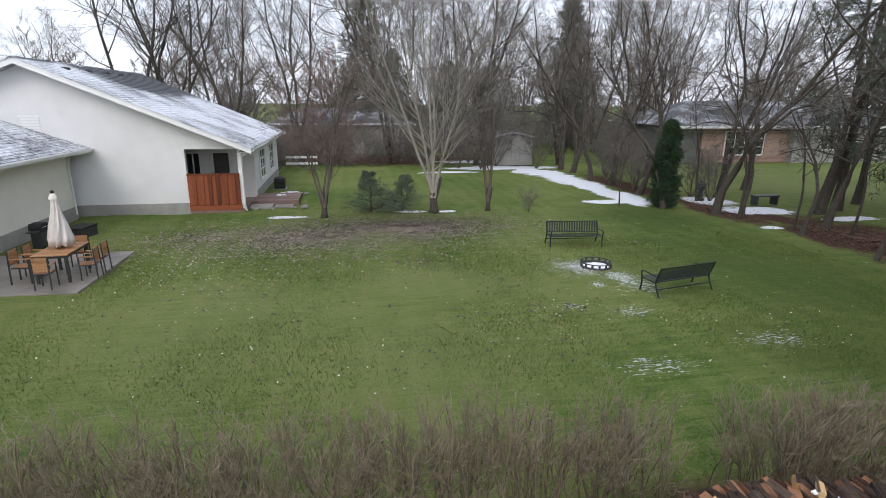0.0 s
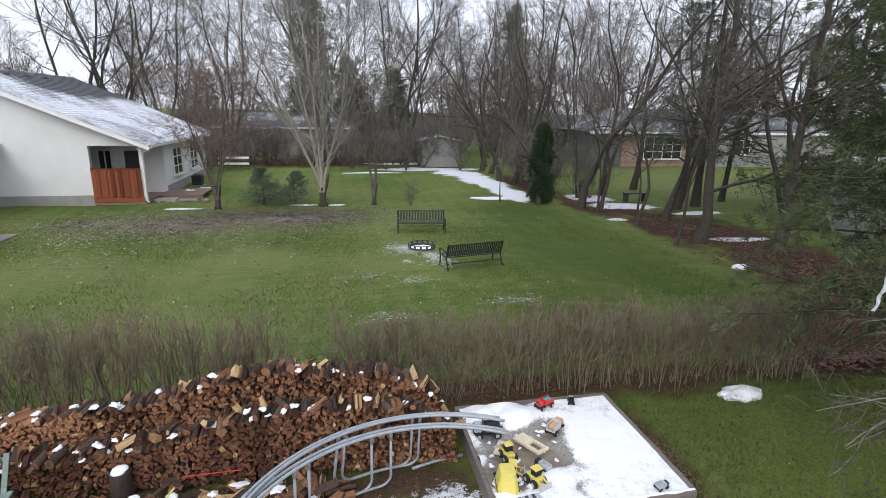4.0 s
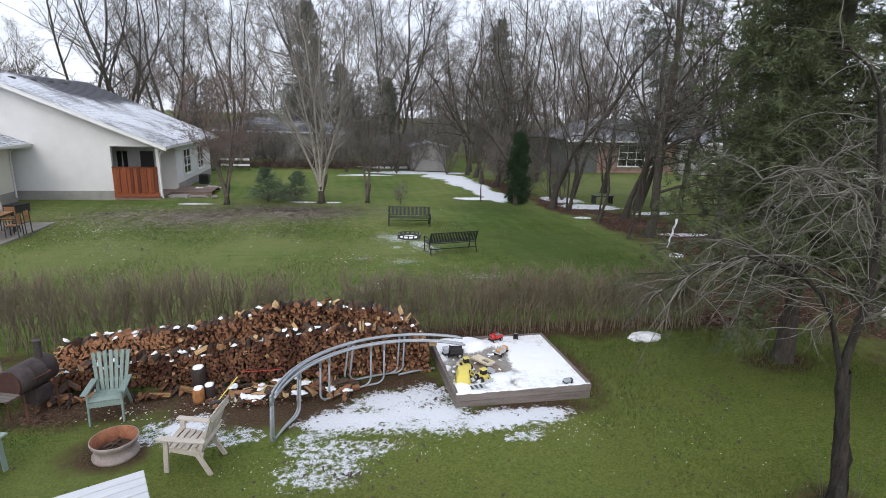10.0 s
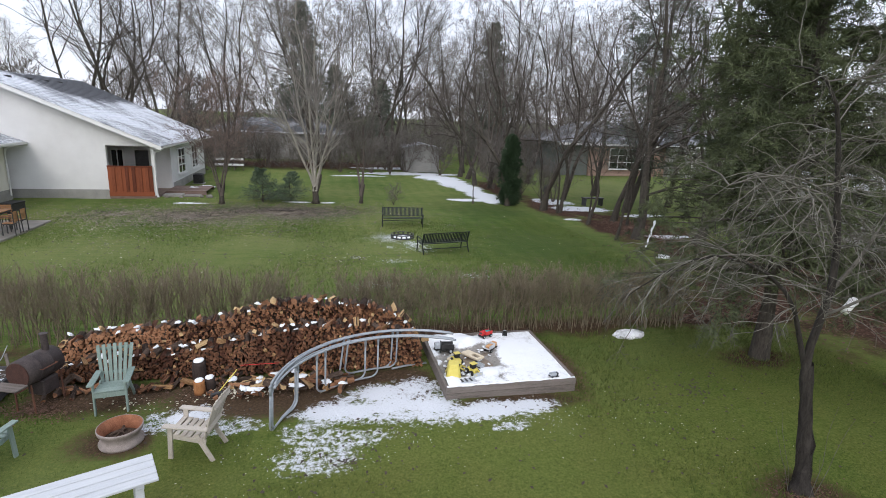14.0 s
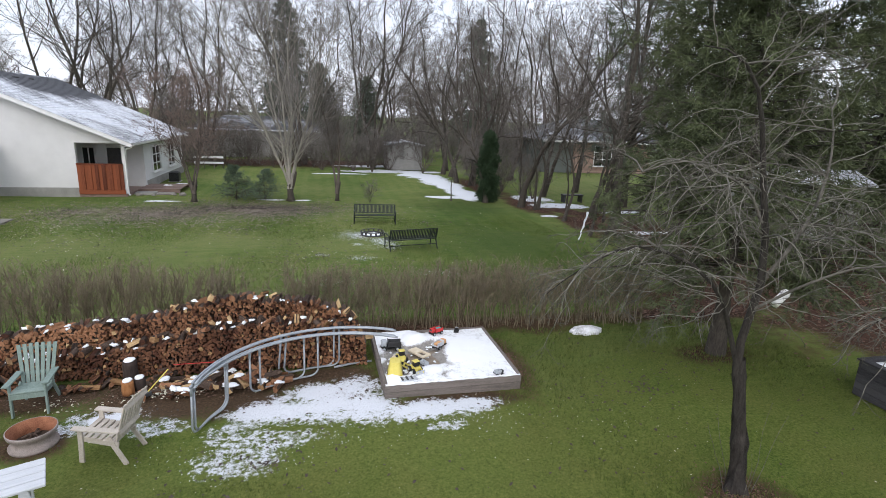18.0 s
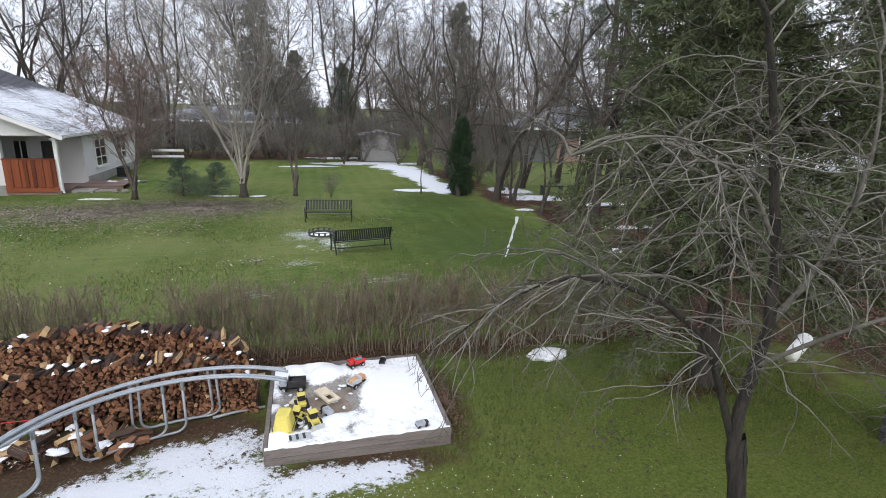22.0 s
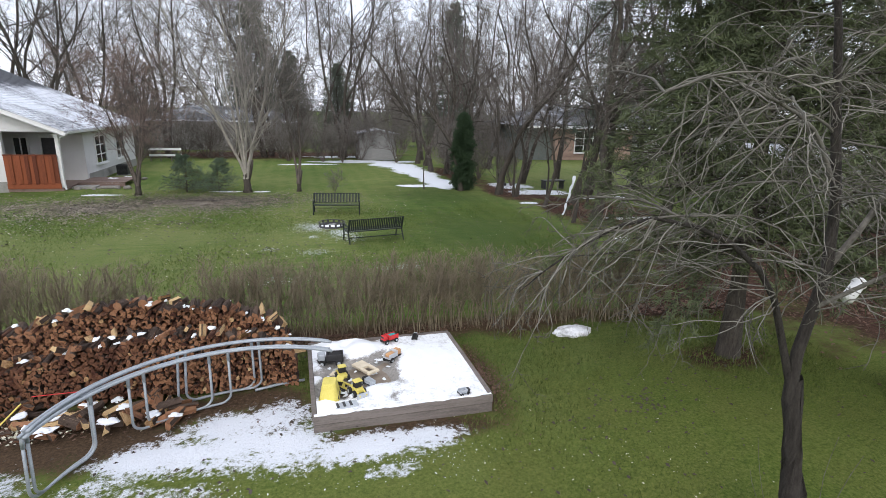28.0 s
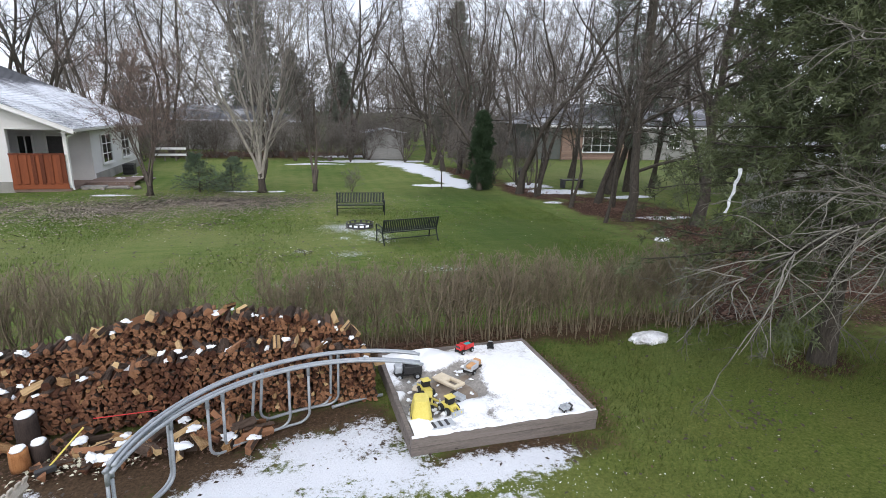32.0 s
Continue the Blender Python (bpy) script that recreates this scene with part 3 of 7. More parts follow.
def lathe(profile, sides=24, axis=None):
    """Turns (radius, height) pairs about z."""
    bm = bmesh.new()
    rings = []
    for r, z in profile:
        rings.append([bm.verts.new((r * math.cos(2 * math.pi * k / sides), r * math.sin(2 * math.pi * k / sides), z)) for k in range(sides)])
    for a, b in zip(rings, rings[1:]):
        for k in range(sides):
            bm.faces.new((a[k], a[(k + 1) % sides], b[(k + 1) % sides], b[k]))
    if axis:
        bm.transform(axis)
    return bm


def prism(outline, y0, y1):
    """An outline in x, z drawn along y."""
    bm = bmesh.new()
    a = [bm.verts.new((x, y0, z)) for x, z in outline]
    b = [bm.verts.new((x, y1, z)) for x, z in outline]
    k = len(outline)
    for i in range(k):
        bm.faces.new((a[i], a[(i + 1) % k], b[(i + 1) % k], b[i]))
    bm.faces.new(a[::-1])
    bm.faces.new(b)
    bmesh.ops.recalc_face_normals(bm, faces=bm.faces[:])
    return bm


# ---- branching, all levels grown as arrays of polylines
def unit(v):
    return v / np.maximum(np.linalg.norm(v, axis=-1, keepdims=True), 1e-9)


def tubes(paths, radii, sides):
    """Tapered tubes along many polylines of the same length: vertices and quads."""
    n, k, _ = paths.shape
    t = unit(np.gradient(paths, axis=1))
    ref = np.where(np.abs(t[..., 2:3]) > 0.9, np.array([1.0, 0, 0]), np.array([0, 0, 1.0]))
    u = unit(np.cross(t, ref))
    v = np.cross(t, u)
    a = np.arange(sides) * 2 * np.pi / sides
    ring = paths[:, :, None, :] + radii[:, :, None, None] * (u[:, :, None, :] * np.cos(a)[None, None, :, None] + v[:, :, None, :] * np.sin(a)[None, None, :, None])
    verts = ring.reshape(-1, 3)
    i = (np.arange(n)[:, None, None] * k + np.arange(k - 1)[None, :, None]) * sides
    s = np.arange(sides)[None, None, :]
    s2 = (s + 1) % sides
    quads = np.stack([i + s, i + s2, i + sides + s2, i + sides + s], -1).reshape(-1, 4)
    return verts, quads


def merge(sets):
    vs, qs, o = [], [], 0
    for v, q in sets:
        vs.append(v)
        qs.append(q + o)
        o += len(v)
    return np.concatenate(vs), np.concatenate(qs)


def run_paths(rng, start, d, length, k, up, wander):
    pts = [start]
    p, d = start.copy(), unit(d)
    for _ in range(k - 1):
        d = unit(d + rng.normal(0, wander, d.shape) + np.array([0, 0, up]))
        p = p + d * (length / (k - 1))[:, None]
        pts.append(p)
    return np.stack(pts, 1)


def sprout(rng, P, R, per, lo, hi, ratio, angle, k, up, wander, thin, tip=0.3, rmin=0.003):
    n, kp, _ = P.shape
    idx = np.repeat(np.arange(n), per)
    s = rng.uniform(lo, hi, len(idx)) * (kp - 1)
    i0 = np.minimum(s.astype(int), kp - 2)
    f = (s - i0)[:, None]
    base = P[idx, i0] * (1 - f) + P[idx, i0 + 1] * f
    tan = unit(P[idx, i0 + 1] - P[idx, i0])
    rad = R[idx, i0] * (1 - f[:, 0]) + R[idx, i0 + 1] * f[:, 0]
    rnd = rng.normal(0, 1, tan.shape)
    side = unit(rnd - tan * (rnd * tan).sum(-1, keepdims=True))
    a = np.radians(rng.normal(angle, angle * 0.25, len(idx)))[:, None]
    d = tan * np.cos(a) + side * np.sin(a)
    plen = np.linalg.norm(np.diff(P, axis=1), axis=-1).sum(1)[idx]
    length = plen * ratio * (1.1 - 0.55 * s / (kp - 1)) * rng.uniform(0.6, 1.35, len(idx))
    C = run_paths(rng, base, d, length, k, up, wander)
    r0 = np.maximum(rad * thin, rmin)
    return C, r0[:, None] * np.linspace(1, tip, k)[None, :]


def stems(rng, lean_dirs, length, r, k, up, wander, flare=1.5):
    n = len(lean_dirs)
    P = run_paths(rng, rng.normal(0, 0.04, (n, 3)) * [1, 1, 0] - [0, 0, 0.05], np.array(lean_dirs, float), np.full(n, float(length)) * rng.uniform(0.85, 1.1, n), k, up, wander)
    taper = np.linspace(1, 0.18, k)
    taper[0] *= flare
    return P, np.full((n, 1), r) * taper[None, :]


def bare_tree(seed, lean, height, r, limbs, twig_levels, bark, twig, up=0.05, wander=0.1, limb_lo=0.25, angle=42, k0=9, ratio=0.55, limb_thin=0.5, weight=1.0):
    """Trunk mesh, limb mesh and twig mesh of a leafless tree with sinuous limbs."""
    rng = np.random.default_rng(seed)
    P0, R0 = stems(rng, lean, height, r, k0, up, wander)
    P1, R1 = sprout(rng, P0, R0, limbs, limb_lo, 0.97, ratio, angle, 9, up * 1.6, wander * 1.5, limb_thin)
    P2, R2 = sprout(rng, P1, R1, twig_levels[0], 0.2, 1.0, 0.45, angle, 6, up, wander * 1.6, 0.5, 0.3, 0.005 * weight)
    P3, R3 = sprout(rng, P2, R2, twig_levels[1], 0.15, 1.0, 0.5, angle, 4, up * 0.6, wander * 1.6, 0.6, 0.4, 0.0042 * weight)
    fine = [tubes(P3, R3, 3)]
    if twig_levels[2]:
        P4, R4 = sprout(rng, P3, R3, twig_levels[2], 0.15, 1.0, 0.55, angle, 3, 0.02, wander * 1.4, 0.75, 0.5, 0.0036 * weight)
        fine.append(tubes(P4, R4, 3))
    R0 = R0 * rng.uniform(0.92, 1.08, R0.shape)
    trunks = [mesh_from("trunk", *tubes(P0[i:i + 1], R0[i:i + 1], 9), bark) for i in range(len(P0))]
    wood, thin_wood = merge([tubes(P1, R1, 5), tubes(P2, R2, 4)]), merge(fine)
    crown = mesh_from("crown", *merge([wood, thin_wood]), bark)
    crown.materials.append(twig)
    crown.polygons.foreach_set("material_index", np.repeat([0, 1], [len(wood[1]), len(thin_wood[1])]).astype(np.int32))
    for me in trunks + [crown]:
        me.polygons.foreach_set("use_smooth", [True] * len(me.polygons))
    return trunks, crown


def plant(name, meshes, m, label, category="tree", group=""):
    ob = thing(name, m, label, category, group)
    for me in meshes[0]:
        mesh_part("trunk", me, ob)
    mesh_part("crown", meshes[1], ob, kind="stuff")
    return ob


def needles(rng, centers, dirs, n, length, spread, width):
    """Short needle blades fanned round twig axes: triangles."""
    m = len(centers)
    idx = np.repeat(np.arange(m), n)
    d = unit(dirs[idx] * rng.uniform(0.2, 1.0, (len(idx), 1)) + rng.normal(0, spread, (len(idx), 3)))
    L = length * rng.uniform(0.6, 1.3, (len(idx), 1))
    base = centers[idx] + rng.normal(0, length * 0.25, (len(idx), 3))
    side = unit(np.cross(d, rng.normal(0, 1, d.shape))) * width
    v = np.stack([base - side, base + side, base + d * L], 1).reshape(-1, 3)
    return v, np.arange(len(v)).reshape(-1, 3)


def conifer(seed, height, r, whorl, per, spread, droop, needle, blade, bark, mat, low=0.06, dens=5, taper=0.9):
    """Trunk, bough and needle meshes of a conifer with boughs in whorls."""
    rng = np.random.default_rng(seed)
    P0, R0 = stems(rng, [(0, 0, 1)], height, r, 12, 0.3, 0.015)
    hs = np.arange(low * height, height * 0.985, whorl)
    hh = np.repeat(hs, per) + rng.uniform(-whorl, whorl, len(hs) * per) * 0.5
    hh = np.clip(hh, low * height, height * 0.985)
    az = rng.uniform(0, 2 * np.pi, len(hh))
    L = spread * (1 - hh / height) ** taper * rng.uniform(0.55, 1.2, len(hh)) + 0.12
    start = np.stack([np.zeros_like(hh), np.zeros_like(hh), hh], 1)
    d = np.stack([np.cos(az), np.sin(az), np.full_like(az, droop) * (1 - hh / height) + 0.35 * (hh / height) ** 2], 1)
    P1 = run_paths(rng, start, d, L, 6, 0.02, 0.05)
    R1 = np.clip(L * 0.009, 0.005, 0.03)[:, None] * np.linspace(1, 0.3, 6)[None, :]
    P2, R2 = sprout(rng, P1, R1, dens, 0.15, 1.0, 0.36, 48, 4, -0.05, 0.06, 0.55, 0.4, 0.003)
    pts = np.concatenate([P2[:, 1:].reshape(-1, 3), P1[:, 1:].reshape(-1, 3)])
    dr = np.concatenate([np.diff(P2, axis=1).reshape(-1, 3), np.diff(P1, axis=1).reshape(-1, 3)])
    trunk = mesh_from("trunk", *tubes(P0, R0, 8), bark)
    wood = merge([tubes(P1, R1, 4), tubes(P2, R2, 3)])
    limb = mesh_from("boughs", *wood, bark)
    green = mesh_from("crown", *needles(rng, pts, unit(dr), needle, blade[0], blade[2], blade[1]), mat)
    return trunk, limb, green


def plant_conifer(name, meshes, m, label, group=""):
    ob = thing(name, m, label, "tree", group)
    for me, nm in zip(meshes, ("trunk", "bough_mass", "crown")):
        mesh_part(nm, me, ob, kind="" if nm == "trunk" else "stuff")
    return ob


# ---------------------------------------------------------------- ground
def axis_steps(a, b, step, far):
    core = np.arange(a, b + step / 2, step)
    return np.concatenate([[-far, -far / 3, a - 30, a - 8], core, [b + 8, b + 30, far / 3, far]])


gx, gy = axis_steps(-12, 24, 0.3, 900), axis_steps(-8, 40, 0.3, 900)
GX, GY = np.meshgrid(gx, gy)
near = np.clip(1 - np.hypot(np.maximum(np.abs(GX - 6) - 16, 0), np.maximum(np.abs(GY - 16) - 22, 0)) / 6, 0, 1)
GZ = near * 0.018 * (np.sin(GX * 1.3 + 0.6 * np.sin(GY * 0.9)) + np.sin(GY * 1.1 + 1.7)) - 0.015
gi = (np.arange(len(gy) - 1)[:, None] * len(gx) + np.arange(len(gx) - 1)[None, :]).ravel()
ground_me = mesh_from("ground", np.stack([GX, GY, GZ], -1).reshape(-1, 3), np.stack([gi, gi + 1, gi + 1 + len(gx), gi + len(gx)], 1), LAWN)
ground_me.polygons.foreach_set("use_smooth", [True] * len(ground_me.polygons))
tagged(new("ground", ground_me), "flat mown autumn lawn with snow patches and leaf litter", "lawn", kind="structure")


# ---------------------------------------------------------------- white bungalow
SLOPE, EAVE_X, EAVE_Z, RIDGE_X = 0.416, -3.45, 2.55, -10.9
RIDGE_Z = EAVE_Z + SLOPE * (EAVE_X - RIDGE_X)
FRONT, BACK = 21.75, 32.8


def window(parent, x, y, z0, w, h, facing, bars=(1, 2), name="window"):
    """A window in a wall; facing: degrees about z, 0 looks to -y. Frame, sill, panes and bars."""
    m = pose(x, y, z0, 0, 0, facing)
    f = bmesh.new()
    fw = 0.06
    for a in ((-w / 2, -w / 2 + fw, 0, h), (w / 2 - fw, w / 2, 0, h), (-w / 2 + fw, w / 2 - fw, 0, fw), (-w / 2 + fw, w / 2 - fw, h - fw, h)):
        box(a[0], a[1], -0.05, 0.06, a[2], a[3], 0, f)
    cols, rows = bars
    for i in range(1, cols):
        c = -w / 2 + w * i / cols
        box(c - 0.025, c + 0.025, -0.03, 0.03, fw, h - fw, 0, f)
    for j in range(1, rows):
        c = h * j / rows
        box(-w / 2 + fw, w / 2 - fw, -0.028, 0.028, c - 0.02, c + 0.02, 0, f)
    win = new(name)
    win.parent, win.matrix_basis = parent, m
    part("window_frame", f, WHITE_PAINT, win, "white window frame")
    part("window_sill", box(-w / 2 - 0.05, w / 2 + 0.05, -0.1, -0.052, -0.05, 0.0, 0.005), WHITE_PAINT, win)
    for i in range(cols):
        a, b = -w / 2 + w * i / cols, -w / 2 + w * (i + 1) / cols
        part("pane", box(a + 0.03, b - 0.03, -0.008, 0.008, 0.03, h - 0.03), GLASS, win, "dark reflecting pane")
    return win


def roof_courses(parent, x_low, z_low, x_high, y0, y1, slope, step, mat, name="shingle_course"):
    """Lapped courses of shingles from the eave up to the ridge, each proud of the next."""
    sgn = 1 if x_high > x_low else -1
    run = abs(x_high - x_low)
    n = max(1, int(run / step))
    for i in range(n):
        a, b = run * i / n, run * (i + 1) / n
        xa, xb = x_low + sgn * a, x_low + sgn * min(b + 0.04, run)
        za, zb = z_low + slope * a, z_low + slope * min(b + 0.04, run)
        out = [(xa, za), (xb, zb - 0.012), (xb, zb + 0.006), (xa, za + 0.026)]
        part(name, prism(out, y0, y1), mat, parent)


def house():
    h = thing("house", pose(-10.9, FRONT, 0), "white stucco bungalow with snow-dusted gable roof and red porch", "house")
    inv = h.matrix_world.inverted()
    root = new("walls")
    root.parent, root.matrix_parent_inverse = h, inv
    t = 0.2

    def gable_z(x):
        return EAVE_Z - 0.14 + SLOPE * (EAVE_X - 0.55 - x if x > RIDGE_X else x - (2 * RIDGE_X - EAVE_X + 0.55)) + SLOPE * 0.55

    # gable wall with the porch opening cut out of its corner
    front = prism([(-17.8, 0.42), (-6.0, 0.42), (-6.0, 2.49), (-3.95, 2.49), (-3.95, gable_z(-3.95)), (RIDGE_X, gable_z(RIDGE_X)), (-17.8, gable_z(-17.8))], FRONT, FRONT + t)
    part("gable_wall", front, STUCCO, root, "white stucco gable wall")
    part("foundation", box(-17.85, -6.0, FRONT - 0.03, FRONT + t, -0.1, 0.42), CONCRETE, root, "grey concrete foundation")
    part("porch_side_wall", box(-7.4, -7.2, FRONT + t, 24.4, 0.0, 2.49), STUCCO, root)
    part("porch_back_wall", box(-7.4, -3.9, 24.4, 24.6, 0.0, 2.52), STUCCO, root)
    part("east_wall", box(-4.1, -3.9, 24.6, BACK, 0.42, 2.52), STUCCO, root)
    part("east_foundation", box(-4.1, -3.88, 24.6, BACK, -0.1, 0.42), CONCRETE, root)
    part("back_wall", prism([(-17.8, 0), (-4.1, 0), (-4.1, 2.52), (RIDGE_X, gable_z(RIDGE_X)), (-17.8, 2.52)], BACK, BACK + t), STUCCO, root)
    part("west_wall", box(-18.0, -17.8, FRONT, BACK, 0, 2.5), STUCCO, root)
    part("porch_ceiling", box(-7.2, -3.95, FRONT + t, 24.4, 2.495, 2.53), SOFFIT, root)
    part("porch_floor", box(-7.2, -3.95, FRONT + 0.21, 24.4, 0.02, 0.14), DECK_WOOD, root, "brown deck boards")
    # roof
    roof = new("roof")
    roof.parent, roof.matrix_parent_inverse = h, inv
    y0, y1 = 21.1, 33.3
    for s in (1, -1):
        xe = RIDGE_X + s * (EAVE_X - RIDGE_X)
        under = [(xe, EAVE_Z - 0.12), (RIDGE_X, RIDGE_Z - 0.12), (RIDGE_X, RIDGE_Z - 0.002), (xe, EAVE_Z - 0.002)]
        part("roof_deck", prism(under, y0 + 0.03, y1 - 0.03), SOFFIT, roof)
        roof_courses(roof, xe, EAVE_Z, RIDGE_X, y0 - 0.03, y1 + 0.03, SLOPE, 0.17, ROOF_HOUSE)
        # barge boards
        for yy in (y0, y1 - 0.03):
            part("barge_board", prism([(xe, EAVE_Z - 0.2), (RIDGE_X, RIDGE_Z - 0.2), (RIDGE_X, RIDGE_Z - 0.01), (xe, EAVE_Z - 0.01)], yy, yy + 0.03), WHITE_PAINT, roof, "white barge board")
    part("ridge_cap", prism([(RIDGE_X - 0.14, RIDGE_Z - 0.03), (RIDGE_X + 0.14, RIDGE_Z - 0.03), (RIDGE_X, RIDGE_Z + 0.045)], y0 - 0.03, y1 + 0.03), ROOF_DARK, roof)
    part("gutter", prism([(EAVE_X + 0.005, EAVE_Z - 0.12), (EAVE_X + 0.1, EAVE_Z - 0.1), (EAVE_X + 0.12, EAVE_Z - 0.01), (EAVE_X + 0.1, EAVE_Z - 0.01), (EAVE_X + 0.09, EAVE_Z - 0.08), (EAVE_X + 0.005, EAVE_Z - 0.09)], y0, y1), ALUMINIUM, roof, "white gutter")
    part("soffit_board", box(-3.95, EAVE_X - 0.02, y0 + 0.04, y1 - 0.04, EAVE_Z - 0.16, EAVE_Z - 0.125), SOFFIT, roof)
    for yy in (23.4, 25.3, 27.0, 28.6):
        zz = RIDGE_Z - SLOPE * 0.5
        part("roof_vent", box(RIDGE_X + 0.35, RIDGE_X + 0.7, yy - 0.18, yy + 0.18, zz - 0.14, zz + 0.03, 0.03), DARK_STEEL, roof, "black roof vent")
    # details
    det = new("fittings")
    det.parent, det.matrix_parent_inverse = h, inv
    vent = bmesh.new()
    for k in range(6):
        box(-11.33, -10.73, FRONT - 0.02, FRONT - 0.006, 3.05 + k * 0.1, 3.05 + k * 0.1 + 0.07, 0, vent)
    part("gable_vent", vent, WHITE_PAINT, det, "white louvred gable vent")
    part("gable_vent_frame", box(-11.4, -10.68, FRONT - 0.03, FRONT - 0.022, 3.65, 3.72), WHITE_PAINT, det)
    part("porch_post", box(-4.1, -3.96, FRONT + 0.03, FRONT + 0.17, 0.14, 2.49, 0.006), WHITE_PAINT, det, "white porch post")
    part("downspout", tube(smooth_path([(EAVE_X - 0.02, 21.35, 2.42), (-3.7, 21.7, 2.3), (-3.95, 21.86, 2.15), (-3.98, 21.87, 1.2), (-3.98, 21.87, 0.2), (-3.9, 21.7, 0.1)], 4), 0.04), ALUMINIUM, det, "white downspout")
    window(root, -6.4, 24.36, 0.85, 0.62, 1.3, 0, (2, 1))
    dr = new("porch_door")
    dr.parent, dr.matrix_parent_inverse = root, Matrix()
    part("door_panel", box(-5.57, -4.95, 24.36, 24.395, 0.16, 2.1, 0.01), DARK_STEEL, dr, "dark glazed porch door")
    part("door_frame", box(-5.65, -5.59, 24.34, 24.395, 0.15, 2.25), WHITE_PAINT, dr)
    part("door_head", box(-5.59, -4.87, 24.34, 24.395, 2.11, 2.17), WHITE_PAINT, dr)
    part("door_knob", tube([(-5.03, 24.36, 1.05), (-5.03, 24.3, 1.05)], 0.03), GALV, dr)
    for yy in (26.5, 29.75):
        window(root, -3.87, yy, 0.75, 1.6, 1.4, 90, (2, 3))
    # red stained board railing
    rail = new("porch_railing")
    rail.parent, rail.matrix_parent_inverse = h, inv
    n = 13
    for k in range(n):
        a = -5.98 + k * 1.88 / n
        dy = 0.04 if k % 2 else 0.0
        part("board", box(a + (0.0 if k % 2 else -0.02), a + 1.88 / n - (0.0 if k % 2 else -0.02), FRONT - 0.05 - dy, FRONT - 0.03 - dy, 0.3, 1.5, 0.003), CEDAR, rail)
    part("top_rail", box(-6.0, -4.08, FRONT - 0.1, FRONT - 0.01, 1.5, 1.56, 0.006), CEDAR, rail)
    part("kick_board", box(-6.0, -4.05, FRONT - 0.09, FRONT - 0.055, 0.12, 0.34, 0.004), CEDAR, rail)
    part("floor_joist", box(-6.0, -4.0, FRONT - 0.05, FRONT + 0.0, 0.0, 0.12), DECK_WOOD, rail)


house()


def wing():
    w = thing("house_wing", pose(-13.14, 15, 0.03), "cream stucco house wing with snow-dusted low roof", "house")
    inv = pose(-13, 15, 0).inverted()
    root = new("shell")
    root.parent, root.matrix_parent_inverse = w, inv
    part("yard_wall", box(-9.95, -9.75, 8.0, 21.4, 0.42, 2.6), STUCCO_WARM, root, "cream stucco wall")
    part("foundation", box(-9.95, -9.72, 8.0, 21.42, -0.1, 0.42), CONCRETE, root, "grey concrete foundation")
    part("end_wall", box(-15.0, -9.95, 21.2, 21.4, 0.0, 2.6), STUCCO_WARM, root)
    part("near_wall", box(-15.0, -9.95, 8.0, 8.2, 0.0, 2.6), STUCCO_WARM, root)
    roof = new("roof")
    roof.parent, roof.matrix_parent_inverse = w, inv
    part("roof_deck", prism([(-9.1, 2.42), (-15.2, 2.42 + 0.36 * 6.1), (-15.2, 2.52 + 0.36 * 6.1), (-9.1, 2.52)], 7.5, 21.9), SOFFIT, roof)
    roof_courses(roof, -9.08, 2.525, -15.2, 7.5, 21.9, 0.36, 0.17, ROOF_WING)
    part("fascia", box(-9.1, -9.07, 7.5, 21.9, 2.38, 2.53), WHITE_PAINT, roof, "white fascia board")
    part("gutter", prism([(-9.065, 2.42), (-8.98, 2.43), (-8.95, 2.52), (-8.97, 2.52), (-8.99, 2.45), (-9.065, 2.44)], 7.5, 21.93), ALUMINIUM, roof)
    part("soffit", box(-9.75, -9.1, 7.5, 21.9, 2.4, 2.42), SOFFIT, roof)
    part("downspout", tube(smooth_path([(-9.0, 21.75, 2.42), (-9.2, 21.6, 2.32), (-9.66, 21.3, 2.2), (-9.68, 21.25, 1.2), (-9.68, 21.25, 0.15)], 4), 0.035), ALUMINIUM, roof)


wing()

# patio slab and porch steps
tagged(part("patio", box(-9.7, -6.15, 12.7, 16.2, -0.1, 0.03, 0.01), CONCRETE_WET, None), "damp grey concrete patio slab beside the wing", "patio", kind="structure")


def porch_deck():
    d = thing("garden_deck", pose(-2.9, 24, 0), "low weathered red-brown deck with paving beside the porch", "deck")
    inv = d.matrix_world.inverted()
    for k in range(14):
        ob = part("deck_board", box(-3.9, -2.0, 23.0 + k * 0.15, 23.0 + k * 0.15 + 0.14, 0.16, 0.2, 0.003), DECK_WOOD, d)
        ob.matrix_parent_inverse = inv
    for a, b in ((22.98, 23.02), (25.08, 25.12)):
        part("rim_joist", box(-3.92, -1.98, a - 0.02, b - 0.02, 0.0, 0.155), DECK_WOOD, d).matrix_parent_inverse = inv
    part("step", box(-3.9, -3.0, 22.3, 22.95, 0.0, 0.1, 0.01), CONCRETE, d).matrix_parent_inverse = inv
    part("paver", box(-2.95, -2.2, 22.35, 22.95, 0.0, 0.06, 0.01), STONE, d).matrix_parent_inverse = inv


porch_deck()


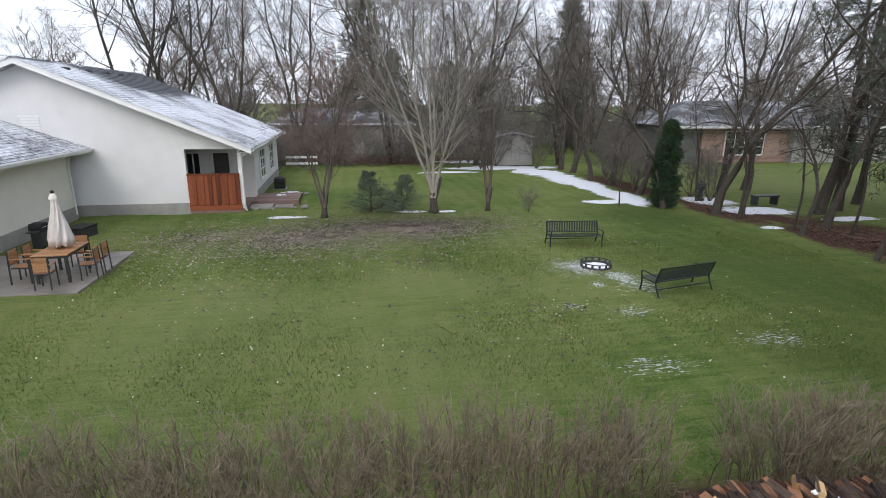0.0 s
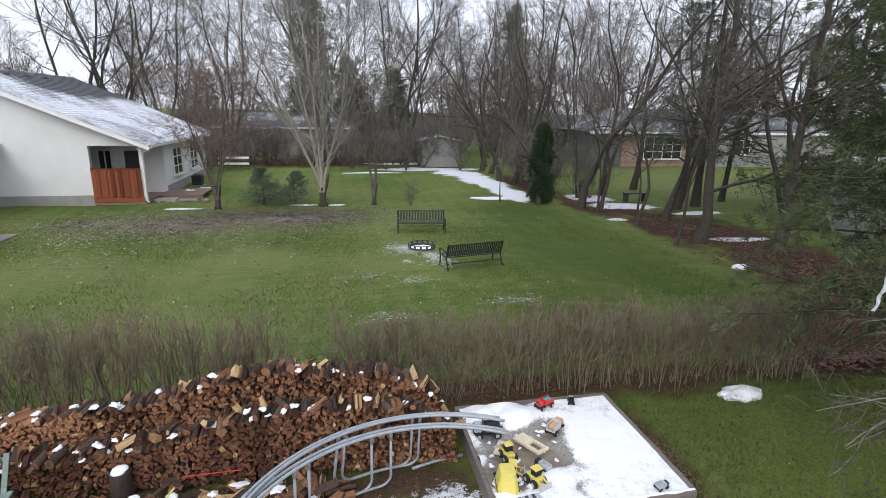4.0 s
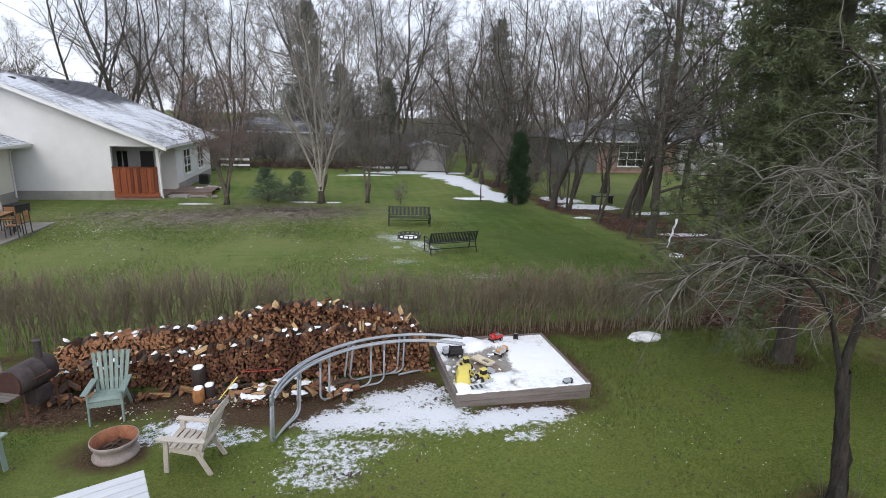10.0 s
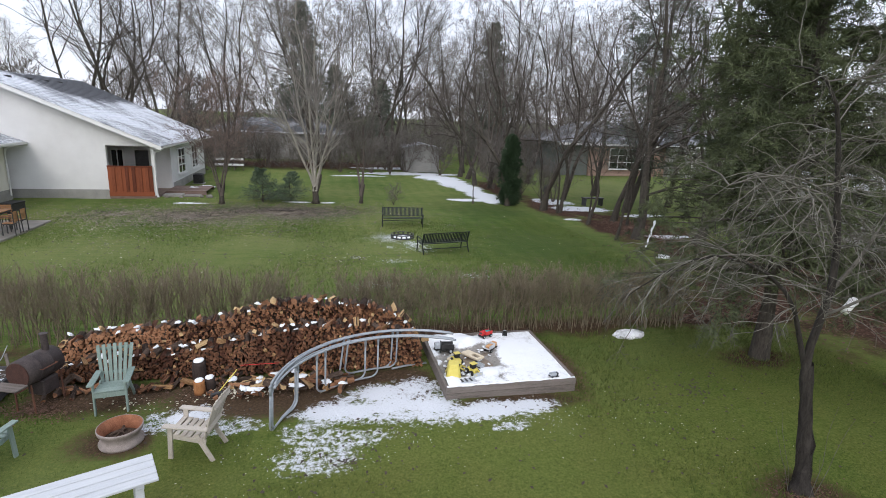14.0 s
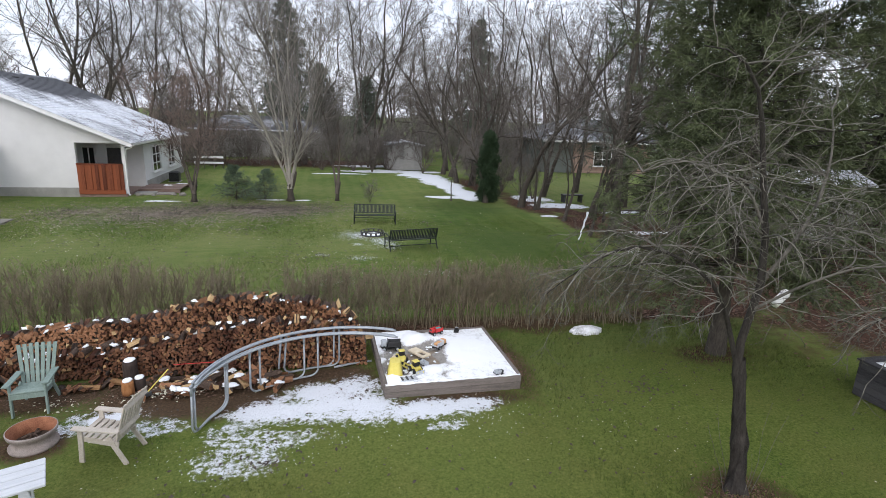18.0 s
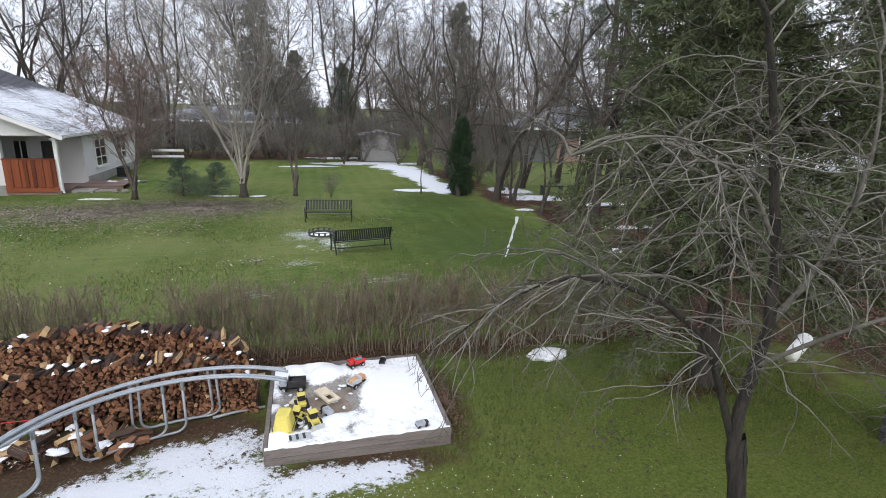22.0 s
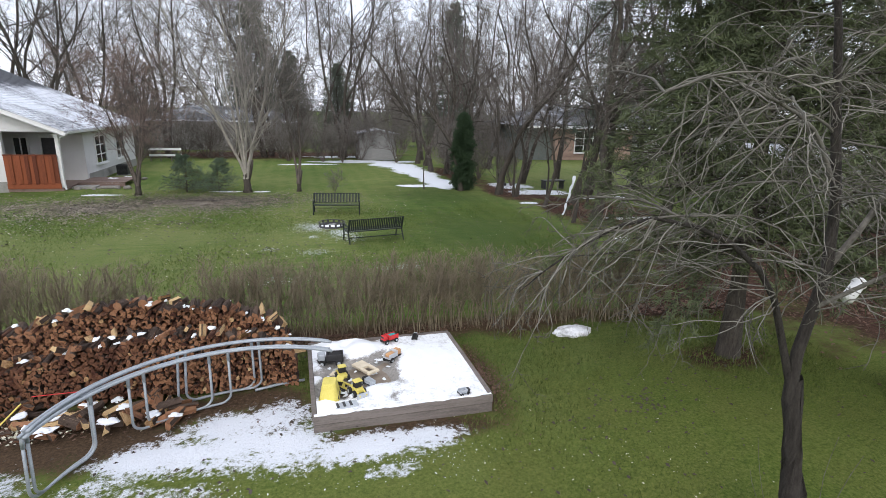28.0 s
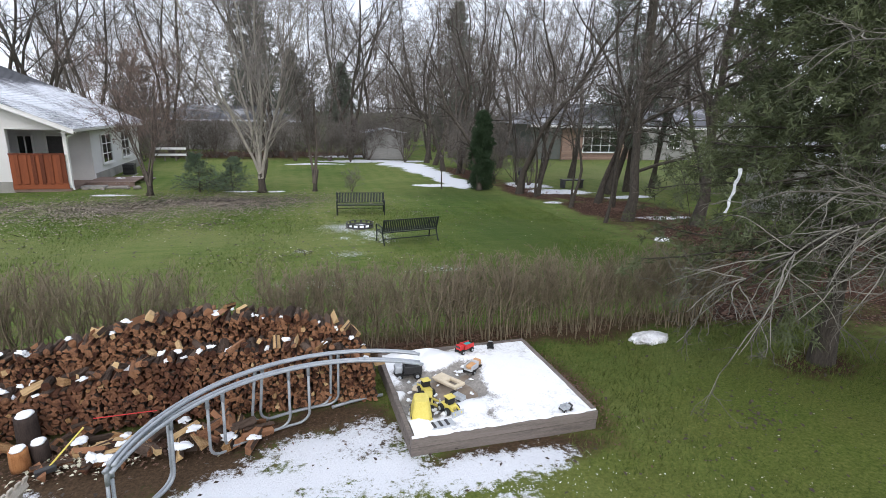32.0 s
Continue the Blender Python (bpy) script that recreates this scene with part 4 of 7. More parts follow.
def ac_unit():
    a = thing("air_conditioner", pose(-3.25, 27.6, 0) @ Matrix.Scale(0.75, 4), "dark grey outdoor air conditioner on the ground", "air conditioner")
    part("cabinet", box(-0.35, 0.35, -0.35, 0.35, 0.05, 0.75, 0.03), DARK_STEEL, a)
    part("pad", box(-0.42, 0.42, -0.42, 0.42, -0.02, 0.05), CONCRETE, a)
    for k in range(7):
        part("louvre", box(-0.33, 0.33, -0.365, -0.352, 0.12 + k * 0.085, 0.16 + k * 0.085), BLACK, a)
    part("fan_grille", lathe([(0.05, 0.756), (0.3, 0.758), (0.3, 0.775), (0.05, 0.775)], 20), BLACK, a)


ac_unit()


# ---------------------------------------------------------------- sandbox
SX0, SX1, SY0, SY1, SZ = 5.62, 7.86, 1.28, 3.35, 0.22


def sandbox():
    s = thing("sandbox", pose((SX0 + SX1) / 2, (SY0 + SY1) / 2, 0), "weathered grey timber sandbox filled with snow", "sandbox")
    inv = s.matrix_world.inverted()
    for j, (z0, z1) in enumerate(((0.0, 0.105), (0.11, 0.22))):
        e = 0.012 if j else 0.0
        for nm, b in (("front_plank", (SX0, SX1, SY0 - e, SY0 + 0.045)), ("back_plank", (SX0, SX1, SY1 - 0.045, SY1 + e)),
                      ("side_plank", (SX0 - e, SX0 + 0.045, SY0 + 0.047, SY1 - 0.047)), ("side_plank", (SX1 - 0.045, SX1 + e, SY0 + 0.047, SY1 - 0.047))):
            part(nm, box(*b, z0 - (0.03 if not j else 0), z1, 0.006), GREY_WOOD, s, "weathered grey timber").matrix_parent_inverse = inv
    # level bed of sand with the snow on it
    part("sand", box(SX0 + 0.05, SX1 - 0.05, SY0 + 0.05, SY1 - 0.05, 0.0, 0.09), SAND, s, "brown wet sand").matrix_parent_inverse = inv
    n = 90
    xs, ys = np.linspace(SX0 + 0.047, SX1 - 0.047, n), np.linspace(SY0 + 0.047, SY1 - 0.047, n)
    X, Y = np.meshgrid(xs, ys)
    Z = np.full_like(X, 0.205)
    rng = np.random.default_rng(5)
    for cx, cy, r, hgt in ((6.15, 2.25, 0.34, -0.13), (6.45, 2.45, 0.33, -0.12), (5.95, 1.95, 0.26, -0.1), (6.0, 2.75, 0.22, -0.1), (6.55, 2.2, 0.2, -0.09), (6.7, 2.75, 0.22, -0.08),
                           (6.3, 3.05, 0.35, 0.07), (5.85, 3.15, 0.25, 0.05), (7.25, 2.3, 0.6, 0.02), (6.5, 2.95, 0.14, 0.04), (5.75, 1.5, 0.2, 0.03), (6.4, 1.75, 0.2, 0.02)):
        Z += hgt * np.exp(-(((X - cx) ** 2 + (Y - cy) ** 2) / r ** 2) ** 1.5)
    for _ in range(170):
        cx, cy, r = rng.uniform(SX0, SX1), rng.uniform(SY0, SY1), rng.uniform(0.03, 0.12)
        w = 0.024 if cx < 6.85 and cy > 1.6 else 0.004
        Z += rng.normal(0, w) * np.exp(-((X - cx) ** 2 + (Y - cy) ** 2) / r ** 2)
    i = (np.arange(n - 1)[:, None] * n + np.arange(n - 1)[None, :]).ravel()
    me = mesh_from("snow", np.stack([X, Y, Z], -1).reshape(-1, 3), np.stack([i, i + 1, i + 1 + n, i + n], 1), DUG)
    me.polygons.foreach_set("use_smooth", [True] * len(me.polygons))
    mesh_part("snow", me, s, "white snow dug through to grey sand").matrix_parent_inverse = inv

    m = 70
    u = np.linspace(0, 1, m)
    xx = SX0 + 0.01 + u * (SX1 - SX0 - 0.03)
    out = 0.012 + 0.03 * np.abs(np.interp(u * 17, np.arange(18), rng.uniform(-0.6, 1, 18))) * (u < 0.93)
    lip = np.stack([np.stack([xx, np.full(m, SY0 + 0.06), np.full(m, 0.206)], 1), np.stack([xx, np.full(m, SY0 + 0.02), 0.236 + 0.2 * (out - 0.012)], 1),
                    np.stack([xx, SY0 + 0.012 - out, 0.232 + 0 * u], 1), np.stack([xx, SY0 + 0.014 - out, 0.2235 + 0 * u], 1), np.stack([xx, np.full(m, SY0 + 0.03), np.full(m, 0.2215)], 1)], 0).reshape(-1, 3)
    k = (np.arange(4)[:, None] * m + np.arange(m - 1)[None, :]).ravel()
    mesh_part("snow_lip", mesh_from("snow_lip", lip, np.stack([k, k + m, k + m + 1, k + 1], 1), SNOW), s, "ragged snow lying over the plank").matrix_parent_inverse = inv


sandbox()


# ---------------------------------------------------------------- firewood
def log_meshes(rng, kinds, end_mat, length=0.36):
    """Split billets lying along y: irregular wedges with a chipped end."""
    out = []
    for kind in range(kinds):
        if kind % 4 == 3:      # round or half-round
            n = 8
            ang = np.linspace(0, 2 * np.pi, n, endpoint=False)
            rad = rng.uniform(0.88, 1.08, n)
            if kind % 8 == 3:
                rad[5:] *= 0.45
        else:                  # wedge: a split corner and a curved bark side
            n = rng.integers(3, 6)
            ang = np.linspace(0, 2 * np.pi, n, endpoint=False) + rng.normal(0, 0.28, n)
            rad = rng.uniform(0.7, 1.3, n)
        bm = bmesh.new()
        a = [bm.verts.new((0.5 * r * math.cos(t), -0.5 * length + rng.normal(0, 0.006), 0.5 * r * math.sin(t))) for t, r in zip(ang, rad)]
        b = [bm.verts.new((0.5 * r * math.cos(t) * 0.95, 0.5 * length, 0.5 * r * math.sin(t) * 0.95)) for t, r in zip(ang, rad)]
        for i in range(n):
            f = bm.faces.new((a[i], b[i], b[(i + 1) % n], a[(i + 1) % n]))
            f.material_index = 0 if i % 3 else 1
        c = bm.verts.new((0, -0.5 * length - 0.006, 0))
        for i in range(n):
            bm.faces.new((a[i], a[(i + 1) % n], c))
        bm.faces.new(b[::-1])
        bmesh.ops.recalc_face_normals(bm, faces=bm.faces[:])
        me = bpy.data.meshes.new("billet")
        bm.to_mesh(me)
        bm.free()
        me.materials.append(end_mat)
        me.materials.append(LOG_BARK)
        out.append(me)
    return out


wood_rng = np.random.default_rng(11)
BILLETS = log_meshes(wood_rng, 14, LOG_END)
ROUNDS = [me for k, me in enumerate(BILLETS) if k % 4 == 3]
for me_ in ROUNDS:
    for p_ in me_.polygons:
        p_.material_index = 1 if abs(p_.normal.y) < 0.6 else 0
FRESH = log_meshes(wood_rng, 6, LOG_FRESH)


def snow_lump(seed, rough=1.0):
    bm = bmesh.new()
    bmesh.ops.create_icosphere(bm, subdivisions=3, radius=0.5)
    for v in bm.verts:
        p = v.co.copy()
        k = 1 + 0.75 * rough * noise.noise(p * 2.6 + Vector((seed * 3.1, 0, 1))) + 0.4 * rough * noise.noise(p * 6.5 + Vector((0, seed * 2.3, 4)))
        v.co = Vector((p.x * k, p.y * k, max(p.z, -0.15) * 0.55 * k))
    me = bpy.data.meshes.new("snow_cap")
    bm.to_mesh(me)
    bm.free()
    me.materials.append(SNOW)
    me.polygons.foreach_set("use_smooth", [True] * len(me.polygons))
    return me


SNOWCAPS = [snow_lump(k) for k in range(5)]
SNOWCAP = snow_lump(7, 0.25)


def profile(xs, hs):
    return lambda x: float(np.interp(x, xs, hs))


def joined(name, pieces, mats):
    """Many placed copies of small meshes as one mesh."""
    vs, fs, mi, o = [], [], [], 0
    for me, m in pieces:
        vs += [m @ v.co for v in me.vertices]
        fs += [[i + o for i in p.vertices] for p in me.polygons]
        mi += [p.material_index + (2 if me in FRESH else 0) for p in me.polygons]
        o += len(me.vertices)
    me = bpy.data.meshes.new(name)
    me.from_pydata(vs, [], fs)
    for k in mats:
        me.materials.append(k)
    me.polygons.foreach_set("material_index", mi)
    return me


def stack(name, label, x0, x1, y_of, top, pitch, seed, single):
    """A stack of billets with their ends towards -y, up to the height top(x); those not single(x, z) are joined."""
    s = thing(name, pose((x0 + x1) / 2, y_of((x0 + x1) / 2), 0), label, "firewood", "firewood stacks")
    inv = s.matrix_world.inverted()
    rng = np.random.default_rng(seed)
    row, z = 0, pitch * 0.5
    tops, rest = [], []
    while z < 1.4:
        x = x0 + (row % 2) * pitch * 0.5
        while x < x1:
            h = top(x)
            if z < h:
                me = FRESH[rng.integers(0, 6)] if rng.random() < 0.03 else BILLETS[rng.integers(0, len(BILLETS))]
                sc = pitch * rng.uniform(0.95, 1.5)
                ln = rng.uniform(0.85, 1.1)
                m = Matrix.LocRotScale((x + rng.normal(0, 0.01), y_of(x) + 0.18 * (ln - 1) + rng.normal(0, 0.012), z + rng.normal(0, 0.008)),
                                       Euler((rng.normal(0, 0.04), rng.uniform(0, 6.28), rng.normal(0, 0.05))), (sc, ln, sc))
                if single(x, z):
                    ob = new("billet", me)
                    ob.parent, ob.matrix_parent_inverse, ob.matrix_basis = s, inv, m
                else:
                    rest.append((me, m))
                if z + pitch * 0.86 >= h:
                    tops.append((x, z))
            x += pitch * rng.uniform(0.92, 1.05)
        z += pitch * 0.84
        row += 1
    if rest:
        mesh_part("billet_rest", joined("billet_rest", rest, (LOG_END, LOG_BARK, LOG_FRESH, LOG_BARK)), s, "", "stuff").matrix_parent_inverse = inv
    return s, inv, tops, rng


def crest(s, inv, tops, rng, y_of, pitch, loose, caps, pale_share, size):
    """Loose pieces thrown on the crest, some pale and fresh, some with a cap of snow."""
    pick = rng.permutation(len(tops))
    for n, k in enumerate(pick[:loose]):
        x, z = tops[k]
        pale = rng.random() < pale_share
        ob = new("loose_billet", (FRESH[rng.integers(0, 6)] if pale else ROUNDS[rng.integers(0, len(ROUNDS))] if rng.random() < 0.6 else BILLETS[rng.integers(0, 14)]))
        ob.parent, ob.matrix_parent_inverse = s, inv
        sc = pitch * rng.uniform(0.9, 1.5) * size
        ob.matrix_basis = Matrix.LocRotScale((x + rng.normal(0, 0.04), y_of(x) + rng.normal(-0.06, 0.06), z + pitch * 0.5 + sc * 0.3 + (0.05 if pale else 0)),
                                             Euler((-abs(rng.normal(0.45, 0.2)) if pale else rng.normal(-0.15, 0.15), rng.uniform(0, 6.28), rng.normal(0, 0.3))), (sc, rng.uniform(0.4, 0.6) if pale else rng.uniform(0.45, 0.75), sc * 0.85))
    for k in pick[loose - caps // 2: loose + caps - caps // 2]:
        x, z = tops[k]
        ob = new("snow_cap", SNOWCAPS[rng.integers(0, 5)])
        ob.parent, ob.matrix_parent_inverse = s, inv
        up = pitch * 0.5 + (pitch * size if rng.random() < 0.5 else 0)
        ob.matrix_basis = Matrix.LocRotScale((x, y_of(x) + rng.normal(-0.12, 0.06), z + up), Euler((rng.normal(0.2, 0.2), 0, rng.uniform(0, 6))), (rng.uniform(0.04, 0.11), rng.uniform(0.04, 0.1), rng.uniform(0.05, 0.1)))


REAR_TOP = profile([-0.75, -0.4, 0.1, 0.8, 1.5, 2.2, 2.8, 3.3, 4.0, 4.6, 5.0, 5.35], [0.18, 0.5, 0.64, 0.68, 0.74, 0.86, 1.04, 1.1, 1.06, 0.98, 0.83, 0.55])
FRONT_TOP = profile([-0.45, 0.0, 0.6, 1.2, 1.8, 2.4, 3.0, 3.8, 4.5, 5.0, 5.45], [0.15, 0.32, 0.4, 0.43, 0.48, 0.6, 0.74, 0.82, 0.78, 0.66, 0.42])


def rear_y(x):
    return 3.3 - 0.035 * x


def front_y(x):
    return 2.87 - 0.035 * x


rs = stack("firewood_stack", "tall rear stack of red-brown split firewood with snow on top", -0.7, 5.4, rear_y, REAR_TOP, 0.057, 3, lambda x, z: z > FRONT_TOP(x) - 0.02 and x > 1.2)
crest(rs[0], rs[1], rs[2], rs[3], rear_y, 0.057, 74, 34, 0.16, 1.5)
fs = stack("firewood_stack", "lower front stack of red-brown split firewood dusted with snow", -0.4, 5.45, front_y, FRONT_TOP, 0.056, 4, lambda x, z: x > 3.6)
crest(fs[0], fs[1], fs[2], fs[3], front_y, 0.056, 80, 36, 0.26, 1.4)


# ---------------------------------------------------------------- hedge of bare shrubs
def hedge_line(x):
    return 4.45 - 0.055 * x


def hedge_bush(seed, width, height, thick):
    """Upright stems with many short side twigs, clipped to an even top."""
    rng = np.random.default_rng(seed)
    n = 15
    base = np.stack([rng.normal(0, width * 0.3, n), rng.normal(0, 0.14, n), np.full(n, -0.03)], 1)
    d = np.stack([rng.normal(0, 0.1, n), rng.normal(0, 0.1, n), np.ones(n)], 1)
    P0 = run_paths(rng, base, d, height * rng.uniform(0.7, 1.02, n), 9, 0.06, 0.1)
    R0 = rng.uniform(0.0045, 0.0105, (n, 1)) * thick * np.linspace(1, 0.5, 9)[None, :]
    P1, R1 = sprout(rng, P0, R0, 8, 0.25, 0.85, 0.34, 32, 6, 0.13, 0.22, 0.7, 0.6, 0.0036)
    P2, R2 = sprout(rng, P1, R1, 3, 0.35, 1.0, 0.5, 36, 5, 0.1, 0.26, 0.85, 0.6, 0.0032)
    Pt, Rt = sprout(rng, P0, R0, 5, 0.72, 1.0, 0.2, 36, 4, 0.1, 0.22, 0.7, 0.6, 0.0034)
    top = height * 0.94

    def clipped(P):
        z = P[..., 2]
        P = P.copy()
        P[..., 2] = np.where(z > top, top + 0.22 * (z - top), z)
        return P

    C0 = clipped(P0)
    stem_meshes = [mesh_from("stem", *tubes(C0[i:i + 1], R0[i:i + 1], 5), HEDGE_STEM) for i in range(n)]
    mid, tips = tubes(clipped(P1), R1, 4), merge([tubes(clipped(P2), R2, 3), tubes(clipped(Pt), Rt, 3)])
    me = mesh_from("twig_mass", *merge([mid, tips]), HEDGE_STEM)
    me.materials.append(HEDGE_TIP)
    me.polygons.foreach_set("material_index", np.repeat([0, 1], [len(mid[1]), len(tips[1])]).astype(np.int32))
    return stem_meshes, me


HEDGE_KINDS = [hedge_bush(20 + k, 0.5 + 0.05 * (k % 3), 1.57, 1.0 + 0.15 * (k % 3)) for k in range(8)]
hr = random.Random(8)
hx = -5.4
while hx < 11.6:
    if not 3.28 < hx < 4.22:
        sc = hr.uniform(0.88, 1.06) * (1.06 if hx < 2 else 0.94)
        b = thing("hedge_shrub", pose(hx, hedge_line(hx) + hr.uniform(-0.08, 0.08), 0, 0, 0, hr.choice((0, 180)) + hr.uniform(-12, 12)) @ Matrix.Diagonal((1, 1, sc, 1)),
                  "leafless grey-brown clipped hedge shrub with upright stems", "hedge", "hedge along the lawn")
        stem_meshes, twig_mesh = HEDGE_KINDS[hr.randrange(8)]
        for me_ in stem_meshes:
            mesh_part("stem", me_, b)
        mesh_part("twig_mass", twig_mesh, b, kind="stuff")
    hx += 0.38 if hx < 3.2 else 0.3


# ---------------------------------------------------------------- trees
NEAR_BIRCH = bare_tree(41, [(0.02, 0.05, 1), (-0.16, 0.05, 1), (0.18, 0, 1), (0.08, -0.16, 1), (-0.25, -0.04, 1), (0.3, 0.03, 1)], 9.4, 0.066, 15, (8, 6, 4), BARK_PALE, TWIG_GREY, 0.04, 0.075, 0.08, 36, 12, 0.46, 0.45, 1.2)
plant("birch_tree", NEAR_BIRCH, pose(3.5, 20.8, 0.62), "pale many-stemmed leafless tree with fine ascending twigs")
BIRCH_BASE = thing("tree_base", pose(3.5, 20.8, 0), "dark short forked trunk base of the pale tree", "tree")
part("trunk", tube([(0, 0, -0.05), (0.02, 0, 0.12), (0.0, 0.01, 0.4), (-0.02, 0.0, 0.75), (-0.05, 0, 1.05)], [0.24, 0.17, 0.15, 0.14, 0.06], 12), BARK_DARK, BIRCH_BASE, "", True)
part("fork", tube([(0.04, 0, 0.5), (0.14, 0.01, 0.8), (0.24, 0.02, 1.15), (0.3, 0.02, 1.4)], [0.1, 0.09, 0.07, 0.04], 10), BARK_DARK, BIRCH_BASE, "", True)
for bx, by, br, bl in ((-0.85, 20.5, 0.12, "dark gnarled trunk base of the brown tree"), (5.75, 20.7, 0.1, "dark trunk base of the slim tree")):
    tb = thing("tree_base", pose(bx, by, 0), bl, "tree")
    part("trunk", tube([(0, 0, -0.05), (0.01, 0, 0.1), (0.02, 0.01, 0.35), (0.0, 0.0, 0.6), (-0.06, 0, 0.95)], [br * 1.4, br, br * 0.9, br * 0.85, br * 0.3], 12), BARK_DARK, tb, "", True)
    part("fork", tube([(0.03, 0, 0.35), (0.1, 0.01, 0.6), (0.17, 0.02, 0.95)], [br * 0.6, br * 0.55, br * 0.3], 10), BARK_DARK, tb, "", True)
BROWN_TREE = bare_tree(42, [(-0.12, 0, 1), (0.14, 0.1, 1), (0.05, -0.12, 1), (-0.25, 0.1, 1), (0.26, -0.1, 1), (0.02, 0.2, 1)], 4.7, 0.042, 12, (7, 6, 4), BARK_GREY, TWIG_BROWN, 0.04, 0.09, 0.2, 46, 9, 0.5, 0.45, weight=1.3)
plant("lilac_tree", BROWN_TREE, pose(-0.85, 20.5, 0.4), "brown leafless multi-stemmed tree beside the deck")
BROWN2 = bare_tree(43, [(-0.1, 0, 1), (0.14, 0.05, 1), (0.0, 0.1, 1), (0.05, -0.1, 1)], 5.3, 0.055, 14, (7, 6, 4), BARK_GREY, TWIG_GREY, 0.06, 0.06, 0.2, 36, 9, 0.45, 0.42, weight=1.3)
plant("young_tree", BROWN2, pose(5.75, 20.7, 0.4), "slim leafless tree with dense grey twigs")

DARK_A = bare_tree(51, [(0.12, 0, 1)], 10.5, 0.135, 13, (7, 6, 4), BARK_DARK, TWIG_DARK, 0.035, 0.13, 0.25, 50, 11, 0.5, weight=1.0)
DARK_B = bare_tree(52, [(0.3, 0.05, 1)], 9.8, 0.115, 11, (7, 6, 4), BARK_DARK, TWIG_DARK, 0.045, 0.13, 0.28, 48, 11, 0.5, weight=1.0)
DARK_C = bare_tree(53, [(-0.1, -0.1, 1), (0.35, 0.05, 1)], 9.0, 0.1, 9, (7, 6, 4), BARK_DARK, TWIG_DARK, 0.055, 0.13, 0.28, 48, 11, 0.5, weight=1.0)
TALL_A = bare_tree(54, [(0.06, 0, 1), (-0.22, 0.05, 1), (0.3, 0, 1)], 15, 0.13, 11, (7, 5, 4), BARK_DARK, TWIG_GREY, 0.05, 0.13, 0.3, 44, 12, 0.4, weight=1.6)
TALL_B = bare_tree(55, [(-0.05, 0, 1), (0.18, 0, 1)], 15.5, 0.125, 13, (7, 5, 4), BARK_DARK, TWIG_GREY, 0.045, 0.14, 0.3, 46, 12, 0.4, weight=1.6)
TALL_C = bare_tree(56, [(0.08, 0, 1), (-0.18, 0, 1), (0.0, 0.18, 1)], 13.5, 0.1, 11, (7, 5, 4), BARK_GREY, TWIG_GREY, 0.055, 0.12, 0.24, 42, 11, 0.4, weight=1.7)
FAR_KIND = bare_tree(60, [(0.05, 0, 1), (-0.16, 0.1, 1)], 14, 0.13, 11, (7, 8, 0), BARK_GREY, TWIG_GREY, 0.05, 0.13, 0.2, 44, 10, 0.4, weight=3.0)
THIN = bare_tree(57, [(0.12, 0, 1)], 5.2, 0.06, 9, (6, 5, 3), BARK_DARK, TWIG_DARK, 0.06, 0.1, 0.35, 40)
BRUSH_STEMS = [(0.1, 0.2, 1), (-0.3, 0, 1), (0.35, 0.1, 1), (0, -0.25, 1), (-0.15, 0.35, 1), (0.5, -0.2, 1), (-0.5, -0.2, 1)]
BRUSH = bare_tree(58, BRUSH_STEMS, 3.2, 0.024, 8, (5, 6, 0), BARK_GREY, TWIG_GREY, 0.04, 0.12, 0.08, 38, weight=2.0)
BRUSH_FAR = bare_tree(70, BRUSH_STEMS, 3.2, 0.022, 9, (5, 6, 0), BARK_GREY, TWIG_GREY, 0.05, 0.12, 0.06, 38, weight=3.0)

tr = random.Random(3)


def row(name, kinds, places, label, group=""):
    for x, y, s in places:
        plant(name, kinds[tr.randrange(len(kinds))], pose(x, y, 0, 0, 0, tr.uniform(0, 360)) @ Matrix.Scale(s * tr.uniform(0.94, 1.06), 4), label, "tree", group)


# boundary trees along the right of the lawn: x, y, turn, scale, kind
BIG = bare_tree(59, [(0.26, 0.04, 1)], 13.5, 0.2, 17, (7, 6, 4), BARK_DARK, TWIG_DARK, 0.02, 0.1, 0.16, 54, 12, 0.5, 0.42, 1.1)
FORKED = bare_tree(71, [(0.14, 0.0, 1), (0.62, 0.12, 1)], 11.5, 0.17, 13, (7, 6, 4), BARK_DARK, TWIG_DARK, 0.035, 0.1, 0.2, 50, 11, 0.5, 0.45, 1.1)
for x, y, turn, sc, kind in ((14.9, 18.8, -10, 1.1, DARK_A), (15.4, 17.9, 20, 0.75, DARK_B), (14.2, 23.4, -30, 1.05, DARK_B), (13.4, 20.2, 160, 0.8, DARK_A), (14.6, 27.1, 10, 1.1, DARK_C), (14.0, 28.3, 190, 1.0, DARK_A),
                             (15.4, 15.0, 0, 0.62, DARK_B), (16.0, 12.05, 5, 0.85, BIG), (18.0, 11.0, -10, 0.9, BIG), (19.2, 18.1, 15, 0.95, FORKED), (14.6, 32.1, 0, 1.2, DARK_B), (14.3, 33.6, 100, 1.1, DARK_A), (15.3, 36.2, 200, 1.3, DARK_C),
                             (17.1, 15.8, 40, 0.95, DARK_A), (17.7, 22.4, 0, 1.1, DARK_C), (20.5, 24, 80, 1.2, DARK_A), (23, 20, 20, 1.2, DARK_C), (18.5, 30, 0, 1.2, DARK_B), (22.5, 15.5, 150, 1.1, DARK_C)):
    plant("maple_tree", kind, pose(x, y, 0, 0, 0, turn) @ Matrix.Scale(sc, 4), "dark-barked leafless tree on the leaf-strewn boundary", "tree", "boundary trees")
